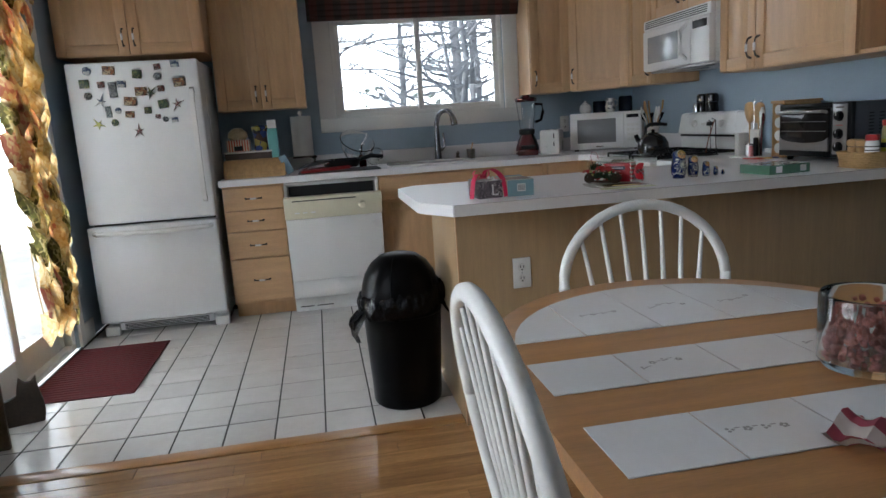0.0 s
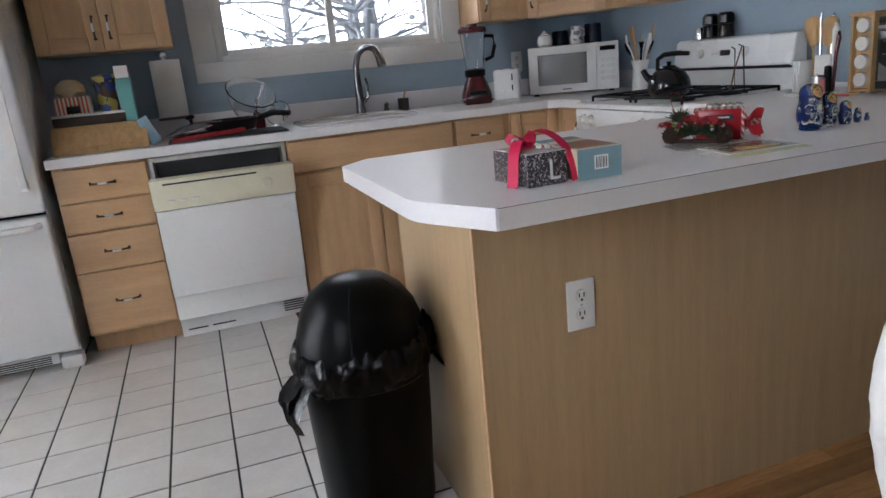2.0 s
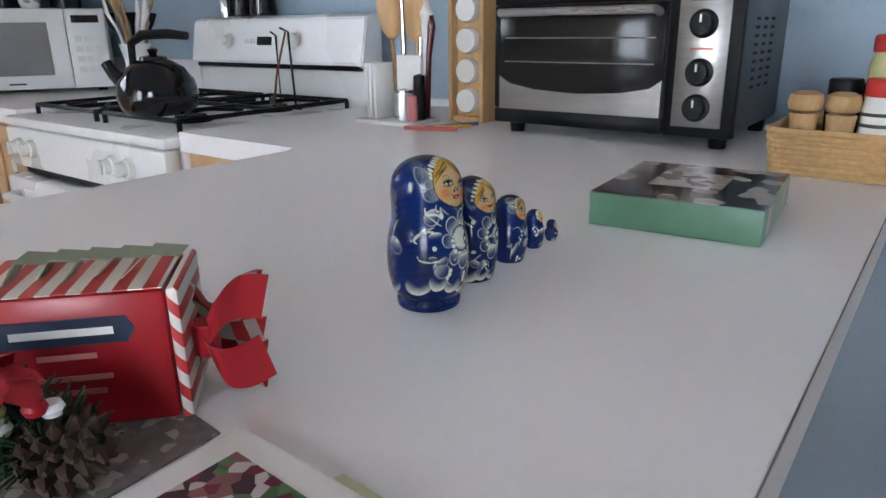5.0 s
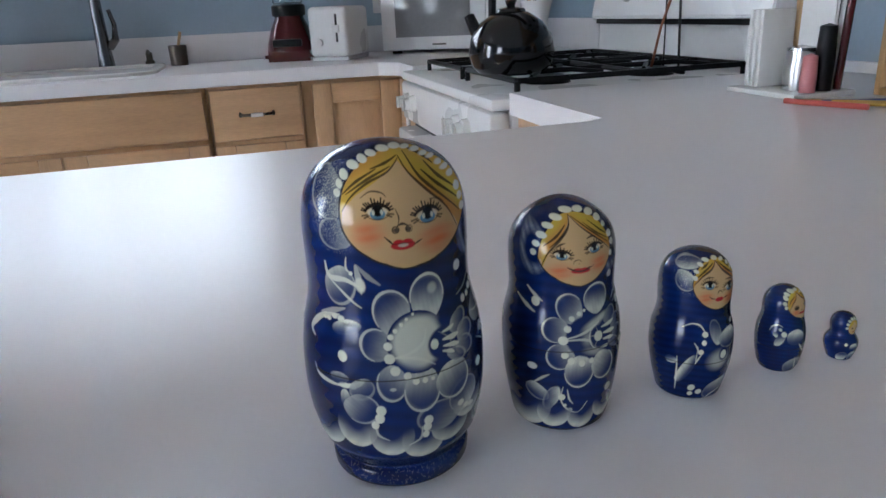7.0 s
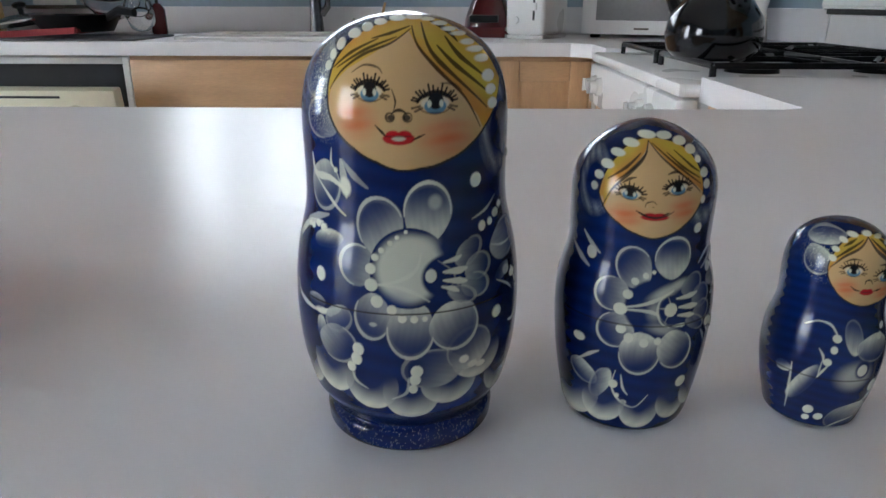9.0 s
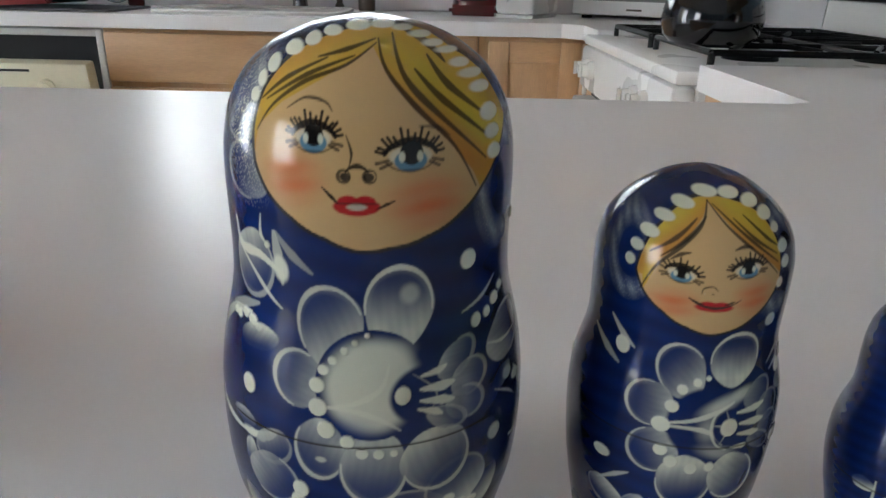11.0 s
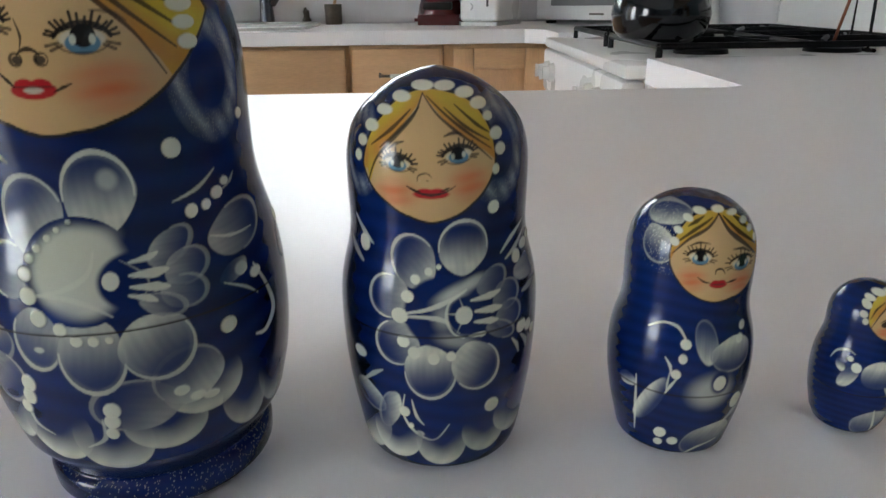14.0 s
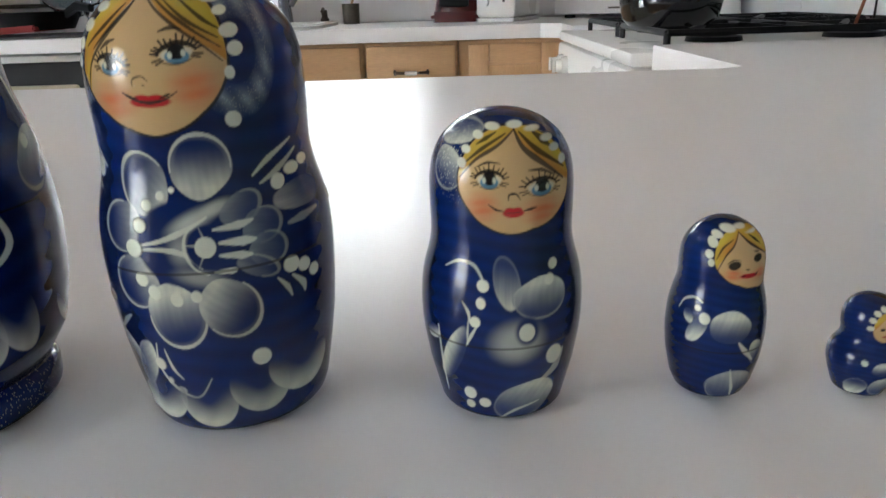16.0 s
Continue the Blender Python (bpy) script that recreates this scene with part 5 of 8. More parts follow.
M_ovst = mat("darker_brushed_steel", (0.27, 0.26, 0.25), 0.3, metal=1, var=0.15, stretch=(1, 1, 12))
dr = part("door", box(0.019, -0.012, 0.074, 0.319, -0.004, 0.223, bev=0.002), mat("oven_door_glass", (0.014, 0.012, 0.011), 0.12, ior=1.3, var=0.2), tv, "dark tinted glass door")
part("door_trim", turn(prism([(0.019, 0.047), (0.319, 0.047), (0.319, 0.105), (0.30, 0.092), (0.25, 0.083), (0.17, 0.079), (0.09, 0.083), (0.04, 0.092), (0.019, 0.105)], 0.004, 0.0125), pose(0, 0, 0, 90, 0, 0)), M_ovst, dr, "curved brushed steel lower trim")
part("handle", tube([(0.03, -0.012, 0.208), (0.03, -0.034, 0.212), (0.308, -0.034, 0.212), (0.308, -0.012, 0.208)], 0.007, 10), M_steel, dr)
for z in (0.13, 0.17):
    part("rack", tube([(0.03, -0.0125, z), (0.305, -0.0125, z)], 0.0012, 6), M_steel, dr, "faint wire rack")
cpn = part("control_panel", box(0.336, -0.005, 0.036, 0.412, -0.0005, 0.238, bev=0.001), M_ovst, tv, "brushed steel control panel")
for z in (0.066, 0.119, 0.19):
    kb = part("knob", turn(lathe([(0, 0), (0.021, 0), (0.021, 0.004), (0.016, 0.006), (0.015, 0.018), (0, 0.019)], 24), pose(0.374, -0.005, z, 90, 0, 0)), M_black, cpn)
    part("pointer", box(0.3725, -0.0255, z + 0.002, 0.3755, -0.0241, z + 0.013, bev=0), M_ceramic, kb, "pale pointer mark")
part("mark", box(0.357, -0.0062, 0.152, 0.391, -0.0052, 0.155, bev=0), mat("red_print", (0.4, 0.05, 0.04), 0.5), cpn, "red print line")
part("mark", box(0.352, -0.0062, 0.222, 0.396, -0.0052, 0.228, bev=0), M_pewter, cpn, "grey print line")
for r_ in range(3):
    for q in range(9):
        part("vent_slot", box(OW - 0.0045, 0.09 + r_ * 0.05, 0.09 + q * 0.013, OW - 0.0035, 0.115 + r_ * 0.05, 0.095 + q * 0.013, bev=0), M_dark, tv, "dark vent slot")
for x in (0.03, OW - 0.03):
    for yy in (0.04, 0.29):
        part("foot", lathe([(0, 0), (0.013, 0), (0.016, 0.024), (0, 0.0245)], 14, None, (x, yy, 0)), M_black, tv)

# ---- basket with shakers ----
bk = thing("wicker_basket", "pale woven basket holding mills and spice jars", "basket", (1.70, 2.50, C + 0.0005), -92)
M_wick = mat("pale_wicker", (0.50, 0.32, 0.14), 0.65, var=0.3, fine=120, bump=0.4)
BX, BY = 0.075, 0.10
for i in range(9):
    f = 1 + 0.012 * i
    z = 0.004 + i * 0.0068
    wave = [(BX * f * math.copysign(abs(math.cos(a)) ** 0.3, math.cos(a)) + 0.0016 * math.sin(12 * a + i * math.pi), BY * f * math.copysign(abs(math.sin(a)) ** 0.3, math.sin(a)) + 0.0016 * math.cos(12 * a + i * math.pi), z) for a in [2 * math.pi * k / 72 for k in range(72)]]
    part("weave", tube(wave, 0.0042 if i < 8 else 0.0055, 6, closed=True), M_wick, bk)
for i in range(36):
    a = 2 * math.pi * i / 36
    ex, ey = math.copysign(abs(math.cos(a)) ** 0.3, math.cos(a)), math.copysign(abs(math.sin(a)) ** 0.3, math.sin(a))
    part("stake", tube([(BX * ex, BY * ey, 0.002), (BX * 1.1 * ex, BY * 1.1 * ey, 0.06)], 0.0022, 5), M_wick, bk)
part("bottom", box(-BX, -BY, 0.0005, BX, BY, 0.004, bev=0.001), M_wick, bk)
bmx = pose(1.70, 2.50, C + 0.005, 0, 0, -92)
for i, (x, y) in enumerate(((-0.045, -0.06), (0.0, -0.06))):
    p = bmx @ Vector((x, y, 0))
    ml = thing("wooden_mill", "small turned wooden pepper mill in the basket", "pepper mill", (p.x, p.y, p.z))
    part("body", lathe([(0, 0), (0.02, 0), (0.021, 0.02), (0.0165, 0.05), (0.0185, 0.075), (0, 0.076)], 20), M_wood, ml)
    part("head", lathe([(0.014, 0.0765), (0.02, 0.08), (0.0225, 0.09), (0.02, 0.1), (0.012, 0.104), (0, 0.105)], 20), M_wood, ml)
M_lab = blotches("jar_label_print", [(0.72, 0.66, 0.45), (0.75, 0.72, 0.62), (0.62, 0.50, 0.06), (0.5, 0.08, 0.05)], 60)
for x, y, r, h, mk, capm, lab in ((0.045, -0.05, 0.025, 0.1, M_ceramic, mat("red_cap", (0.45, 0.02, 0.02), 0.35), "spice jar with red cap in the basket"), (0.04, 0.03, 0.03, 0.152, mat("pale_seasoning", (0.50, 0.50, 0.22), 0.3, var=0.2), mat("red_lid", (0.45, 0.03, 0.03), 0.35), "tall seasoning bottle with red lid"), (-0.01, 0.0, 0.022, 0.095, M_ket, M_black, "dark pepper jar with black cap"), (0.0, 0.055, 0.02, 0.085, M_lab, M_black, "small jar with black cap")):
    p = bmx @ Vector((x, y, 0))
    jr = thing("spice_jar", lab, "jar", (p.x, p.y, p.z))
    part("body", lathe([(0, 0), (r, 0), (r, h * 0.9), (r * 0.85, h), (0, h)], 24), mk, jr)
    part("cap", lathe([(r * 0.95, h + 0.0005), (r * 0.98, h + 0.003), (r * 0.98, h + 0.02), (r * 0.9, h + 0.023), (0, h + 0.023)], 24), capm, jr)
    if h > 0.12:
        part("label", lathe([(r + 0.0006, 0.035), (r + 0.0008, 0.037), (r + 0.0008, 0.1), (r + 0.0006, 0.102)], 24), mat("yellow_label", (0.6, 0.5, 0.04), 0.4), jr, "yellow label band")
        part("label_stripe", lathe([(r + 0.001, 0.07), (r + 0.0012, 0.071), (r + 0.0012, 0.088), (r + 0.001, 0.089)], 24), M_dark, jr, "black stripe on the label")
    elif capm is not M_black:
        for z in (0.045, 0.062, 0.076):
            part("text_bar", lathe([(r + 0.0004, z), (r + 0.0006, z + 0.0005), (r + 0.0006, z + 0.004), (r + 0.0004, z + 0.0045)], 24), M_pewter, jr, "grey lettering bar")
solo("dark_jar", box(-0.035, -0.03, 0, 0.035, 0.03, 0.13, bev=0.008), mat("maroon_plastic", (0.03, 0.012, 0.02), 0.3), "dark maroon box against the wall", "container", (1.965, 2.45, C + 0.0005), 0)

# ---- peninsula things ----
gb = thing("game_box", "flat green gift box with a dark printed lid", "box", (1.232, 2.664, C + 0.0005), 5)
gb.scale.y = 0.92
part("tray", box(0, -0.18, 0, 0.186, 0, 0.0345, bev=0.0012), mat("green_card", (0.10, 0.21, 0.13), 0.35, var=0.08, fine=200), gb)
part("lid_print", box(0.001, -0.179, 0.0348, 0.185, -0.001, 0.0354, bev=0), blotches("dark_lid_print", [(0.03, 0.028, 0.03), (0.05, 0.045, 0.045), (0.35, 0.32, 0.3), (0.025, 0.025, 0.03), (0.12, 0.07, 0.06)], 42, 0.12), gb, "dark glossy printed lid")
part("lid_title", box(0.06, -0.125, 0.0356, 0.14, -0.045, 0.0359, bev=0), blotches("pale_title_patch", [(0.5, 0.46, 0.42), (0.55, 0.5, 0.46), (0.2, 0.18, 0.18)], 60, 0.15), gb, "pale title patch")
for x, y in ((0.03, -0.1806), (0.14, -0.1806)):
    part("sticker", box(x, y, 0.006, x + 0.028, y + 0.0004, 0.03, bev=0), M_ceramic, gb, "white price sticker")

M_cook = mat("cookie_print", (0.20, 0.075, 0.04), 0.35, var=0.6, scale=45, fine=260, stretch=(1, 2.5, 1))
tbx = thing("cookie_box", "pale teal and cream cookie carton with open flap", "box", (0.2235, 2.509, C + 0.0005), -2)
M_teal = mat("teal_card", (0.19, 0.30, 0.33), 0.5, var=0.06)
M_cream = mat("cream_card", (0.62, 0.55, 0.40), 0.5, var=0.06)
part("carton", box(0, 0, 0, 0.096, 0.155, 0.0595, bev=0.001), M_cream, tbx)
part("end_print", box(0.0003, -0.0006, 0.0008, 0.0957, -0.0001, 0.0588, bev=0), M_teal, tbx, "teal printed end")
part("side_print", box(0.0961, 0.0005, 0.0008, 0.0966, 0.1545, 0.0588, bev=0), M_teal, tbx, "teal printed side")
part("top_print", box(0.002, 0.004, 0.0597, 0.094, 0.12, 0.0602, bev=0), M_ceramic, tbx, "white printed top")
part("cookie_picture", prism([(0.004, 0.026), (0.03, 0.016), (0.06, 0.022), (0.092, 0.012), (0.093, 0.104), (0.07, 0.116), (0.045, 0.104), (0.02, 0.116), (0.004, 0.10)], 0.0604, 0.0607), M_cook, tbx, "brown cookie picture")
part("flap", turn(box(0.0, 0.0, 0.0, 0.096, 0.036, 0.0008, bev=0), pose(0, 0.156, 0.0585, 3, 0, 0)), M_teal, tbx, "open teal flap")
lb_ = part("barcode_label", box(0.036, -0.0012, 0.018, 0.066, -0.0007, 0.045, bev=0), M_ceramic, tbx, "white barcode label")
for i in range(7):
    part("bar", box(0.0395 + i * 0.0035, -0.0016, 0.021, 0.0395 + i * 0.0035 + (0.0012 if i % 2 else 0.002), -0.0013, 0.042, bev=0), M_pewter, lb_)

M_floral = blotches("floral_gift_paper", [(0.03, 0.024, 0.028), (0.04, 0.03, 0.035), (0.42, 0.37, 0.37), (0.03, 0.024, 0.028), (0.04, 0.03, 0.034), (0.14, 0.11, 0.12)], 380, 0.3)
gf = thing("gift_box", "small floral gift box tied with a pink ribbon", "gift box", (0.122, 2.516, C + 0.0005), 4)
gf.scale.y = 1.15
part("box", box(0, 0, 0, 0.088, 0.115, 0.062, bev=0.0015), M_floral, gf)
part("lid_top", box(0.002, 0.002, 0.0622, 0.086, 0.113, 0.0632, bev=0), M_ceramic, gf, "white lid top")
M_rib = mat("pink_ribbon", (0.60, 0.010, 0.075), 0.55, var=0.15, fine=200)


def rounded(pts, n=5):
    """A smooth curve through a few points."""
    p = np.array([pts[0]] + list(pts) + [pts[-1]], float)
    out = []
    for i in range(1, len(p) - 2):
        a, b, c, d = p[i - 1:i + 3]
        for k in range(n):
            t = k / n
            out.append(tuple(0.5 * (2 * b + (c - a) * t + (2 * a - 5 * b + 4 * c - d) * t * t + (3 * b - a - 3 * c + d) * t ** 3)))
    return out + [tuple(p[-1])]


def ribbon(pts, w, side, th=0.0008):
    """A flat band along points, its width along the vector side."""
    bm = bmesh.new()
    s = Vector(side).normalized() * w / 2
    a = [bm.verts.new(Vector(p) - s) for p in pts]
    b = [bm.verts.new(Vector(p) + s) for p in pts]
    for i in range(len(pts) - 1):
        bm.faces.new((a[i], a[i + 1], b[i + 1], b[i]))
    bmesh.ops.recalc_face_normals(bm, faces=bm.faces)
    bmesh.ops.solidify(bm, geom=bm.faces[:], thickness=th)
    return bm


part("ribbon", ribbon(rounded([(-0.022, 0.020, 0.001), (-0.017, 0.022, 0.03), (-0.010, 0.028, 0.060), (0.006, 0.038, 0.082), (0.022, 0.048, 0.083), (0.036, 0.054, 0.07)]), 0.024, (0.35, -1, 0)), M_rib, gf, "pink satin ribbon tail")
part("ribbon", ribbon(rounded([(0.036, 0.052, 0.068), (0.05, 0.064, 0.092), (0.068, 0.058, 0.098), (0.084, 0.036, 0.088), (0.094, 0.012, 0.066), (0.096, -0.006, 0.036), (0.097, -0.014, 0.004)]), 0.022, (1, 0.3, 0.1)), M_rib, gf, "pink satin ribbon loop")
part("ribbon", ribbon([(0.0, 0.055, 0.064), (0.03, 0.055, 0.067), (0.06, 0.055, 0.067), (0.088, 0.055, 0.064)], 0.024, (0, 1, 0)), M_rib, gf, "pink satin ribbon band")
for dx, dy, w in ((-0.034, 0.01, 0.026), (0.03, 0.022, 0.026)):
    loop = [(0.037 + dx * k, 0.052 + dy * k, 0.072 + h) for k, h in ((0.0, 0.0), (0.35, 0.016), (0.8, 0.024), (1.05, 0.012), (0.85, 0.001), (0.4, -0.002), (0.05, 0.0))]
    part("bow_loop", ribbon(loop, w, (0.15, 1, 0)), M_rib, gf, "looped pink satin bow")
part("knot", lathe([(0, -0.008), (0.01, -0.005), (0.011, 0.004), (0, 0.009)], 14, None, (0.037, 0.052, 0.075)), M_rib, gf)
for x, y in ((0.06, 0.02), (0.052, 0.036)):
    part("pearl", lathe([(0, -0.006), (0.0045, -0.004), (0.006, 0), (0.0045, 0.004), (0, 0.006)], 14, None, (x, y, 0.07)), M_ceramic, gf, "white bead")
lc = bpy.data.curves.new("letter", "FONT")
lc.body, lc.size, lc.extrude, lc.align_x = "L", 0.056, 0.0006, "CENTER"
lo_ = new("letter", lc)
lc.materials.append(M_ceramic)
lo_.parent = gf
lo_.matrix_basis = pose(0.058, -0.0008, 0.010, 90, 0, 0)
tagged(lo_, "white initial letter")

# cards and envelopes
def flat(name, poly, z0, h, material, label, category):
    cx, cy = poly[0]
    ob = solo(name, prism([(x - cx, y - cy) for x, y in poly], 0, h), material, label, category, (cx, cy, C + z0))
    return ob


flat("envelope", [(0.570, 2.51), (0.572, 2.486), (0.774, 2.478), (0.781, 2.57), (0.62, 2.60)], 0.0006, 0.0012, mat("pale_green_paper", (0.56, 0.60, 0.38), 0.6), "pale green envelope under greeting cards", "envelope")
flat("silver_card", [(0.572, 2.66), (0.597, 2.745), (0.775, 2.722), (0.768, 2.645), (0.61, 2.637)], 0.0006, 0.0011, blotches("silver_dotted_card", [(0.14, 0.13, 0.12), (0.17, 0.16, 0.15), (0.12, 0.11, 0.11), (0.4, 0.38, 0.32)], 150, 0.3), "dark silver dotted card lying on the worktop", "card")
cd = flat("greeting_card", [(0.588, 2.516), (0.770, 2.506), (0.776, 2.638), (0.602, 2.632)], 0.0022, 0.0022, M_ceramic, "white greeting card with a printed flower photograph", "card")
part("photograph", prism([(0.016, 0.014), (0.166, 0.006), (0.172, 0.104), (0.028, 0.104)], 0.0024, 0.0026), blotches("flower_photo", [(0.06, 0.13, 0.05), (0.14, 0.03, 0.05), (0.05, 0.03, 0.04), (0.22, 0.10, 0.10), (0.10, 0.18, 0.08), (0.5, 0.45, 0.42)], 150, 0.25), cd, "dark garden photograph")
part("flowers", prism([(0.045, 0.026), (0.09, 0.014), (0.15, 0.01), (0.145, 0.03), (0.12, 0.04), (0.085, 0.052), (0.06, 0.056)], 0.0028, 0.003), blotches("yellow_blossoms", [(0.62, 0.42, 0.02), (0.55, 0.3, 0.02), (0.66, 0.5, 0.08), (0.3, 0.25, 0.04)], 110, 0.3), cd, "yellow blossoms in the photograph")
flat("envelope", [(0.562, 2.56), (0.586, 2.516), (0.600, 2.632), (0.566, 2.652)], 0.0019, 0.0008, M_ceramic, "white envelope edge under the card", "envelope")

# candy-shaped chocolate box
cx = thing("chocolate_box", "red candy-shaped chocolate box with striped twisted ends", "box", (0.750, 2.732, C + 0.0005), -42)
M_candy = mat("red_foil_card", (0.34, 0.012, 0.02), 0.3, var=0.12)
M_cane = stripes("candy_cane_stripes", (0.72, 0.68, 0.62), (0.5, 0.04, 0.04), 70, 0, 0.35, 0.9)
part("body", box(-0.05, -0.033, 0, 0.05, 0.033, 0.074, bev=0.004), M_candy, cx)
for s in (-1, 1):
    part("edge_band", box(s * 0.0505, -0.0335, 0.0002, s * 0.0565, 0.0335, 0.0745, bev=0.002), M_cane, cx, "striped edge band")
    tw = bmesh.new()
    cols = []
    for k, (dx, hh) in enumerate(((0.057, 0.030), (0.062, 0.017), (0.066, 0.014), (0.074, 0.024), (0.084, 0.033), (0.093, 0.036))):
        cols.append([tw.verts.new((s * (dx + 0.002 * (i % 2)), (0.004 + 0.0012 * k) * (1 if i % 2 else -1), 0.037 + hh * (i - 5) / 5)) for i in range(11)])
    for p, q in zip(cols, cols[1:]):
        for i in range(10):
            tw.faces.new((p[i], p[i + 1], q[i + 1], q[i]))
    bmesh.ops.solidify(tw, geom=tw.faces[:], thickness=0.0014)
    part("twist", tw, M_cane, cx, "striped fanned wrapper end")
    part("bow", ribbon(rounded([(s * 0.062, -0.014, 0.036), (s * 0.070, -0.022, 0.050), (s * 0.082, -0.018, 0.060), (s * 0.097, -0.014, 0.058)]), 0.026, (0.25 * s, 0, 1)), M_candy, cx, "red ribbon tail")
    part("bow", ribbon(rounded([(s * 0.062, -0.014, 0.036), (s * 0.070, -0.023, 0.024), (s * 0.082, -0.02, 0.020), (s * 0.096, -0.015, 0.024)]), 0.026, (-0.3 * s, 0, 1)), M_candy, cx, "red ribbon tail")
    part("knot", lathe([(0, -0.012), (0.007, -0.009), (0.008, 0.009), (0, 0.012)], 12, None, (s * 0.064, -0.013, 0.037)), M_candy, cx, "red ribbon knot")
part("label", turn(prism([(-0.03, 0.048), (0.03, 0.048), (0.034, 0.055), (0.03, 0.062), (-0.03, 0.062), (-0.034, 0.055)], 0.0332, 0.0342), pose(0, 0, 0, 90, 0, 0)), mat("navy_label", (0.02, 0.03, 0.06), 0.35), cx, "dark navy name label")
part("text_bar", box(-0.024, -0.0348, 0.053, 0.024, -0.0344, 0.057, bev=0), M_ceramic, cx, "pale lettering bar")
for z, w in ((0.04, 0.014), (0.028, 0.02), (0.02, 0.016)):
    part("text_bar", box(-w, -0.0336, z, w, -0.0332, z + 0.003, bev=0), mat("pale_pink_print", (0.55, 0.25, 0.22), 0.4), cx, "pale lettering bar")
part("top_print", box(-0.049, -0.032, 0.0742, 0.049, 0.032, 0.0748, bev=0), M_cane, cx, "striped top")
for i in range(5):
    part("ribbon_leaf", ribbon([(-0.03 + i * 0.014, -0.01 + 0.008 * (i % 2), 0.075), (-0.025 + i * 0.016, 0.0, 0.086), (-0.01 + i * 0.016, 0.012, 0.08)], 0.012, (0.3, 1, 0.2)), mat("silver_green_ribbon", (0.3, 0.33, 0.24), 0.35), cx, "silvery green ribbon")

# holiday centrepiece
hp = thing("holiday_centerpiece", "small pinecone and red flower holiday centrepiece", "decoration", (0.670, 2.722, C + 0.002), 0)
M_need = mat("dark_green_needles", (0.02, 0.05, 0.022), 0.6, var=0.4)
M_cone = mat("pinecone_scales", (0.05, 0.028, 0.018), 0.7, var=0.4)
M_pet = mat("red_velvet_petals", (0.42, 0.02, 0.03), 0.7, var=0.25)
rs = random.Random(4)
for c_, n_ in (((-0.02, 0.045, 0.02), 70), ((0.018, -0.03, 0.02), 90), ((0.03, -0.045, 0.014), 70), ((-0.004, 0.05, 0.05), 70), ((-0.006, 0.006, 0.02), 70)):
    nb = bmesh.new()
    for i in range(int(n_ * 1.7)):
        a, e = rs.uniform(0, 6.28), rs.uniform(-0.15, 1.2)
        d = Vector((math.cos(a) * math.cos(e), math.sin(a) * math.cos(e), math.sin(e))) * rs.uniform(0.02, 0.036)
        tube([c_, Vector(c_) + d], [0.0016, 0.0006], 4, nb)
    part("needle_sprig", nb, M_need, hp, "dark green needle sprig")
for c_, tl in (((0.032, -0.056, 0.017), 30), ((-0.034, 0.042, 0.017), -40)):
    cb = bmesh.new()
    for j in range(9):
        rj = 0.019 * math.sin(math.pi * (j + 1.5) / 11)
        for i in range(9):
            a = 2 * math.pi * i / 9 + j * 0.35
            px_, py_, pz_ = rj * math.cos(a), rj * math.sin(a), -0.018 + j * 0.0048
            bmesh.ops.create_cone(cb, segments=5, radius1=0.0042, radius2=0.001, depth=0.007, cap_ends=True, matrix=pose(px_, py_, pz_, 0, 55, math.degrees(a)))
    turn(cb, Matrix.Translation(c_) @ pose(0, 0, 0, 70, 0, tl))
    part("pinecone", cb, M_cone, hp, "small brown pinecone")
for c_, sc_ in (((0.008, -0.042, 0.05), 1.0), ((-0.036, 0.058, 0.04), 0.75), ((0.008, 0.022, 0.052), 0.9)):
    fb = bmesh.new()
    for i in range(7):
        a = 2 * math.pi * i / 7
        d, s_ = Vector((math.cos(a), math.sin(a), 0)), Vector((-math.sin(a), math.cos(a), 0))
        c0 = Vector(c_)
        lift_ = Vector((0, 0, 0.006 + 0.007 * (i % 2)))
        q = [c0, c0 + sc_ * (0.010 * d + 0.010 * s_ + lift_), c0 + sc_ * (0.020 * d + 0.012 * s_ + 0.7 * lift_), c0 + sc_ * (0.027 * d + 0.004 * s_), c0 + sc_ * (0.027 * d - 0.005 * s_ - 0.5 * lift_), c0 + sc_ * (0.019 * d - 0.012 * s_ + 0.8 * lift_), c0 + sc_ * (0.009 * d - 0.009 * s_ + lift_)]
        fb.faces.new([fb.verts.new(v) for v in q])
    bmesh.ops.solidify(fb, geom=fb.faces[:], thickness=0.0008)
    part("flower", fb, M_pet, hp, "red fabric flower")
for i in range(9):
    c_ = (lambda k: (-0.03 + 0.055 * k + rs.uniform(-0.012, 0.012), 0.045 - 0.1 * k + rs.uniform(-0.012, 0.0), rs.uniform(0.03, 0.05)))(rs.random())
    part("berry", lathe([(0, -0.005), (0.0042, -0.003), (0.0055, 0.0), (0.0042, 0.003), (0, 0.005)], 12, None, c_), (M_candy, M_mgold, M_ceramic)[i % 3], hp)
part("wire_loop", tube([(-0.012, 0.055, 0.06), (-0.02, 0.06, 0.1), (-0.015, 0.065, 0.118), (0.004, 0.062, 0.116), (0.012, 0.055, 0.09)], 0.001, 5), M_candy, hp, "thin red wire loop")
part("base_twig", turn(box(-0.055, -0.012, 0.0005, 0.055, 0.012, 0.008, bev=0.003), pose(0, 0, 0, 0, 0, -56)), M_cone, hp)

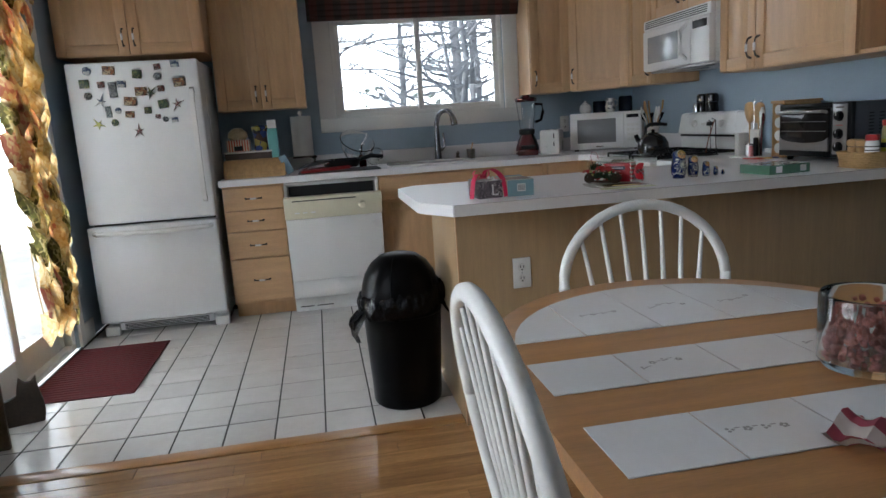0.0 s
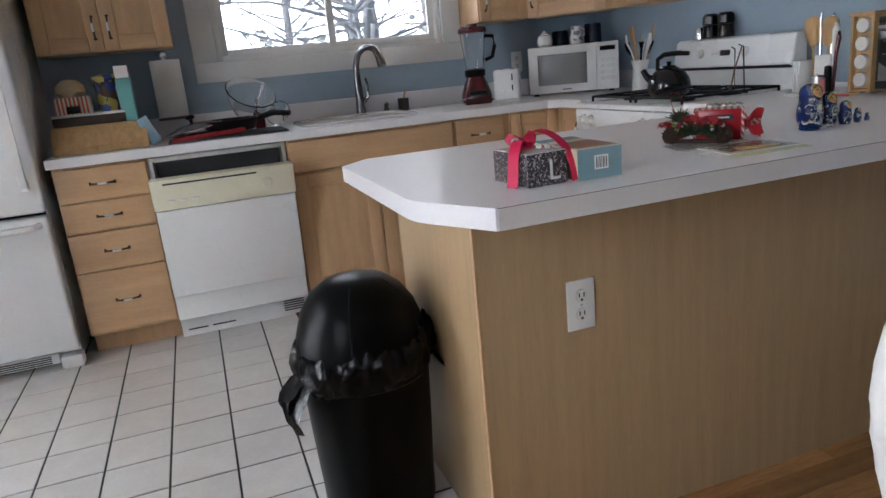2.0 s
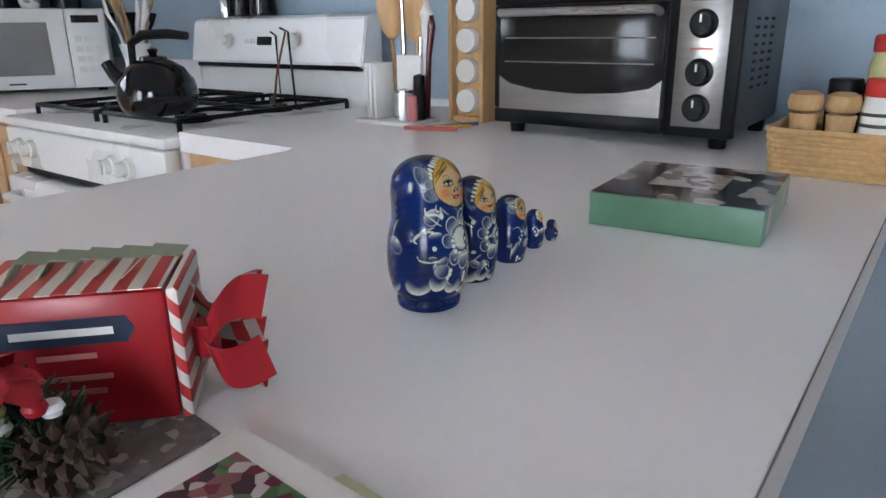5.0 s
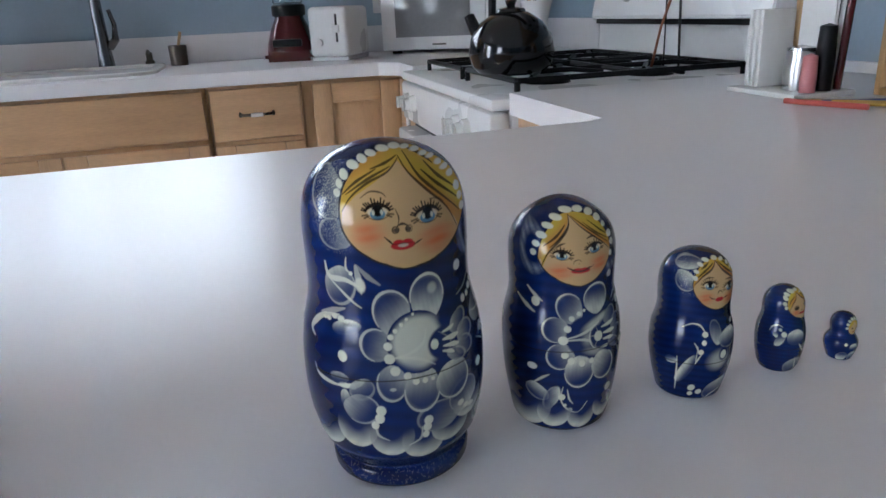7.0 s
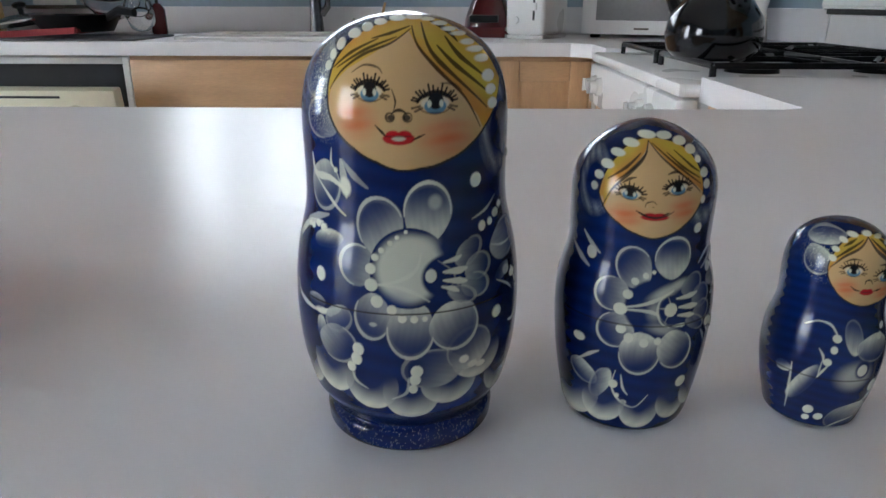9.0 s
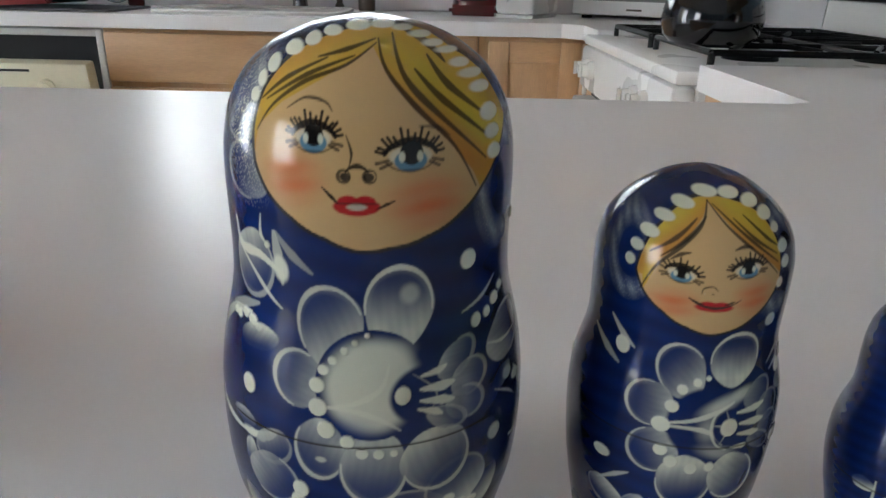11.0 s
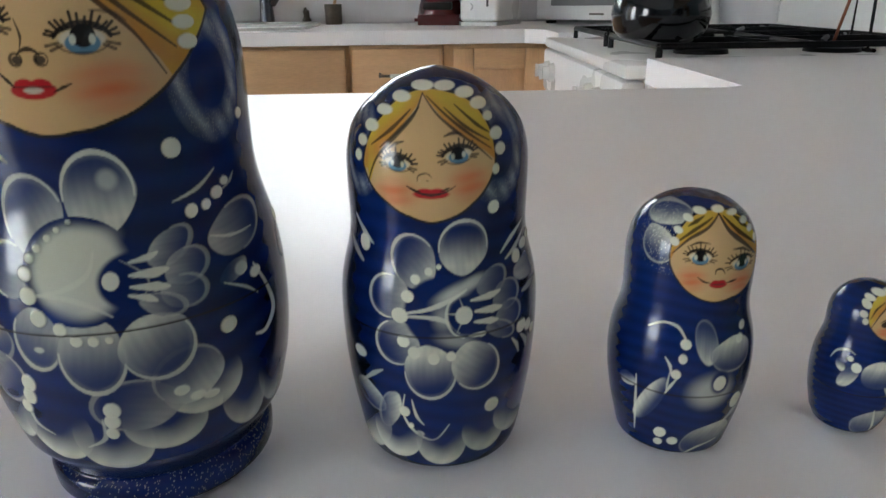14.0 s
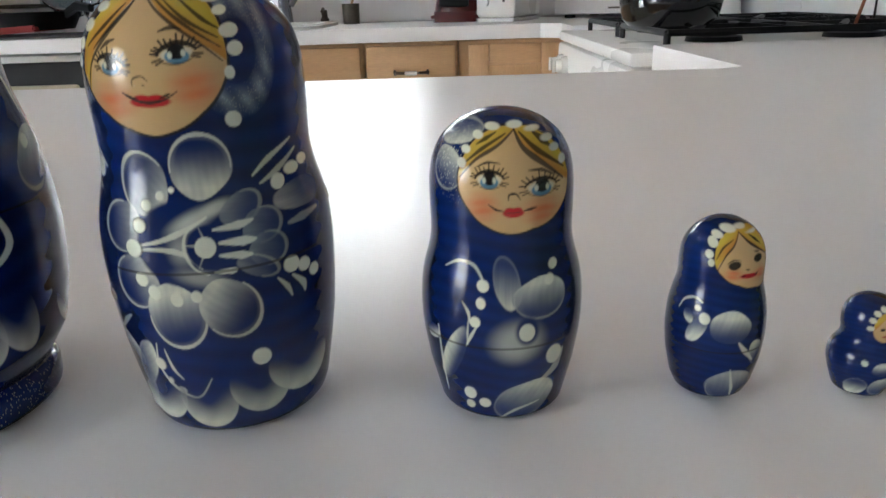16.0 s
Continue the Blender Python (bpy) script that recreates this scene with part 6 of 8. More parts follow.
# ---- on the dining table ----
cj = thing("candle_jar", "cut glass jar filled with pink potpourri on the table", "jar", (0.436, 1.105, TZ + 0.0015))
part("jar", lathe([(0, 0), (0.07, 0), (0.078, 0.012), (0.077, 0.118), (0.074, 0.123), (0.071, 0.118), (0.071, 0.014), (0, 0.01)], 36), glass("ribbed_jar_glass", (0.95, 0.97, 0.95), 0.06), cj, "clear cut glass jar")
fill = bmesh.new()
for i in range(420):
    a, r_, z = rs.uniform(0, 6.28), 0.064 * math.sqrt(rs.uniform(0.45, 1)), rs.uniform(0.016, 0.098)
    bmesh.ops.create_icosphere(fill, subdivisions=1, radius=rs.uniform(0.004, 0.007), matrix=pose(r_ * math.cos(a), r_ * math.sin(a), z))
pf = part("filling", fill, mat("pink_potpourri", (0.42, 0.16, 0.14), 0.6, var=0.5, scale=60, fine=200), cj, "pink and cream potpourri")
tagged(pf, kind="stuff")
nk = bmesh.new()
gn = []
for j in range(9):
    gn.append([nk.verts.new((0.012 * j + 0.006 * math.sin(i), 0.014 * i, 0.012 + 0.012 * math.sin(j * 0.9 + i * 0.5) + 0.006 * math.sin(i * 1.7))) for i in range(9)])
for a, b in zip(gn, gn[1:]):
    for i in range(8):
        nk.faces.new((a[i], a[i + 1], b[i + 1], b[i]))
bmesh.ops.solidify(nk, geom=nk.faces[:], thickness=0.004)
solo("napkin", nk, stripes("pink_white_cloth", (0.62, 0.55, 0.52), (0.42, 0.10, 0.14), 30, 0, 0.85), "crumpled white and pink cloth napkin", "napkin", (0.212, 0.79, TZ + 0.006), 20)

# ---- bin bag ----
bgm2 = bmesh.new()
nb_, rows_ = 150, 15
rg_ = []
rb = random.Random(9)
waves = [(rb.randint(5, 46), rb.uniform(0, 6.28), rb.uniform(-7, 7), rb.uniform(0.3, 1)) for _ in range(14)]
for j in range(rows_):
    v = j / (rows_ - 1)
    ring = []
    for i in range(nb_):
        a = 2 * math.pi * i / nb_
        n1 = sum(w_ * math.sin(f_ * a + p_ + q_ * v) for f_, p_, q_, w_ in waves) / 4
        n2 = sum(w_ * math.sin(f_ * a - p_ + 1.5 * q_ * v) for f_, p_, q_, w_ in waves[::-1]) / 4
        r_ = 0.172 + 0.017 * math.sin(math.pi * v) ** 0.6 + 0.0075 * n1 * (0.4 + v) + rb.uniform(-0.0022, 0.0022)
        z_ = 0.508 - 0.095 * v + 0.013 * n2 * (1.2 - 0.4 * v) + rb.uniform(-0.002, 0.002) - 0.018 * math.cos(a - radians(200))
        ring.append(bgm2.verts.new((r_ * math.cos(a), r_ * math.sin(a), z_)))
    rg_.append(ring)
for p, q in zip(rg_, rg_[1:]):
    for i in range(nb_):
        bgm2.faces.new((p[i], p[(i + 1) % nb_], q[(i + 1) % nb_], q[i]))
M_bag = mat("black_bag_film", (0.008, 0.007, 0.008), 0.24, var=0.2, bump=0.3, bscale=120)
bmesh.ops.solidify(bgm2, geom=bgm2.faces[:], thickness=0.001)
part("bin_bag", bgm2, M_bag, bin_, "crinkled black bag edge")
for base_a, ln in ((200, 0.12), (-15, 0.10), (190, 0.09)):
    a0 = radians(base_a)
    g2, fl = [], bmesh.new()
    for j in range(7):
        v = j / 6
        r_ = 0.18 + 0.05 * math.sin(v * 2.2)
        g2.append([fl.verts.new((r_ * math.cos(a0 + u * 0.24 * (1 - 0.4 * v)) + rb.uniform(-0.006, 0.006), r_ * math.sin(a0 + u * 0.24 * (1 - 0.4 * v)) + rb.uniform(-0.006, 0.006), 0.43 - ln * v + rb.uniform(-0.006, 0.006))) for u in (-1, -0.5, 0, 0.5, 1)])
    for p, q in zip(g2, g2[1:]):
        for i in range(4):
            fl.faces.new((p[i], p[i + 1], q[i + 1], q[i]))
    bmesh.ops.solidify(fl, geom=fl.faces[:], thickness=0.001)
    part("bag_flap", fl, M_bag, bin_, "loose black bag flap")
for a in (250, 320):
    ar = radians(a)
    pts = [((r_ + 0.0008) * math.cos(ar), (r_ + 0.0008) * math.sin(ar), z) for r_, z in ((0.176, 0.43), (0.172, 0.47), (0.165, 0.52), (0.148, 0.575), (0.118, 0.62), (0.08, 0.648))]
    part("lid_seam", tube(pts, 0.0022, 6), M_black, bin_, "seam of the swing lid")

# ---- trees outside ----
# Outdoor haze is mixed into these greyed bark and foliage colours.
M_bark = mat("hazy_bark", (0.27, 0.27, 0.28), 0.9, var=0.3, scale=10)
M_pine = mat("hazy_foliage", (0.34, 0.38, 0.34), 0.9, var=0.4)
rt = random.Random(21)


def tree(x, y, r0, h):
    t = thing("bare_tree", "bare grey woodland tree outside the window", "tree", (x, y, -0.5), 0, "trees outside")
    trunk = [(0.0, 0.0, 0.0)]
    for k in range(8):
        trunk.append((trunk[-1][0] + rt.uniform(-0.08, 0.08), trunk[-1][1] + rt.uniform(-0.05, 0.05), h * (k + 1) / 8))
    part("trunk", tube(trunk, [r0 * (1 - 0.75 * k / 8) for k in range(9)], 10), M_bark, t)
    br = bmesh.new()
    for k in range(26):
        z = rt.uniform(0.22, 0.9) * h
        j = min(7, int(z / h * 8))
        b = Vector(trunk[j])
        b.z = z
        a = rt.uniform(0, 6.28)
        ln = rt.uniform(0.6, 1.6)
        d = Vector((math.cos(a), 0.5 * math.sin(a), rt.uniform(-0.1, 0.7)))
        p1, p2 = b + d * ln * 0.5 + Vector((0, 0, rt.uniform(-0.1, 0.1))), b + d * ln + Vector((0, 0, rt.uniform(-0.2, 0.2)))
        tube([b, p1, p2], [0.022, 0.013, 0.005], 6, br)
        for q in range(5):
            s = p1.lerp(p2, rt.random())
            d2 = Vector((rt.uniform(-1, 1), rt.uniform(-0.4, 0.4), rt.uniform(-0.7, 0.7)))
            tube([s, s + d2 * 0.3, s + d2 * 0.55 + Vector((0, 0, rt.uniform(-0.15, 0.15)))], [0.009, 0.006, 0.003], 5, br)
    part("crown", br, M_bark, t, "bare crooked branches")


for x, y, r, h in ((-0.75, 8.2, 0.13, 5.5), (2.15, 10.9, 0.10, 6), (1.5, 9.2, 0.07, 5), (1.9, 11.5, 0.12, 6.5), (2.5, 12.2, 0.08, 6), (2.7, 10.2, 0.1, 6), (-1.8, 10.5, 0.1, 6), (1.05, 12.0, 0.08, 6), (1.2, 7.6, 0.035, 4.2)):
    tree(x, y, r, h)
shb = bmesh.new()
for i in range(700):
    x, y, z = rt.uniform(-3, 5), rt.uniform(10.5, 12.5), -0.5 + abs(rt.gauss(0, 0.9))
    bmesh.ops.create_icosphere(shb, subdivisions=1, radius=rt.uniform(0.03, 0.09), matrix=pose(x, y, z) @ Matrix.Diagonal((1, 1, rt.uniform(0.4, 1), 1)))
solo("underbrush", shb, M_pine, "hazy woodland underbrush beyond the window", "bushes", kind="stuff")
# ---- nesting dolls ----
M_doll = bpy.data.materials.new("lacquered_painted_wood")
M_doll.use_nodes = True
_n, _l = M_doll.node_tree.nodes, M_doll.node_tree.links
_p = _n["Principled BSDF"]
_a = _n.new("ShaderNodeAttribute")
_a.attribute_name = "paint"
_l.new(_a.outputs["Color"], _p.inputs["Base Color"])
_p.inputs["Roughness"].default_value = 0.17
_p.inputs["Coat Weight"].default_value = 0.12
_p.inputs["IOR"].default_value = 1.34
_p.inputs["Coat Roughness"].default_value = 0.06
_t, _q, _b = _n.new("ShaderNodeTexCoord"), _n.new("ShaderNodeTexNoise"), _n.new("ShaderNodeBump")
_q.inputs["Scale"].default_value = 900
_b.inputs["Strength"].default_value, _b.inputs["Distance"].default_value = 0.06, 0.0004
_l.new(_t.outputs["Object"], _q.inputs[0])
_l.new(_q.outputs[0], _b.inputs["Height"])
_l.new(_b.outputs[0], _p.inputs["Normal"])

BLUE, CREAM, FLESH = np.array((0.003, 0.0145, 0.085)), np.array((0.68, 0.69, 0.55)), np.array((0.56, 0.37, 0.17))
YELLOW, AMBER, INK, ROUGE, LIP = np.array((0.56, 0.43, 0.05)), np.array((0.50, 0.23, 0.045)), np.array((0.010, 0.008, 0.007)), np.array((0.60, 0.125, 0.04)), np.array((0.42, 0.015, 0.02))
IRIS, PALE = np.array((0.08, 0.20, 0.30)), np.array((0.36, 0.42, 0.46))


class Brush:
    """Paints over (across, up) coordinates of a turned doll, in units of its height; each stroke works in its own window."""

    def __init__(self, X, Y, px):
        self.X, self.Y, self.px = X, Y, px
        self.c = np.tile(BLUE, X.shape + (1,)).astype(float)
        self.h = np.zeros(X.shape)
        self.speck = np.modf(np.abs(np.sin(X * 6494.9 + Y * 39116.5)) * 43758.5)[0]
        self.c *= (0.8 + 0.3 * (0.5 + 0.5 * np.sin(Y * 130 + 3 * np.sin(X * 9))) + 0.2 * np.sin(X * 11 + 5 * Y))[..., None]

    def window(self, x0, x1, y0, y1):
        rows = np.nonzero((self.Y[:, 0] >= y0) & (self.Y[:, 0] <= y1))[0]
        if not len(rows):
            return None
        block = self.X[rows[0]:rows[-1] + 1]
        cols = np.nonzero(((block >= x0) & (block <= x1)).any(0))[0]
        if not len(cols):
            return None
        return slice(rows[0], rows[-1] + 1), slice(cols[0], cols[-1] + 1)

    def lay(self, w, col, a, lift=0.0):
        a = np.clip(a, 0, 1)
        self.c[w] = self.c[w] * (1 - a[..., None]) + np.asarray(col) * a[..., None]
        self.h[w] += a * lift

    def edge(self, d):
        return np.clip(0.5 - d / self.px, 0, 1)

    def local(self, x, y, rx, ry, deg=0.0, pad=1.15):
        m = max(rx, ry) * pad + 2 * self.px
        w = self.window(x - m, x + m, y - m, y + m)
        if w is None:
            return None, None, None
        c, s = math.cos(radians(deg)), math.sin(radians(deg))
        dx, dy = self.X[w] - x, self.Y[w] - y
        return w, (dx * c + dy * s) / rx, (dy * c - dx * s) / ry

    def blob(self, x, y, rx, ry, col, a=1.0, deg=0.0, soft=0.0, lift=0.0):
        w, u, v = self.local(x, y, rx, ry, deg)
        if w is None:
            return
        r = np.sqrt(u * u + v * v)
        m = np.clip((1 - r) / soft, 0, 1) if soft else self.edge((r - 1) * min(rx, ry))
        if soft:
            m = m * m * (3 - 2 * m)
        self.lay(w, col, a * m, lift)

    def dot(self, x, y, rx, ry=None):
        self.blob(x, y, rx, ry or rx, CREAM, 0.98, lift=0.004)

    def line(self, pts, wd, col, a=1.0, taper=False):
        if 3 <= len(pts) <= 8:
            pts = rounded(pts)
        xs, ys = [p[0] for p in pts], [p[1] for p in pts]
        m = wd + 3 * self.px
        w = self.window(min(xs) - m, max(xs) + m, min(ys) - m, max(ys) + m)
        if w is None:
            return
        X, Y = self.X[w], self.Y[w]
        d = np.full(X.shape, 9.0)
        n = len(pts) - 1
        for i in range(n):
            (x0, y0), (x1, y1) = pts[i], pts[i + 1]
            dx, dy = x1 - x0, y1 - y0
            t = np.clip(((X - x0) * dx + (Y - y0) * dy) / (dx * dx + dy * dy + 1e-12), 0, 1)
            ww = wd * (1 - 0.7 * abs(2 * (i + t) / n - 1)) if taper else wd
            d = np.minimum(d, np.hypot(X - x0 - t * dx, Y - y0 - t * dy) - ww)
        self.lay(w, col, a * self.edge(d))

    def arc(self, x, y, rx, ry, a0, a1, wd, col=CREAM, a=0.9, n=16, deg=0.0):
        c, s = math.cos(radians(deg)), math.sin(radians(deg))
        pts = []
        for i in range(n + 1):
            t = radians(a0 + (a1 - a0) * i / n)
            u, v = rx * math.cos(t), ry * math.sin(t)
            pts.append((x + u * c - v * s, y + u * s + v * c))
        self.line(pts, wd, col, a, True)

    def petal(self, x, y, rx, ry, deg=0.0, inner=-90.0, fill=0.6, wash=0.2, rim=0.9):
        """A brushed petal: a thin wash, white paint loaded towards its inner end, and a fine white rim round the other end."""
        w, u, v = self.local(x, y, rx, ry, deg)
        if w is None:
            return
        ph = np.arctan2(v, u)
        r = np.sqrt(u * u + v * v) * (1 + 0.025 * np.sin(3 * ph + x * 70) + 0.02 * np.sin(5 * ph + y * 90))
        t = radians(inner - deg)
        along = u * math.cos(t) + v * math.sin(t)
        across = v * math.cos(t) - u * math.sin(t)
        g = np.clip(0.46 + 0.66 * along, 0, 1)
        hairs = np.sin(across * 17 + 3 * np.sin(along * 1.7 + x * 40)) * np.sin(across * 7.3 + along * 2 + y * 30)
        streak = np.clip(0.9 + 0.08 * hairs + 0.14 * np.sin(along * 4 + across * 2.5 + x * 90) * np.sin(across * 3.1 + y * 60), 0, 1.1)
        body = self.edge((r - 1) * min(rx, ry))
        self.lay(w, BLUE * 1.15, (0.45 + 0.4 * min(1, rim + 0.2)) * body)
        self.lay(w, PALE * 0.8, 0.65 * wash * np.clip(0.4 + 0.8 * g, 0, 1) * streak * body)
        self.lay(w, CREAM * 0.95, np.clip(1.55 * fill * g ** 1.9, 0, 0.97) * streak * body)
        if rim:
            soft = np.clip(1 - np.abs(r - 0.9) / 0.12, 0, 1) * np.clip(0.75 - along, 0, 1)
            self.lay(w, CREAM * 0.9, 0.16 * rim * soft * body)
            self.arc(x, y, rx * 0.97, ry * 0.97, inner - deg + 82, inner - deg + 278, 0.0046, a=rim * 0.9, deg=deg)

    def scallop(self, x, y, rx, ry, fill=0.8):
        """A hem petal whose white paint thickens towards its lower edge."""
        w, u, v = self.local(x, y, rx, ry)
        if w is None:
            return
        r = np.sqrt(u * u + v * v)
        body = self.edge((r - 1) * min(rx, ry)) * np.clip((0.45 - v) / 0.5, 0, 1)
        low = np.clip((0.55 * r - 0.62 * v - 0.12) / 0.85, 0, 1) ** 1.2
        self.lay(w, BLUE, 0.75 * body)
        self.lay(w, CREAM * 0.95, np.clip(1.15 * fill * low, 0, 0.97) * body * (0.93 + 0.06 * np.sin(u * 9 + 2 * np.sin(v * 4) + x * 50)))

    def ring(self, x, y, rx, ry):
        """A faint speckled ring of a hood flower."""
        w, u, v = self.local(x, y, rx, ry)
        if w is None:
            return
        r = np.sqrt(u * u + v * v)
        m = np.clip(1 - np.abs(r - 0.8) / 0.3, 0, 1)
        self.lay(w, PALE, 0.55 * m * (0.7 + 0.3 * np.sin(u * 13 + v * 9)))
        self.lay(w, CREAM, 0.25 * m * (self.speck[w] > 0.9))

    def glitter(self, x, y, rx, ry, level=0.8):
        w, u, v = self.local(x, y, rx, ry)
        if w is not None:
            self.lay(w, CREAM, 0.8 * np.clip(1.3 - np.hypot(u, v), 0, 1) * (self.speck[w] > level + 0.12))

    def foot_glitter(self, top):
        w = self.window(-2, 2, 0, top)
        self.lay(w, CREAM, 0.6 * (self.speck[w] > 0.965))

    def shape(self, x, y, pts, col, a=1.0, grow=0.0):
        """A filled outline, star-shaped about (x, y); returns its window and cover."""
        ang = np.array([math.atan2(q - y, p - x) for p, q in pts])
        rad = np.array([math.hypot(q - y, p - x) for p, q in pts]) + grow
        o = np.argsort(ang)
        ang, rad = ang[o], rad[o]
        m = rad.max() + 2 * self.px
        w = self.window(x - m, x + m, y - m, y + m)
        dx, dy = self.X[w] - x, self.Y[w] - y
        lim = np.interp(np.arctan2(dy, dx), np.concatenate([ang - 2 * math.pi, ang, ang + 2 * math.pi]), np.tile(rad, 3))
        cover = self.edge(np.hypot(dx, dy) - lim)
        self.lay(w, col, a * cover)
        return w, cover

    def hair(self, oval, pts, mid):
        """Hair above a parted hairline within the face, amber at the parting and yellow outside."""
        w, cover = oval
        X, Y = self.X[w], self.Y[w]
        line = np.interp(X, [p[0] for p in pts], [p[1] for p in pts])
        far = np.clip((Y - line) / 0.10, 0, 1)
        k = np.clip(0.15 + 0.75 * far + 0.3 * np.sin(60 * (Y + 0.6 * np.abs(X - mid))), 0, 1)[..., None]
        self.lay(w, AMBER * (1 - k) + YELLOW * k, cover * np.clip((Y - line) / self.px, 0, 1))

    def cheek(self, oval, x, y, rx, ry):
        w, cover = oval
        r = np.hypot((self.X[w] - x) / rx, (self.Y[w] - y) / ry)
        m = np.clip(1 - r, 0, 1)
        self.lay(w, ROUGE, 0.85 * m * m * (3 - 2 * m) * cover * (0.85 + 0.15 * np.sin(self.Y[w] * 210 + np.sin(self.X[w] * 40))))

    def eye(self, x, y, rx, ry, lashes=9, tilt=0.0):
        c, s = math.cos(radians(tilt)), math.sin(radians(tilt))
        at = lambda u, v: (x + u * rx * c - v * ry * s, y + u * rx * s + v * ry * c)
        self.blob(x, y, rx * 0.95, ry * 0.8, CREAM, 0.6, tilt, soft=0.3)
        self.blob(*at(0.0, -0.32), rx * 0.62, ry * 0.72, IRIS, 0.95)
        self.blob(*at(0.02, 0.2), rx * 0.44, ry * 0.78, INK, 1.0)
        self.blob(*at(-0.34, -0.05), rx * 0.12, ry * 0.35, CREAM, 0.9)
        self.blob(*at(0.34, -0.05), rx * 0.12, ry * 0.35, CREAM, 0.85)
        for k in range(lashes + 3):
            t = radians(12 + k * 156 / (lashes + 2))
            self.line([at(0.95 * math.cos(t), 0.85 * math.sin(t)), at(1.32 * math.cos(t), (1.42 + 0.22 * (k % 3)) * math.sin(t))], 0.0021, INK, 0.95)
        for t in (200, 215, 325, 340):
            t = radians(t)
            self.line([at(0.9 * math.cos(t), 0.8 * math.sin(t)), at(1.35 * math.cos(t), 1.3 * math.sin(t))], 0.0024, INK, 0.75)
        self.arc(x, y - 0.05 * ry, rx, ry, 8, 172, 0.0065, INK, 0.95, deg=tilt)
        self.arc(x, y - 0.05 * ry, rx, ry * 0.95, 205, 335, 0.0024, INK, 0.6, deg=tilt)

    def nose(self, x, y, rx, ry):
        for s in (-1, 1):
            self.blob(x + s * 0.6 * rx, y - 0.15 * ry, 0.34 * rx, 0.6 * ry, INK * 3, 0.9, soft=0.35)
            self.arc(x + s * 0.66 * rx, y - 0.1 * ry, 0.32 * rx, 0.75 * ry, 0, 360, 0.0026, INK, 0.8)
        self.arc(x, y, 0.6 * rx, 1.1 * ry, 20, 160, 0.0034, INK, 0.9)

    def mouth(self, x, y, rx, ry, parted=True):
        self.blob(x, y, rx, ry * 0.75, LIP, 0.98)
        for s in (-1, 1):
            self.blob(x + s * 0.35 * rx, y + 0.45 * ry, rx * 0.45, ry * 0.5, LIP, 0.98)
        if parted:
            self.blob(x, y, rx * 0.42, ry * 0.28, CREAM * 0.7, 0.85)
            self.line([(x - 0.9 * rx, y + 0.25 * ry), (x, y + 0.3 * ry), (x + 0.9 * rx, y + 0.25 * ry)], 0.0022, INK * 3, 0.6, True)
        else:
            self.line([(x - 0.8 * rx, y + 0.2 * ry), (x, y), (x + 0.8 * rx, y + 0.2 * ry)], 0.0025, INK * 4, 0.6, True)


def side_sprays(b):
    """Leaves and dots on the turned-away flanks and the back."""
    for s in (-1, 1):
        for x, y in ((0.47, 0.46), (0.62, 0.30), (0.66, 0.52)):
            b.petal(s * x, y, 0.06, 0.05, 35 * s, 90, 0.5, 0.2, 0.3)
            b.dot(s * (x - 0.02), y + 0.03, 0.012)
        b.scallop(s * 0.50, 0.19, 0.07, 0.07, 0.8)
        b.scallop(s * 0.62, 0.20, 0.07, 0.07, 0.8)
        b.line([(s * 0.42, 0.62), (s * 0.47, 0.56), (s * 0.50, 0.50)], 0.006, CREAM, 0.7, True)


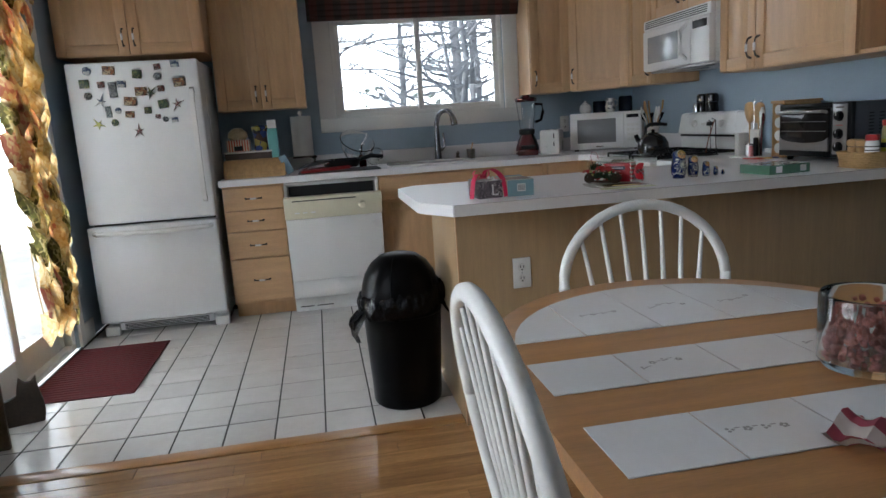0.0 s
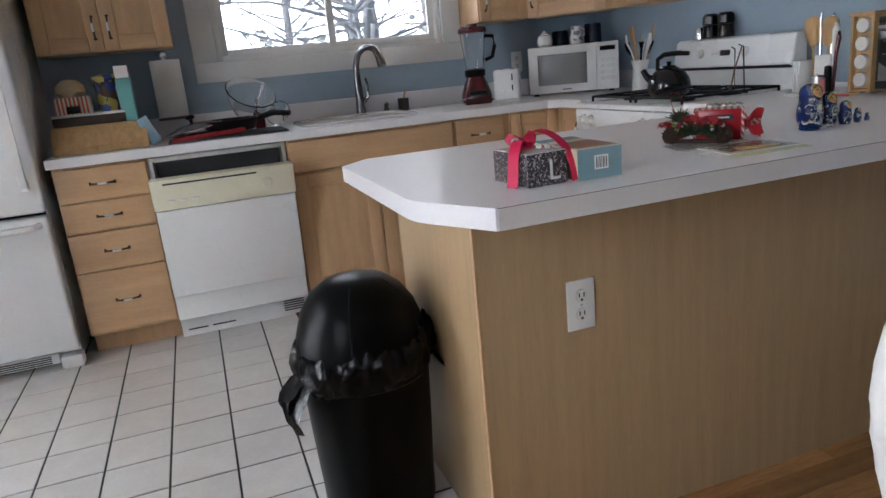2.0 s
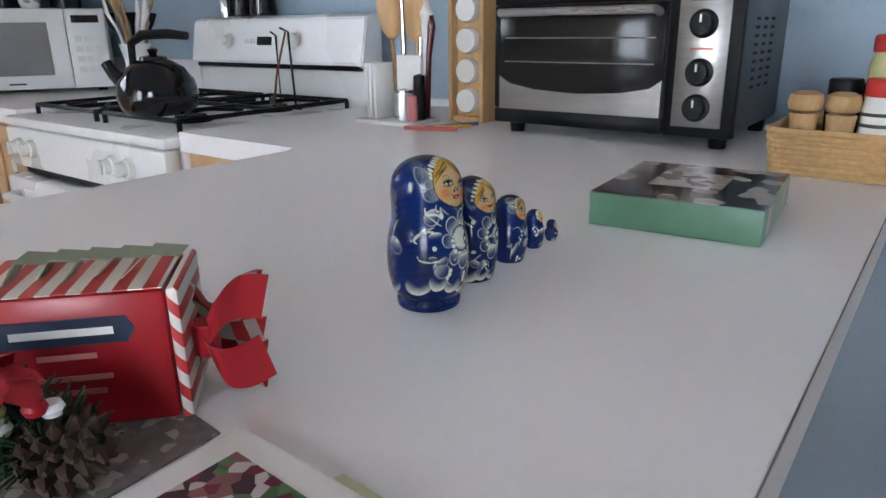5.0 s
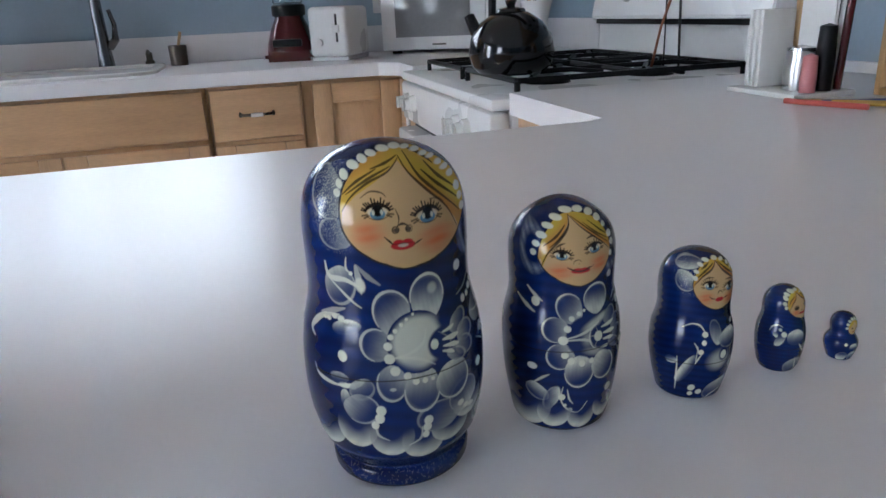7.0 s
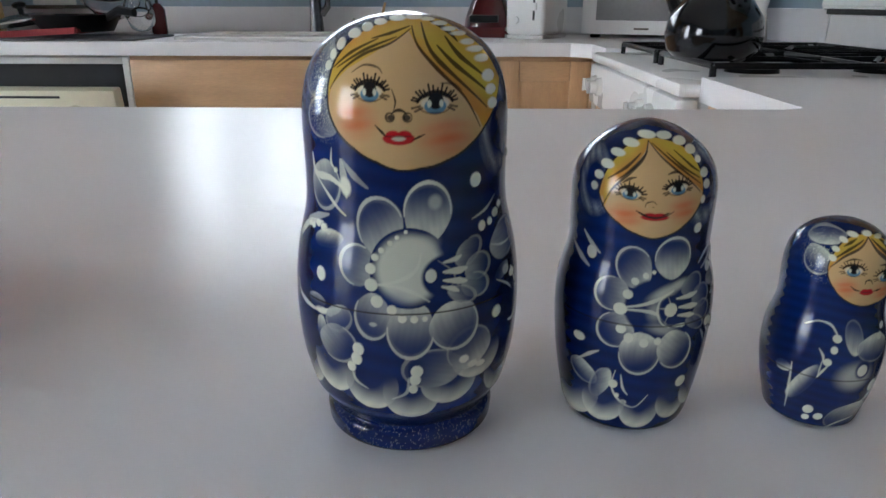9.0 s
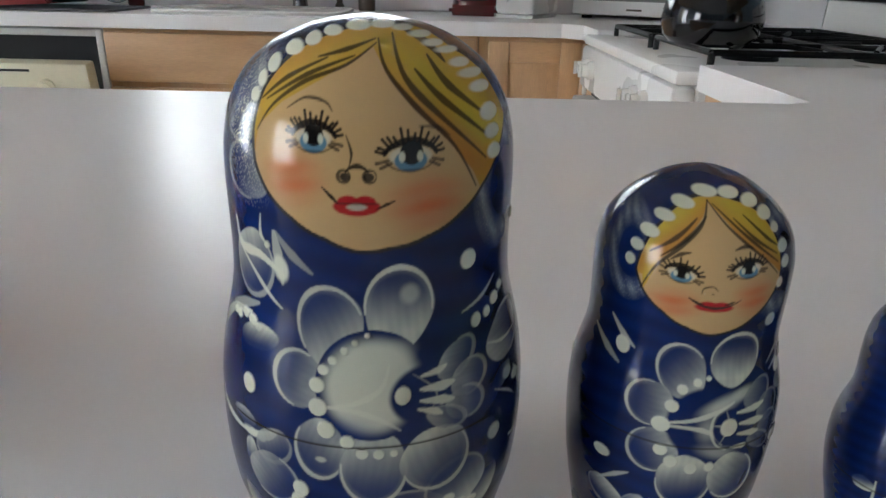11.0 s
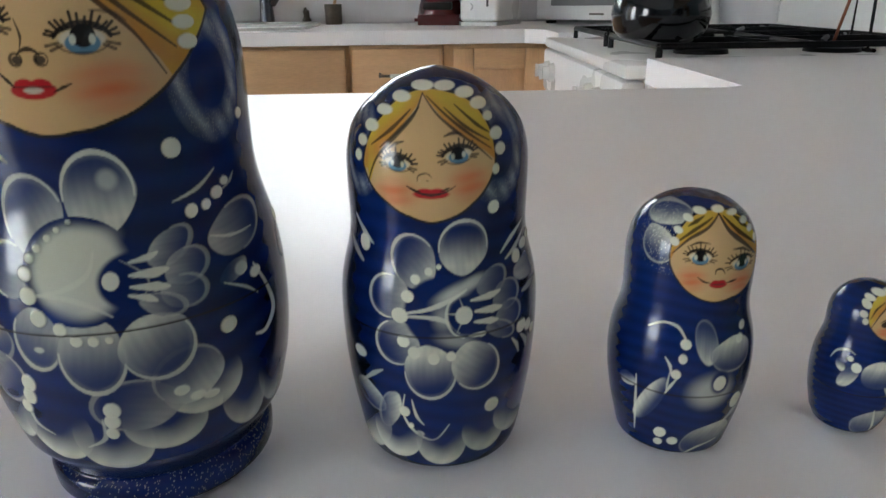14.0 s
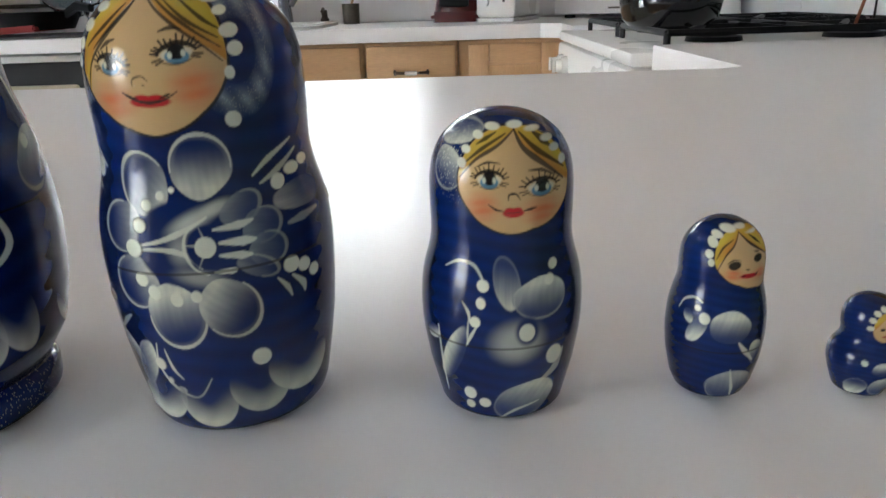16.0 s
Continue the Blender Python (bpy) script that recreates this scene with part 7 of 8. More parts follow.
def paint_large(b):
    b.petal(-0.195, 0.893, 0.0622, 0.0627, 0, 0, 0.25, 0.12, 0.35)
    b.petal(-0.179, 0.793, 0.0534, 0.0417, 0, 0, 0.25, 0.12, 0.35)
    b.glitter(-0.180, 0.884, 0.0741, 0.1217, 0.72)
    b.petal(-0.181, 0.651, 0.0489, 0.0562, -25, 120, 0.5, 0.25, 0.5)
    b.line([(-0.223, 0.713), (-0.212, 0.673), (-0.158, 0.669), (-0.114, 0.647)], 0.0085, CREAM, 0.9, True)
    b.line([(-0.116, 0.634), (-0.122, 0.681), (-0.127, 0.712)], 0.0093, CREAM, 0.55, True)
    b.line([(-0.214, 0.669), (-0.182, 0.643), (-0.142, 0.608), (-0.119, 0.593)], 0.0041, CREAM, 0.8, True)
    b.line([(-0.151, 0.734), (-0.154, 0.702), (-0.139, 0.688)], 0.0033, CREAM, 0.8, True)
    b.blob(-0.118, 0.657, 0.0171, 0.0257, CREAM, 0.9, 10, 0.4)
    b.dot(-0.141, 0.689, 0.0057, 0.0056)
    b.line([(-0.124, 0.713), (-0.096, 0.682), (-0.065, 0.658)], 0.0075, CREAM, 0.35, True)
    b.line([(-0.191, 0.568), (-0.254, 0.555), (-0.314, 0.512), (-0.299, 0.491)], 0.0087, CREAM, 0.8, True)
    b.dot(-0.244, 0.554, 0.0086, 0.0054)
    b.dot(-0.228, 0.554, 0.0091, 0.0061)
    b.dot(-0.206, 0.563, 0.0102, 0.0076)
    b.dot(-0.185, 0.558, 0.0113, 0.0091)
    b.dot(-0.171, 0.551, 0.0070, 0.0060)
    b.petal(-0.173, 0.537, 0.0462, 0.0198, 10, 90, 0.7, 0.2, 0)
    b.line([(-0.259, 0.563), (-0.210, 0.577), (-0.170, 0.588)], 0.0084, CREAM, 0.5, True)
    b.dot(-0.193, 0.459, 0.0148, 0.0157)
    b.line([(-0.309, 0.411), (-0.293, 0.384), (-0.246, 0.373), (-0.204, 0.371)], 0.0068, CREAM, 0.9, True)
    b.line([(-0.204, 0.372), (-0.157, 0.381), (-0.135, 0.395)], 0.0084, CREAM, 0.9, True)
    b.blob(-0.196, 0.374, 0.0241, 0.0107, CREAM, 0.95, 0, 0.4)
    b.blob(-0.170, 0.374, 0.0137, 0.0107, CREAM, 0.95, 0, 0.4)
    b.petal(-0.212, 0.394, 0.0307, 0.0168, 0, 90, 0.4, 0.15, 0)
    b.petal(-0.197, 0.331, 0.0167, 0.0311, 0, 90, 0.6, 0.2, 0)
    b.petal(-0.145, 0.368, 0.0395, 0.0301, 30, 120, 0.35, 0.15, 0.3)
    # scalloped hem
    b.scallop(-0.299, 0.217, 0.0907, 0.0771, 0.85)
    b.scallop(-0.170, 0.245, 0.0639, 0.0760, 0.85)
    b.scallop(-0.069, 0.213, 0.0627, 0.0694, 0.85)
    b.scallop(0.022, 0.194, 0.0646, 0.0758, 0.85)
    b.scallop(0.111, 0.215, 0.0681, 0.0612, 0.85)
    b.scallop(0.185, 0.272, 0.0716, 0.0618, 0.85)
    b.petal(-0.151, 0.306, 0.0532, 0.0473, 0, 150, 0.35, 0.1, 0.45)
    b.petal(0.072, 0.258, 0.0705, 0.0503, 0, -30, 0.3, 0.12, 0.35)
    b.petal(0.162, 0.294, 0.0604, 0.0518, 20, -60, 0.5, 0.2, 0.3)
    b.dot(-0.095, 0.305, 0.0139, 0.0160)
    b.dot(-0.100, 0.280, 0.0133, 0.0162)
    b.dot(-0.114, 0.257, 0.0111, 0.0136)
    b.dot(0.035, 0.256, 0.0136, 0.0154)
    b.dot(0.031, 0.234, 0.0126, 0.0144)
    b.dot(0.026, 0.209, 0.0102, 0.0128)
    b.dot(0.145, 0.270, 0.0125, 0.0098)
    b.dot(0.168, 0.251, 0.0132, 0.0091)
    b.dot(0.191, 0.244, 0.0144, 0.0083)
    b.line([(-0.114, 0.249), (-0.105, 0.220), (-0.077, 0.202)], 0.0040, CREAM, 0.6, True)
    b.line([(0.016, 0.238), (0.011, 0.198), (-0.022, 0.178)], 0.0042, CREAM, 0.6, True)
    # the large flower
    b.petal(-0.041, 0.580, 0.0507, 0.0615, 5, -60, 0.62, 0.3, 0.75)
    b.petal(0.061, 0.610, 0.0519, 0.0637, 0, -90, 0.85, 0.45, 0.95)
    b.petal(-0.092, 0.495, 0.0437, 0.0441, 20, -20, 0.35, 0.22, 0.75)
    b.petal(-0.060, 0.386, 0.0407, 0.0535, 0, 60, 0.5, 0.25, 0.7)
    b.petal(0.023, 0.355, 0.0519, 0.0669, 0, 90, 0.6, 0.32, 0.8)
    b.petal(0.123, 0.359, 0.0589, 0.0583, 0, 120, 0.65, 0.35, 0.8)
    b.blob(0.021, 0.492, 0.0850, 0.0848, BLUE, 1, 0, 0)
    b.blob(0.021, 0.492, 0.0826, 0.0825, CREAM * 0.92, 0.93, 0, 0.3)
    b.blob(0.046, 0.535, 0.0535, 0.0310, CREAM * 0.9, 0.55, 20, 0.8)
    b.blob(-0.020, 0.423, 0.0664, 0.0329, BLUE * 2.5, 0.4, 0, 0.8)
    b.line([(-0.060, 0.458), (-0.008, 0.466), (0.034, 0.489), (0.046, 0.524)], 0.0048, CREAM, 0.55, True)
    b.line([(-0.060, 0.458), (-0.008, 0.456), (0.034, 0.441), (0.064, 0.421)], 0.0048, CREAM, 0.5, True)
    b.blob(0.101, 0.473, 0.0588, 0.0500, BLUE, 1, 0, 0.18)
    b.petal(0.156, 0.516, 0.0394, 0.0245, 35, 180, 0.35, 0.3, 0.3)
    b.petal(0.181, 0.481, 0.0366, 0.0287, 10, 180, 0.35, 0.3, 0.3)
    b.petal(0.174, 0.442, 0.0382, 0.0274, -10, 180, 0.35, 0.3, 0.3)
    b.petal(0.139, 0.428, 0.0367, 0.0180, -20, 180, 0.35, 0.3, 0.3)
    b.line([(0.095, 0.502), (0.123, 0.506), (0.136, 0.511)], 0.0055, CREAM, 0.95, True)
    b.line([(0.095, 0.482), (0.130, 0.481), (0.150, 0.483)], 0.0083, CREAM, 0.95, True)
    b.line([(0.095, 0.464), (0.130, 0.459), (0.150, 0.455)], 0.0076, CREAM, 0.95, True)
    b.line([(0.091, 0.451), (0.118, 0.443), (0.130, 0.436)], 0.0060, CREAM, 0.95, True)
    b.line([(0.082, 0.507), (0.108, 0.488), (0.121, 0.468), (0.108, 0.440)], 0.0020, CREAM, 0.4, True)
    b.dot(0.067, 0.477, 0.0123, 0.0142)
    b.dot(0.014, 0.569, 0.0041, 0.0041)
    b.dot(-0.004, 0.558, 0.0047, 0.0046)
    b.dot(-0.019, 0.546, 0.0060, 0.0057)
    b.dot(-0.037, 0.531, 0.0067, 0.0061)
    b.dot(-0.051, 0.516, 0.0086, 0.0077)
    b.dot(-0.061, 0.492, 0.0120, 0.0112)
    b.dot(-0.060, 0.458, 0.0145, 0.0139)
    b.dot(-0.048, 0.423, 0.0137, 0.0140)
    b.dot(-0.016, 0.405, 0.0108, 0.0114)
    b.dot(0.006, 0.386, 0.0096, 0.0101)
    b.dot(0.031, 0.384, 0.0084, 0.0089)
    b.dot(0.054, 0.384, 0.0061, 0.0065)
    b.blob(-0.058, 0.369, 0.0115, 0.0067, CREAM, 0.6, 0, 0.5)
    b.blob(0.076, 0.629, 0.0196, 0.0216, CREAM, 0.5, 0, 0.6)
    b.dot(0.174, 0.665, 0.0155, 0.0159)
    b.dot(0.241, 0.361, 0.0162, 0.0144)
    # sprays round the side
    b.petal(0.284, 0.517, 0.0632, 0.0424, 10, 200, 0.35, 0.25, 0.35)
    b.line([(0.224, 0.516), (0.268, 0.506), (0.319, 0.507)], 0.0028, CREAM, 0.7, True)
    b.dot(0.194, 0.562, 0.0112, 0.0108)
    b.dot(0.221, 0.566, 0.0091, 0.0085)
    b.dot(0.244, 0.580, 0.0126, 0.0102)
    b.dot(0.263, 0.595, 0.0093, 0.0071)
    b.line([(0.165, 0.581), (0.209, 0.595), (0.245, 0.619)], 0.0036, CREAM, 0.6, True)
    b.line([(0.257, 0.582), (0.278, 0.592), (0.289, 0.604)], 0.0031, CREAM, 0.5, True)
    b.dot(0.280, 0.448, 0.0145, 0.0113)
    b.dot(0.314, 0.431, 0.0144, 0.0101)
    b.line([(0.312, 0.444), (0.345, 0.393), (0.359, 0.345), (0.326, 0.314), (0.299, 0.317)], 0.0069, CREAM, 0.85, True)
    b.dot(0.238, 0.361, 0.0119, 0.0135)
    b.dot(0.328, 0.697, 0.0107, 0.0090)
    b.petal(0.265, 0.448, 0.0318, 0.0159, 20, 0, 0.3, 0.15, 0)
    b.line([(0.242, 0.434), (0.287, 0.412), (0.315, 0.391)], 0.0028, CREAM, 0.6, True)
    b.scallop(0.256, 0.204, 0.0494, 0.0697, 0.7)
    b.scallop(0.332, 0.214, 0.0413, 0.0733, 0.5)
    side_sprays(b)
    b.line([(-1.0, 0.395), (1.0, 0.395)], 0.0016, INK, 0.95)
    b.foot_glitter(0.072)
    # head
    b.ring(0.260, 0.767, 0.075, 0.10)
    b.shape(0.004, 0.842, [(0.034, 0.985), (-0.038, 0.976), (-0.096, 0.949), (-0.137, 0.907), (-0.154, 0.853), (-0.151, 0.810), (-0.131, 0.774), (-0.091, 0.741), (-0.042, 0.716), (0.001, 0.700), (0.048, 0.704), (0.102, 0.717), (0.154, 0.742), (0.198, 0.777), (0.238, 0.820), (0.270, 0.865), (0.227, 0.917), (0.152, 0.956)], INK * 2, 0.9, 0.006)
    oval = b.shape(0.004, 0.842, [(0.034, 0.985), (-0.038, 0.976), (-0.096, 0.949), (-0.137, 0.907), (-0.154, 0.853), (-0.151, 0.810), (-0.131, 0.774), (-0.091, 0.741), (-0.042, 0.716), (0.001, 0.700), (0.048, 0.704), (0.102, 0.717), (0.154, 0.742), (0.198, 0.777), (0.238, 0.820), (0.270, 0.865), (0.227, 0.917), (0.152, 0.956)], FLESH)
    b.cheek(oval, -0.086, 0.797, 0.0653, 0.0556)
    b.cheek(oval, 0.104, 0.763, 0.0893, 0.0592)
    b.hair(oval, [(-0.155, 0.814), (-0.147, 0.857), (-0.104, 0.892), (-0.047, 0.922), (-0.005, 0.947), (0.020, 0.961), (0.037, 0.936), (0.075, 0.893), (0.133, 0.844), (0.178, 0.798), (0.198, 0.766)], 0.020)
    b.line([(0.023, 0.967), (-0.014, 0.941), (-0.070, 0.920), (-0.120, 0.888), (-0.149, 0.853)], 0.0032, INK, 0.85, True)
    b.line([(-0.004, 0.952), (-0.068, 0.928), (-0.132, 0.894)], 0.0033, INK, 0.85, True)
    b.line([(-0.041, 0.949), (-0.099, 0.923), (-0.142, 0.894)], 0.0034, INK, 0.85, True)
    b.line([(0.021, 0.972), (-0.016, 0.959), (-0.055, 0.949)], 0.0032, INK, 0.85, True)
    b.line([(0.025, 0.972), (0.040, 0.936), (0.083, 0.891), (0.144, 0.837), (0.185, 0.776)], 0.0040, INK, 0.85, True)
    b.line([(0.044, 0.978), (0.067, 0.926), (0.120, 0.878), (0.206, 0.813)], 0.0048, INK, 0.85, True)
    b.line([(0.080, 0.936), (0.125, 0.897), (0.213, 0.842)], 0.0049, INK, 0.85, True)
    b.line([(0.099, 0.952), (0.134, 0.915), (0.204, 0.873)], 0.0054, INK, 0.85, True)
    b.line([(0.063, 0.982), (0.103, 0.965), (0.130, 0.943)], 0.0054, INK, 0.85, True)
    b.eye(-0.055, 0.852, 0.0311, 0.0187, 11, 0)
    b.eye(0.077, 0.830, 0.0371, 0.0200, 11, 0)
    b.line([(-0.095, 0.886), (-0.067, 0.901), (-0.039, 0.897), (-0.029, 0.886)], 0.0023, INK, 0.8, True)
    b.line([(0.088, 0.867), (0.116, 0.864), (0.135, 0.852)], 0.0031, INK, 0.6, True)
    b.line([(-0.010, 0.857), (-0.003, 0.835), (-0.006, 0.817)], 0.0020, INK, 0.9, True)
    b.nose(0.004, 0.805, 0.0264, 0.0116)
    b.mouth(0.003, 0.762, 0.0324, 0.0168)
    b.line([(-0.044, 0.788), (-0.031, 0.775), (-0.023, 0.767)], 0.0029, INK, 0.95, True)
    b.line([(0.030, 0.759), (0.043, 0.765), (0.055, 0.770)], 0.0026, INK, 0.9, True)
    b.dot(-0.158, 0.897, 0.0105, 0.0094)
    b.dot(-0.148, 0.918, 0.0105, 0.0106)
    b.dot(-0.131, 0.938, 0.0136, 0.0118)
    b.dot(-0.100, 0.958, 0.0180, 0.0093)
    b.dot(-0.070, 0.970, 0.0140, 0.0086)
    b.dot(-0.042, 0.980, 0.0148, 0.0062)
    b.dot(-0.007, 0.987, 0.0174, 0.0058)
    b.dot(0.028, 0.989, 0.0184, 0.0049)
    b.dot(0.060, 0.985, 0.0177, 0.0038)
    b.dot(0.091, 0.977, 0.0223, 0.0043)
    b.dot(0.113, 0.966, 0.0213, 0.0044)
    b.dot(0.140, 0.957, 0.0264, 0.0042)
    b.dot(0.162, 0.941, 0.0249, 0.0057)
    b.dot(0.184, 0.927, 0.0320, 0.0059)
    b.dot(0.201, 0.909, 0.0280, 0.0076)
    b.dot(0.216, 0.875, 0.0240, 0.0118)
    b.dot(0.222, 0.848, 0.0200, 0.0104)
    b.dot(0.226, 0.820, 0.0180, 0.0112)


def paint_second(b):
    b.ring(0.147, 0.828, 0.085, 0.115)
    b.ring(-0.209, 0.828, 0.07, 0.10)
    b.petal(-0.063, 0.589, 0.0534, 0.0633, 15, -45, 0.45, 0.08, 0.75)
    b.petal(0.055, 0.620, 0.0596, 0.0636, -8, -90, 0.75, 0.05, 0.85)
    b.petal(-0.127, 0.502, 0.0555, 0.0514, 20, 0, 0.4, 0.03, 0.7)
    b.petal(-0.109, 0.388, 0.0582, 0.0593, -30, 30, 0.4, 0.03, 0.7)
    b.petal(-0.028, 0.315, 0.0636, 0.0751, 0, 100, 0.75, 0.03, 0.85)
    b.petal(0.085, 0.326, 0.0614, 0.0690, 25, 140, 0.7, 0.04, 0.85)
    b.blob(0.007, 0.470, 0.1003, 0.0915, BLUE, 1, 0, 0.12)
    b.blob(0.031, 0.516, 0.0751, 0.0265, CREAM, 0.75, 24, 0.9)
    b.blob(0.006, 0.459, 0.0377, 0.0497, CREAM, 0.45, 0, 0.9)
    b.blob(0.035, 0.400, 0.0703, 0.0272, CREAM, 0.5, -12, 0.9)
    b.blob(0.079, 0.538, 0.0453, 0.0195, CREAM, 0.6, 20, 0.8)
    b.line([(-0.092, 0.466), (-0.031, 0.480), (0.021, 0.501), (0.059, 0.522)], 0.0062, CREAM, 0.85, True)
    b.line([(-0.093, 0.459), (-0.032, 0.461), (0.012, 0.450), (0.042, 0.420)], 0.0063, CREAM, 0.8, True)
    b.blob(0.057, 0.462, 0.0439, 0.0485, BLUE, 1, 0, 0.15)
    b.line([(0.059, 0.520), (0.020, 0.495), (0.012, 0.457), (0.027, 0.421), (0.054, 0.405)], 0.0038, CREAM, 0.8, True)
    b.petal(0.127, 0.531, 0.0438, 0.0312, 30, 180, 0.15, 0.28, 0.3)
    b.petal(0.169, 0.491, 0.0435, 0.0359, 10, 180, 0.15, 0.28, 0.3)
    b.petal(0.178, 0.441, 0.0424, 0.0363, 0, 180, 0.15, 0.28, 0.3)
    b.petal(0.152, 0.409, 0.0475, 0.0222, -25, 180, 0.15, 0.28, 0.3)
    b.line([(0.071, 0.496), (0.119, 0.500), (0.148, 0.506)], 0.0086, CREAM, 0.95, True)
    b.line([(0.081, 0.469), (0.126, 0.467), (0.151, 0.467)], 0.0101, CREAM, 0.95, True)
    b.line([(0.079, 0.443), (0.120, 0.439), (0.141, 0.437)], 0.0086, CREAM, 0.95, True)
    b.line([(0.065, 0.410), (0.097, 0.409), (0.108, 0.411)], 0.0069, CREAM, 0.95, True)
    b.line([(0.057, 0.466), (0.036, 0.421)], 0.0019, CREAM, 0.5, True)
    b.line([(0.057, 0.466), (0.043, 0.503)], 0.0019, CREAM, 0.5, True)
    b.line([(0.013, 0.469), (0.057, 0.466)], 0.0026, CREAM, 0.5, True)
    b.dot(-0.004, 0.577, 0.0062, 0.0059)
    b.dot(-0.027, 0.566, 0.0095, 0.0091)
    b.dot(-0.058, 0.548, 0.0117, 0.0109)
    b.dot(-0.078, 0.508, 0.0152, 0.0137)
    b.dot(-0.098, 0.461, 0.0207, 0.0185)
    b.dot(-0.091, 0.396, 0.0158, 0.0155)
    b.dot(-0.065, 0.369, 0.0153, 0.0164)
    b.dot(-0.019, 0.355, 0.0138, 0.0157)
    b.dot(0.022, 0.361, 0.0115, 0.0130)
    b.dot(0.053, 0.463, 0.0204, 0.0217)
    b.dot(0.130, 0.704, 0.0160, 0.0155)
    b.dot(0.129, 0.199, 0.0207, 0.0211)
    b.dot(-0.200, 0.610, 0.0189, 0.0200)
    b.line([(-0.239, 0.670), (-0.203, 0.636), (-0.170, 0.613)], 0.0081, CREAM, 0.7, True)
    b.line([(-0.296, 0.621), (-0.246, 0.587), (-0.208, 0.565)], 0.0095, CREAM, 0.6, True)
    b.dot(0.210, 0.568, 0.0176, 0.0155)
    b.dot(0.251, 0.587, 0.0231, 0.0126)
    b.dot(0.292, 0.598, 0.0200, 0.0109)
    b.dot(0.225, 0.393, 0.0203, 0.0186)
    b.dot(0.259, 0.382, 0.0179, 0.0160)
    b.dot(0.288, 0.361, 0.0160, 0.0144)
    b.dot(-0.227, 0.332, 0.0234, 0.0155)
    b.line([(0.154, 0.589), (0.192, 0.617), (0.258, 0.648)], 0.0062, CREAM, 0.7, True)
    b.line([(0.169, 0.571), (0.212, 0.592), (0.270, 0.625)], 0.0068, CREAM, 0.6, True)
    b.line([(0.189, 0.371), (0.209, 0.346), (0.218, 0.322)], 0.0064, CREAM, 0.7, True)
    b.line([(0.225, 0.368), (0.251, 0.342), (0.254, 0.321)], 0.0086, CREAM, 0.7, True)
    b.line([(0.229, 0.481), (0.269, 0.485), (0.325, 0.492)], 0.0094, CREAM, 0.4, True)
    b.line([(-0.229, 0.242), (-0.182, 0.283), (-0.152, 0.303)], 0.0066, CREAM, 0.6, True)
    b.petal(0.272, 0.533, 0.0768, 0.0295, 0, 200, 0.3, 0.2, 0)
    b.petal(-0.202, 0.211, 0.0593, 0.0360, -30, 60, 0.5, 0.2, 0.2)
    b.petal(-0.137, 0.187, 0.0297, 0.0646, -18, 20, 0.6, 0.25, 0.2)
    b.line([(-0.093, 0.246), (-0.100, 0.191), (-0.083, 0.149), (-0.051, 0.118), (-0.016, 0.113), (0.017, 0.161)], 0.0043, CREAM, 0.9, True)
    b.line([(-0.075, 0.233), (-0.064, 0.184), (-0.046, 0.158)], 0.0044, CREAM, 0.85, True)
    b.dot(-0.095, 0.194, 0.0144, 0.0161)
    b.dot(-0.079, 0.151, 0.0076, 0.0090)
    b.blob(-0.055, 0.129, 0.0129, 0.0091, CREAM, 0.7, -30, 0.4)
    # scalloped hem
    b.scallop(-0.256, 0.122, 0.1200, 0.1106, 0.9)
    b.scallop(-0.123, 0.112, 0.0721, 0.0795, 0.9)
    b.scallop(-0.003, 0.102, 0.0635, 0.0801, 0.9)
    b.scallop(0.115, 0.125, 0.0666, 0.0748, 0.9)
    b.scallop(0.224, 0.150, 0.0878, 0.0787, 0.9)
    side_sprays(b)
    b.line([(-1.0, 0.410), (1.0, 0.410)], 0.0022, INK, 0.85)
    # head
    b.shape(-0.017, 0.822, [(-0.034, 0.957), (-0.086, 0.940), (-0.135, 0.902), (-0.173, 0.855), (-0.189, 0.800), (-0.168, 0.760), (-0.118, 0.721), (-0.064, 0.694), (-0.018, 0.682), (0.023, 0.691), (0.074, 0.721), (0.108, 0.754), (0.131, 0.800), (0.130, 0.842), (0.114, 0.888), (0.082, 0.927), (0.025, 0.951)], INK * 2, 0.9, 0.006)
    oval = b.shape(-0.017, 0.822, [(-0.034, 0.957), (-0.086, 0.940), (-0.135, 0.902), (-0.173, 0.855), (-0.189, 0.800), (-0.168, 0.760), (-0.118, 0.721), (-0.064, 0.694), (-0.018, 0.682), (0.023, 0.691), (0.074, 0.721), (0.108, 0.754), (0.131, 0.800), (0.130, 0.842), (0.114, 0.888), (0.082, 0.927), (0.025, 0.951)], FLESH)
    b.cheek(oval, -0.101, 0.744, 0.0802, 0.0503)
    b.cheek(oval, 0.070, 0.767, 0.0706, 0.0595)
    b.hair(oval, [(-0.176, 0.790), (-0.170, 0.759), (-0.138, 0.835), (-0.085, 0.882), (-0.048, 0.923), (-0.033, 0.948), (-0.010, 0.925), (0.026, 0.887), (0.068, 0.855), (0.105, 0.833), (0.132, 0.812)], -0.033)
    b.line([(-0.033, 0.951), (-0.053, 0.909), (-0.099, 0.865), (-0.149, 0.816), (-0.177, 0.759)], 0.0045, INK, 0.85, True)
    b.line([(-0.041, 0.925), (-0.085, 0.882), (-0.138, 0.841)], 0.0040, INK, 0.85, True)
    b.line([(-0.061, 0.920), (-0.107, 0.881), (-0.163, 0.845)], 0.0045, INK, 0.85, True)
    b.line([(-0.033, 0.951), (-0.004, 0.914), (0.038, 0.879), (0.086, 0.845), (0.124, 0.813)], 0.0036, INK, 0.85, True)
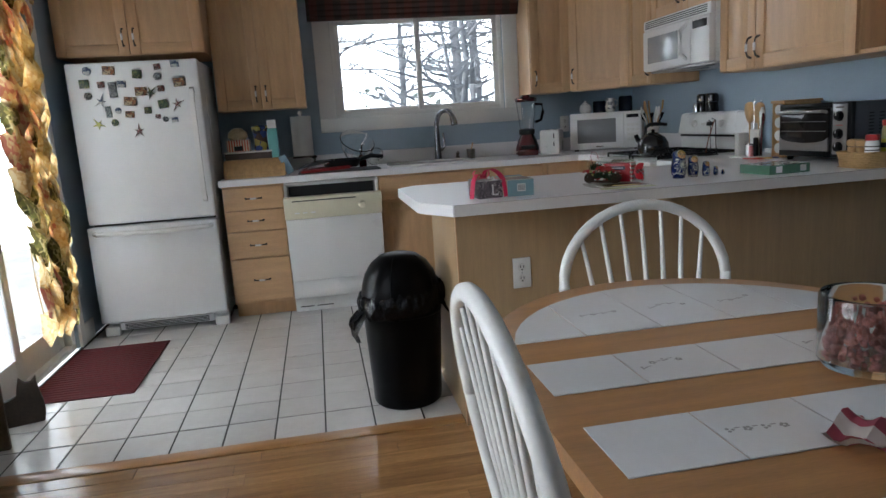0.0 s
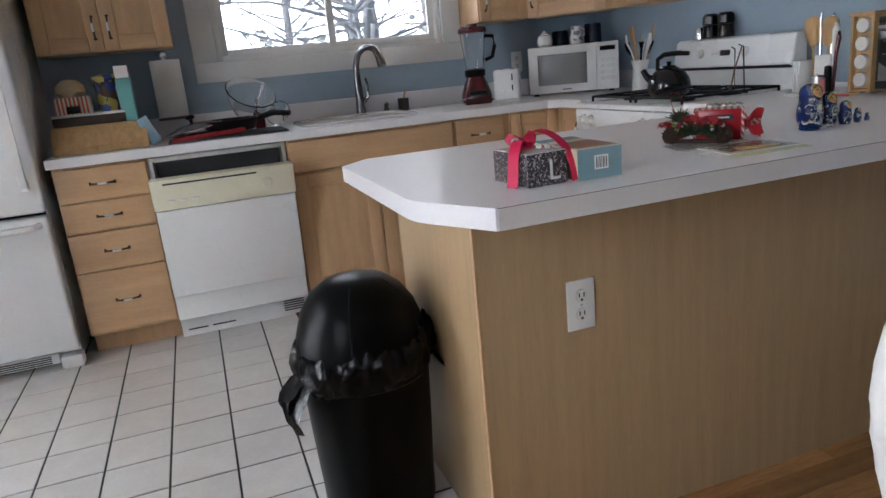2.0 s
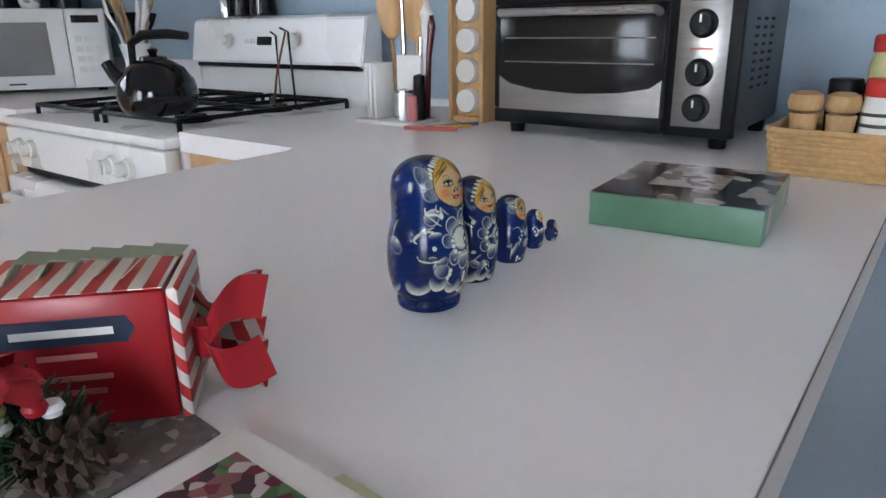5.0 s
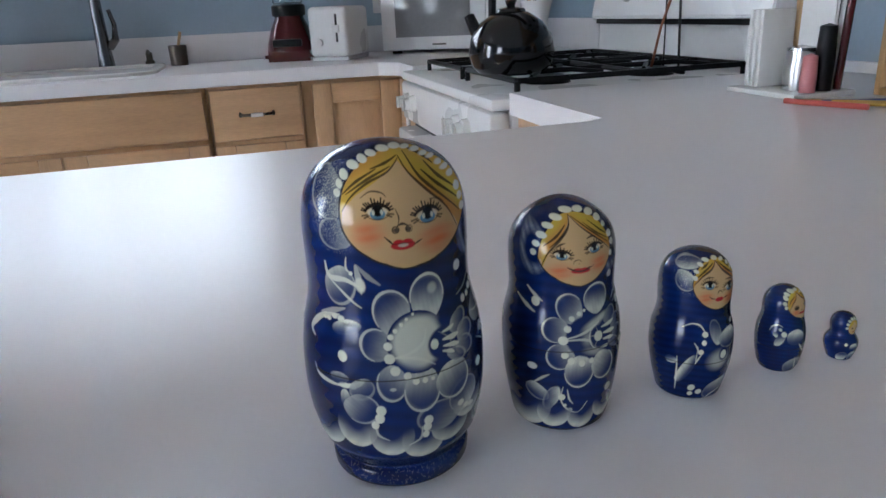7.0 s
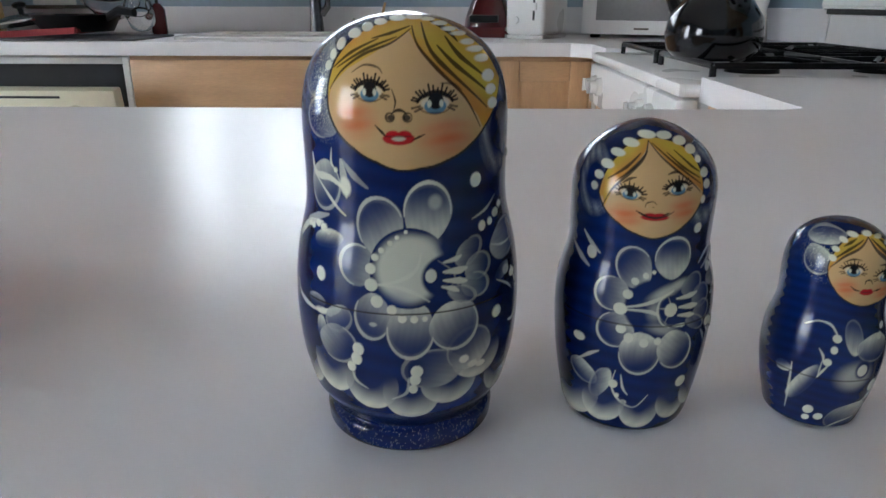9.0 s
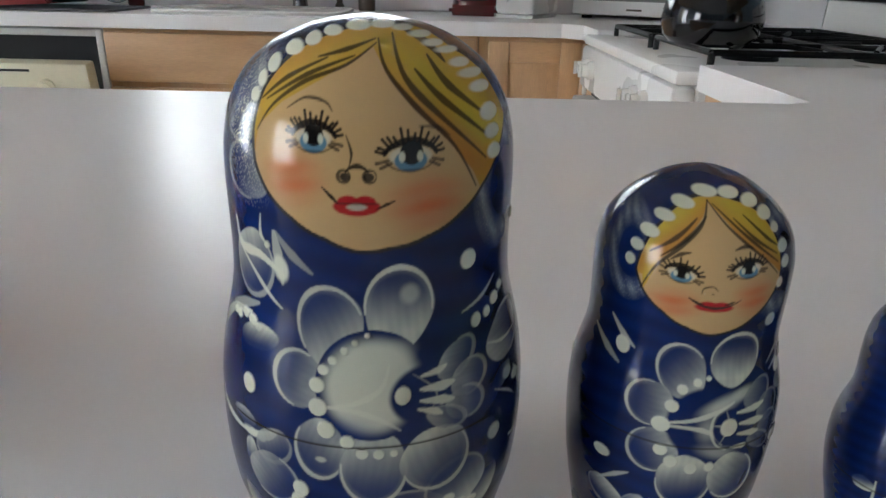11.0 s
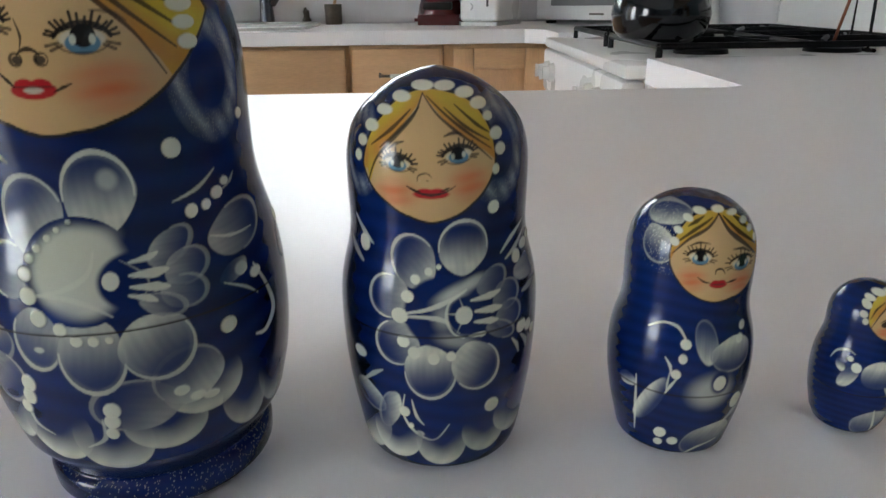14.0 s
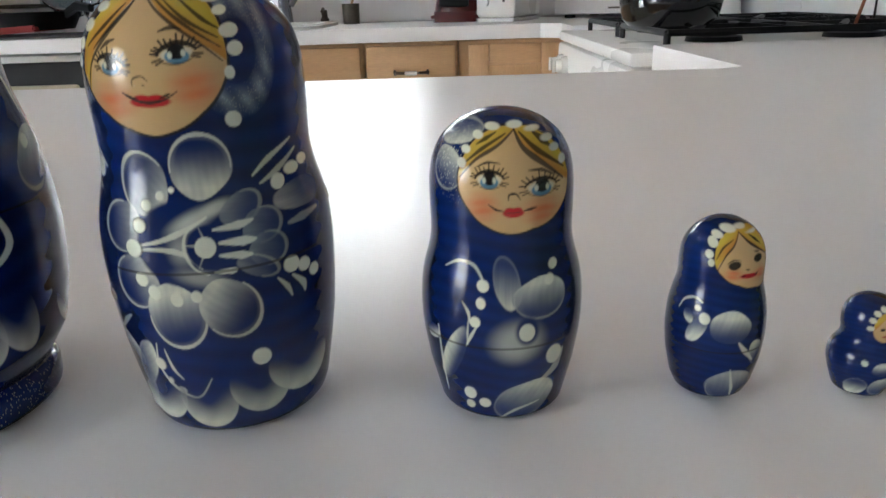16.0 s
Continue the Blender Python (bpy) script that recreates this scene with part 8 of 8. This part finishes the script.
    b.line([(-0.024, 0.946), (0.026, 0.903), (0.074, 0.868), (0.123, 0.837)], 0.0037, INK, 0.85, True)
    b.line([(0.014, 0.924), (0.062, 0.885), (0.119, 0.854)], 0.0037, INK, 0.85, True)
    b.line([(0.037, 0.929), (0.087, 0.889), (0.120, 0.870)], 0.0039, INK, 0.85, True)
    b.eye(-0.093, 0.812, 0.0354, 0.0176, 7, -6)
    b.eye(0.043, 0.830, 0.0358, 0.0180, 9, 8)
    b.line([(-0.117, 0.839), (-0.097, 0.852), (-0.077, 0.858)], 0.0042, INK, 0.85, True)
    b.line([(0.012, 0.869), (0.032, 0.875), (0.052, 0.872)], 0.0042, INK, 0.85, True)
    b.line([(-0.048, 0.774), (-0.045, 0.787), (-0.027, 0.792), (-0.016, 0.783)], 0.0022, INK, 0.8, True)
    b.dot(-0.042, 0.776, 0.0001, 0.0001)
    b.line([(-0.028, 0.777), (-0.022, 0.774)], 0.0022, INK, 0.6, True)
    b.mouth(-0.018, 0.745, 0.0400, 0.0140, False)
    b.line([(-0.072, 0.762), (-0.050, 0.750), (-0.018, 0.743), (0.014, 0.750), (0.036, 0.763)], 0.0030, INK * 3, 0.9, True)
    b.line([(-0.072, 0.763), (-0.055, 0.754), (-0.040, 0.751)], 0.0027, INK, 0.95, True)
    b.line([(0.002, 0.751), (0.015, 0.756), (0.024, 0.760)], 0.0026, INK, 0.9, True)
    b.dot(-0.210, 0.817, 0.0137, 0.0125)
    b.dot(-0.195, 0.851, 0.0178, 0.0122)
    b.dot(-0.166, 0.884, 0.0239, 0.0123)
    b.dot(-0.130, 0.917, 0.0245, 0.0103)
    b.dot(-0.085, 0.944, 0.0252, 0.0107)
    b.dot(-0.033, 0.966, 0.0262, 0.0095)
    b.dot(0.017, 0.965, 0.0236, 0.0095)
    b.dot(0.064, 0.951, 0.0243, 0.0108)
    b.dot(0.097, 0.929, 0.0228, 0.0116)
    b.dot(0.118, 0.903, 0.0137, 0.0093)
    b.dot(0.138, 0.867, 0.0184, 0.0133)
    b.dot(0.149, 0.834, 0.0157, 0.0133)
    b.dot(0.135, 0.791, 0.0101, 0.0121)


def paint_third(b):
    b.petal(-0.152, 0.944, 0.0966, 0.0314, 10, -90, 0.55, 0.3, 0.3)
    b.petal(-0.196, 0.842, 0.0652, 0.0632, 0, 60, 0.55, 0.25, 0.4)
    b.glitter(-0.168, 0.875, 0.0967, 0.1077, 0.8)
    b.petal(0.003, 0.506, 0.0399, 0.0843, 12, -90, 0.6, 0.35, 0.15)
    b.petal(0.114, 0.453, 0.0940, 0.0659, 0, 90, 0.75, 0.4, 0.3)
    b.blob(0.036, 0.314, 0.1154, 0.0978, CREAM, 0.62, 10, 0.75)
    b.blob(0.066, 0.351, 0.0465, 0.0603, BLUE, 0.95, 0, 0.4)
    b.dot(0.064, 0.347, 0.0256, 0.0302)
    b.petal(0.066, 0.082, 0.1112, 0.0739, 25, 60, 0.75, 0.3, 0.2)
    b.line([(-0.024, 0.001), (0.032, 0.042), (0.115, 0.066)], 0.0059, CREAM, 0.8, True)
    b.petal(-0.180, 0.246, 0.0366, 0.1163, -22, 160, 0.9, 0.3, 0)
    b.petal(-0.281, 0.304, 0.0412, 0.0283, 0, -60, 0.7, 0.3, 0)
    b.line([(-0.243, 0.338), (-0.232, 0.215), (-0.217, 0.075)], 0.0063, CREAM, 0.75, True)
    b.line([(-0.205, 0.538), (-0.151, 0.564), (-0.101, 0.558), (-0.075, 0.523), (-0.071, 0.499)], 0.0057, CREAM, 0.85, True)
    b.line([(-0.140, 0.442), (-0.121, 0.412), (-0.115, 0.377)], 0.0058, CREAM, 0.85, True)
    b.line([(-0.091, 0.370), (-0.112, 0.332), (-0.129, 0.293)], 0.0058, CREAM, 0.85, True)
    b.line([(-0.120, 0.387), (-0.124, 0.341), (-0.125, 0.298)], 0.0039, CREAM, 0.7, True)
    b.dot(-0.071, 0.499, 0.0189, 0.0188)
    b.dot(-0.079, 0.445, 0.0151, 0.0185)
    b.dot(-0.098, 0.382, 0.0172, 0.0186)
    b.dot(-0.118, 0.105, 0.0223, 0.0258)
    b.dot(-0.117, 0.055, 0.0164, 0.0173)
    b.dot(-0.067, 0.072, 0.0199, 0.0200)
    b.dot(0.156, 0.549, 0.0180, 0.0163)
    b.dot(0.141, 0.506, 0.0179, 0.0166)
    b.dot(0.165, 0.246, 0.0320, 0.0359)
    b.line([(0.120, 0.157), (0.175, 0.194), (0.204, 0.256)], 0.0160, CREAM, 0.6, True)
    b.petal(0.241, 0.097, 0.0014, 0.0526, 0, 90, 0.4, 0.15, 0)
    b.line([(-1.2, 0.293), (1.2, 0.293)], 0.0028, INK, 0.85)
    # head
    b.shape(0.004, 0.824, [(0.029, 0.960), (-0.052, 0.948), (-0.115, 0.899), (-0.146, 0.833), (-0.144, 0.786), (-0.111, 0.731), (-0.051, 0.679), (0.007, 0.659), (0.080, 0.669), (0.159, 0.694), (0.219, 0.750), (0.232, 0.817), (0.191, 0.890), (0.120, 0.938)], INK * 2, 0.9, 0.006)
    oval = b.shape(0.004, 0.824, [(0.029, 0.960), (-0.052, 0.948), (-0.115, 0.899), (-0.146, 0.833), (-0.144, 0.786), (-0.111, 0.731), (-0.051, 0.679), (0.007, 0.659), (0.080, 0.669), (0.159, 0.694), (0.219, 0.750), (0.232, 0.817), (0.191, 0.890), (0.120, 0.938)], FLESH)
    b.cheek(oval, -0.069, 0.739, 0.0732, 0.0664)
    b.cheek(oval, 0.118, 0.720, 0.1001, 0.0650)
    b.hair(oval, [(-0.145, 0.802), (-0.130, 0.841), (-0.079, 0.882), (-0.020, 0.917), (0.028, 0.950), (0.052, 0.914), (0.099, 0.876), (0.157, 0.837), (0.217, 0.798)], 0.028)
    b.line([(0.029, 0.953), (-0.020, 0.915), (-0.088, 0.876), (-0.141, 0.824)], 0.0056, INK, 0.85, True)
    b.line([(0.003, 0.944), (-0.067, 0.906), (-0.134, 0.858)], 0.0056, INK, 0.85, True)
    b.line([(-0.024, 0.948), (-0.084, 0.917)], 0.0056, INK, 0.85, True)
    b.line([(0.029, 0.953), (0.056, 0.904), (0.126, 0.854), (0.202, 0.805)], 0.0092, INK, 0.85, True)
    b.line([(0.044, 0.946), (0.101, 0.896), (0.208, 0.837)], 0.0081, INK, 0.85, True)
    b.line([(0.090, 0.942), (0.151, 0.902)], 0.0116, INK, 0.85, True)
    b.eye(-0.048, 0.821, 0.0435, 0.0256, 8, 0)
    b.eye(0.113, 0.793, 0.0571, 0.0262, 7, 0)
    b.line([(-0.084, 0.857), (-0.052, 0.870), (-0.015, 0.867)], 0.0040, INK, 0.9, True)
    b.line([(0.068, 0.844), (0.112, 0.842), (0.157, 0.823)], 0.0056, INK, 0.8, True)
    b.line([(0.008, 0.761), (0.010, 0.777), (0.030, 0.779), (0.043, 0.762)], 0.0040, INK, 0.9, True)
    b.mouth(0.023, 0.722, 0.0320, 0.0182, False)
    b.line([(-0.051, 0.749), (-0.028, 0.733), (-0.005, 0.729)], 0.0037, INK, 0.95, True)
    b.line([(0.055, 0.727), (0.077, 0.731), (0.095, 0.734)], 0.0047, INK, 0.9, True)
    b.dot(-0.134, 0.865, 0.0160, 0.0145)
    b.dot(-0.119, 0.903, 0.0158, 0.0112)
    b.dot(-0.079, 0.941, 0.0169, 0.0109)
    b.dot(-0.034, 0.962, 0.0224, 0.0096)
    b.dot(0.032, 0.965, 0.0245, 0.0092)
    b.dot(0.091, 0.952, 0.0290, 0.0078)
    b.dot(0.142, 0.925, 0.0278, 0.0096)
    b.dot(0.169, 0.897, 0.0240, 0.0105)
    b.dot(0.202, 0.861, 0.0200, 0.0139)


def paint_fourth(b):
    b.petal(-0.009, 0.463, 0.1084, 0.0893, 0, 90, 0.9, 0.35, 0)
    b.petal(-0.184, 0.436, 0.0409, 0.0881, -30, -90, 0.95, 0.4, 0)
    b.petal(-0.234, 0.497, 0.0260, 0.0391, 20, -90, 0.9, 0.4, 0)
    b.line([(-0.299, 0.521), (-0.262, 0.574), (-0.199, 0.600), (-0.156, 0.582)], 0.0070, CREAM, 0.85, True)
    b.dot(-0.181, 0.550, 0.0176, 0.0172)
    b.dot(-0.145, 0.501, 0.0280, 0.0312)
    b.petal(0.038, 0.096, 0.1345, 0.1120, 0, 90, 0.35, 0.45, 0.4)
    b.line([(0.014, 0.215), (0.043, 0.092), (0.053, 0.015)], 0.0092, CREAM, 0.7, True)
    b.petal(0.165, 0.300, 0.0560, 0.0792, 20, 120, 0.6, 0.3, 0.2)
    b.line([(0.038, 0.378), (0.080, 0.324), (0.143, 0.257)], 0.0150, CREAM, 0.8, True)
    b.petal(0.231, 0.541, 0.0400, 0.0597, 0, 0, 0.5, 0.25, 0)
    b.line([(-1.2, 0.318), (1.2, 0.318)], 0.004, INK, 0.85)
    b.shape(0.034, 0.839, [(0.023, 0.960), (-0.056, 0.937), (-0.103, 0.869), (-0.107, 0.796), (-0.064, 0.735), (0.019, 0.689), (0.116, 0.668), (0.241, 0.682), (0.254, 0.768), (0.267, 0.852), (0.185, 0.921)], INK * 2, 0.9, 0.006)
    oval = b.shape(0.034, 0.839, [(0.023, 0.960), (-0.056, 0.937), (-0.103, 0.869), (-0.107, 0.796), (-0.064, 0.735), (0.019, 0.689), (0.116, 0.668), (0.241, 0.682), (0.254, 0.768), (0.267, 0.852), (0.185, 0.921)], FLESH)
    b.cheek(oval, -0.016, 0.744, 0.0700, 0.0529)
    b.cheek(oval, 0.149, 0.739, 0.0800, 0.0574)
    b.hair(oval, [(-0.097, 0.737), (-0.091, 0.792), (-0.046, 0.855), (-0.004, 0.905), (0.018, 0.942), (0.064, 0.905), (0.115, 0.868), (0.249, 0.805)], 0.018)
    b.line([(0.018, 0.950), (-0.014, 0.893), (-0.059, 0.840), (-0.094, 0.762)], 0.0048, INK, 0.9, True)
    b.line([(-0.017, 0.917), (-0.070, 0.878), (-0.103, 0.820)], 0.0049, INK, 0.9, True)
    b.line([(0.020, 0.946), (0.080, 0.893), (0.218, 0.821)], 0.0072, INK, 0.9, True)
    b.line([(0.073, 0.935), (0.153, 0.885)], 0.0072, INK, 0.9, True)
    b.blob(-0.012, 0.795, 0.0306, 0.0208, INK, 0.95, 15, 0)
    b.blob(0.122, 0.823, 0.0320, 0.0210, INK, 0.95, 0, 0)
    b.line([(-0.048, 0.802), (-0.022, 0.821), (0.017, 0.820)], 0.0042, INK, 0.9, True)
    b.line([(0.092, 0.859), (0.134, 0.853)], 0.0060, INK, 0.8, True)
    b.mouth(0.070, 0.734, 0.0523, 0.0158, False)
    b.line([(0.046, 0.771), (0.072, 0.768)], 0.0054, INK, 0.8, True)
    b.line([(0.025, 0.736), (0.050, 0.737)], 0.0050, INK, 0.8, True)
    b.line([(0.103, 0.734), (0.131, 0.750)], 0.0060, INK, 0.8, True)
    b.dot(-0.127, 0.801, 0.0166, 0.0205)
    b.dot(-0.138, 0.843, 0.0221, 0.0210)
    b.dot(-0.117, 0.901, 0.0262, 0.0250)
    b.dot(-0.090, 0.936, 0.0290, 0.0168)
    b.dot(-0.030, 0.963, 0.0390, 0.0165)
    b.dot(0.035, 0.970, 0.0353, 0.0100)
    b.dot(0.119, 0.944, 0.0520, 0.0063)
    b.dot(0.237, 0.901, 0.0008, 0.0188)


def paint_fifth(b):
    b.petal(0.0, 0.34, 0.10, 0.07, 0, 90, 0.9, 0.3, 0)
    b.petal(-0.19, 0.12, 0.10, 0.10, 20, -90, 0.8, 0.3, 0.2)
    b.petal(0.04, 0.13, 0.12, 0.11, 0, 90, 0.5, 0.4, 0.3)
    b.dot(-0.17, 0.40, 0.03)
    oval = b.shape(0.02, 0.74, [(0.02 + 0.13 * math.cos(k * 0.4), 0.74 + 0.15 * math.sin(k * 0.4)) for k in range(16)], FLESH)
    b.hair(oval, [(-0.11, 0.70), (-0.05, 0.79), (0.02, 0.86), (0.09, 0.79), (0.15, 0.70)], 0.02)
    for x in (-0.03, 0.07):
        b.blob(x, 0.73, 0.022, 0.018, INK, 0.95)
    b.mouth(0.02, 0.65, 0.035, 0.014, False)
    for k in range(8):
        t = radians(-5 + 190 * k / 7)
        b.dot(0.02 + 0.155 * math.cos(t), 0.75 + 0.17 * math.sin(t), 0.032, 0.026)


def nesting_doll(loc, H, profile, painter, facing, nf, nv, label):
    pr = np.array(profile, float)
    t = np.concatenate([[0], np.cumsum(np.hypot(*np.diff(pr, axis=0).T))])
    ts = np.linspace(0, t[-1], 1600)
    r, z = np.interp(ts, t, pr[:, 0]), np.interp(ts, t, pr[:, 1])
    fine, broad = [[np.convolve(np.pad(q, w // 2, mode="reflect", reflect_type="odd"), np.ones(w) / w, "valid") for q in (r, z)] for w in (21, 111)]
    k = np.clip((z - 0.16) / 0.12, 0, 1)
    rs_, zs_ = fine[0] * (1 - k) + broad[0] * k, fine[1] * (1 - k) + broad[1] * k
    sel = np.linspace(0, len(rs_) - 1, nv).astype(int)
    r, z = np.clip(rs_[sel], 0, None), np.clip(zs_[sel], 0, None)
    r[0], r[-1] = r[0], 0.0002
    ang = np.concatenate([np.linspace(-1.95, 1.95, nf), np.linspace(1.95, 2 * math.pi - 1.95, 42)[1:-1]])
    A, R = np.meshgrid(ang, r)
    _, Z = np.meshgrid(ang, z)
    wrapped = (A + math.pi) % (2 * math.pi) - math.pi
    b = Brush(wrapped * np.maximum(R, 0.012), Z, 3.9 * 0.26 / nf * 1.3)
    painter(b)
    R2 = (R + np.minimum(b.h, 0.006) * 0.6) * H
    co = np.stack([R2 * np.sin(A), -R2 * np.cos(A), Z * H], -1).reshape(-1, 3)
    n = len(ang)
    i, j = np.meshgrid(np.arange(nv - 1), np.arange(n), indexing="ij")
    q = np.stack([i * n + j, i * n + (j + 1) % n, (i + 1) * n + (j + 1) % n, (i + 1) * n + j], -1).reshape(-1, 4)
    me = bpy.data.meshes.new("nesting_doll")
    me.vertices.add(len(co))
    me.vertices.foreach_set("co", co.ravel())
    me.loops.add(q.size)
    me.loops.foreach_set("vertex_index", q.ravel())
    me.polygons.add(len(q))
    me.polygons.foreach_set("loop_start", np.arange(len(q)) * 4)
    me.update(calc_edges=True)
    at = me.color_attributes.new("paint", "FLOAT_COLOR", "POINT")
    at.data.foreach_set("color", np.concatenate([b.c.reshape(-1, 3), np.ones((len(co), 1))], 1).ravel())
    me.shade_smooth()
    me.materials.append(M_doll)
    ob = new("nesting_doll", me)
    ob.matrix_basis = pose(*loc, 0, 0, facing)
    return tagged(ob, label, "nesting doll", "set of nesting dolls")


P1 = [(0, 0), (0.196, 0), (0.211, 0.01), (0.214, 0.05), (0.209, 0.06), (0.197, 0.067), (0.205, 0.077), (0.2417, 0.133), (0.2632, 0.2174), (0.2713, 0.2965), (0.2713, 0.387), (0.266, 0.4456), (0.2534, 0.516), (0.2417, 0.55), (0.2336, 0.591), (0.2326, 0.652), (0.2336, 0.718), (0.235, 0.7826), (0.229, 0.8445), (0.208, 0.905), (0.1635, 0.952), (0.11, 0.981), (0.055, 0.996), (0, 1)]
P2 = [(0, 0), (0.19, 0), (0.204, 0.012), (0.214, 0.04), (0.231, 0.132), (0.2445, 0.218), (0.252, 0.301), (0.2555, 0.381), (0.254, 0.457), (0.248, 0.502), (0.2325, 0.559), (0.2205, 0.601), (0.2205, 0.644), (0.222, 0.7), (0.224, 0.768), (0.2205, 0.834), (0.194, 0.897), (0.1246, 0.958), (0.06, 0.99), (0, 1)]
P3 = [(0, 0), (0.198, 0), (0.212, 0.012), (0.2475, 0.158), (0.268, 0.284), (0.2715, 0.382), (0.263, 0.475), (0.2355, 0.565), (0.2285, 0.61), (0.232, 0.7), (0.2305, 0.806), (0.21, 0.889), (0.16, 0.949), (0.1, 0.983), (0.05, 0.997), (0, 1)]
P4 = [(0, 0), (0.17, 0), (0.19, 0.015), (0.2185, 0.077), (0.25, 0.221), (0.2625, 0.36), (0.257, 0.494), (0.235, 0.595), (0.216, 0.66), (0.2185, 0.76), (0.2075, 0.852), (0.16, 0.93), (0.1, 0.975), (0.05, 0.995), (0, 1)]
P5 = [(0, 0), (0.23, 0), (0.25, 0.02), (0.31, 0.18), (0.345, 0.32), (0.33, 0.44), (0.26, 0.54), (0.24, 0.60), (0.262, 0.70), (0.262, 0.80), (0.225, 0.90), (0.15, 0.97), (0.07, 0.995), (0, 1.0)]
nesting_doll((0.9695, 2.668, C + 0.0003), 0.1113, P1, paint_large, 0, 700, 620, "largest blue painted nesting doll with white flowers")
nesting_doll((1.0332, 2.673, C + 0.0003), 0.085, P2, paint_second, 0, 540, 460, "second blue painted nesting doll with white flower")
nesting_doll((1.0883, 2.671, C + 0.0003), 0.0586, P3, paint_third, 0, 380, 320, "third blue painted nesting doll with pale leaves")
nesting_doll((1.1316, 2.6715, C + 0.0003), 0.0366, P4, paint_fourth, 0, 240, 200, "fourth small blue painted nesting doll")
nesting_doll((1.1612, 2.6690, C + 0.0003), 0.0205, [(r * 0.94, z) for r, z in P5], paint_fifth, 4, 130, 100, "tiniest blue painted nesting doll")

# ---- floor tiles and boards ----
def piece(name, me, parent, m):
    ob = new(name, me)
    ob.parent = parent
    ob.matrix_basis = m
    return ob


def slab_mesh(name, w, d, h, material):
    return mesh_of(name, box(0.0, 0.0, -h, w, d, 0.0, bev=0.0015, seg=1), material, 0)


G = 0.0065
tile_me = slab_mesh("tile", T - G, T - G, 0.008, M_tile)
strip_me = slab_mesh("tile", T - G, Y0 - 2.785 - G, 0.008, M_tile)
for i in range(-10, 8):
    xa = X0 + i * T
    if xa < XL - 0.16:
        continue
    for j in range(-1, 10):
        if j < 0:
            if xa < 0.05:
                piece("tile", strip_me, floor, pose(xa + G / 2, 2.785, random.uniform(0, 0.0006)))
        elif not (xa > 0.0 and Y0 + j * T < 3.15):
            piece("tile", tile_me, floor, pose(xa + G / 2, Y0 + j * T + G / 2, random.uniform(-0.0004, 0.0006)))
BW = 0.083
boards = {}
rest = bmesh.new()
y = 2.70 - BW
while y > YF:
    x = XL - random.uniform(0, 0.6)
    while x < XR:
        ln = random.choice((0.45, 0.6, 0.8, 1.0, 1.2))
        a, b = max(x, XL), min(x + ln, XR)
        if b - a > 0.03:
            if y > 1.0:
                key = round(b - a, 2)
                if key not in boards:
                    boards[key] = mesh_of("board", box(0, 0, -0.008, key - 0.0008, BW - 0.0008, 0, bev=0.0008, seg=1), M_oak, 0)
                piece("board", boards[key], floor, pose(a, y, random.uniform(-0.0002, 0.0002)))
            else:
                bx(rest, a, y, -0.008, b - 0.0008, y + BW - 0.0008, 0, 0)
        x += ln
    y -= BW
ob = part("boards", rest, M_oak, floor)
tagged(ob, kind="stuff")
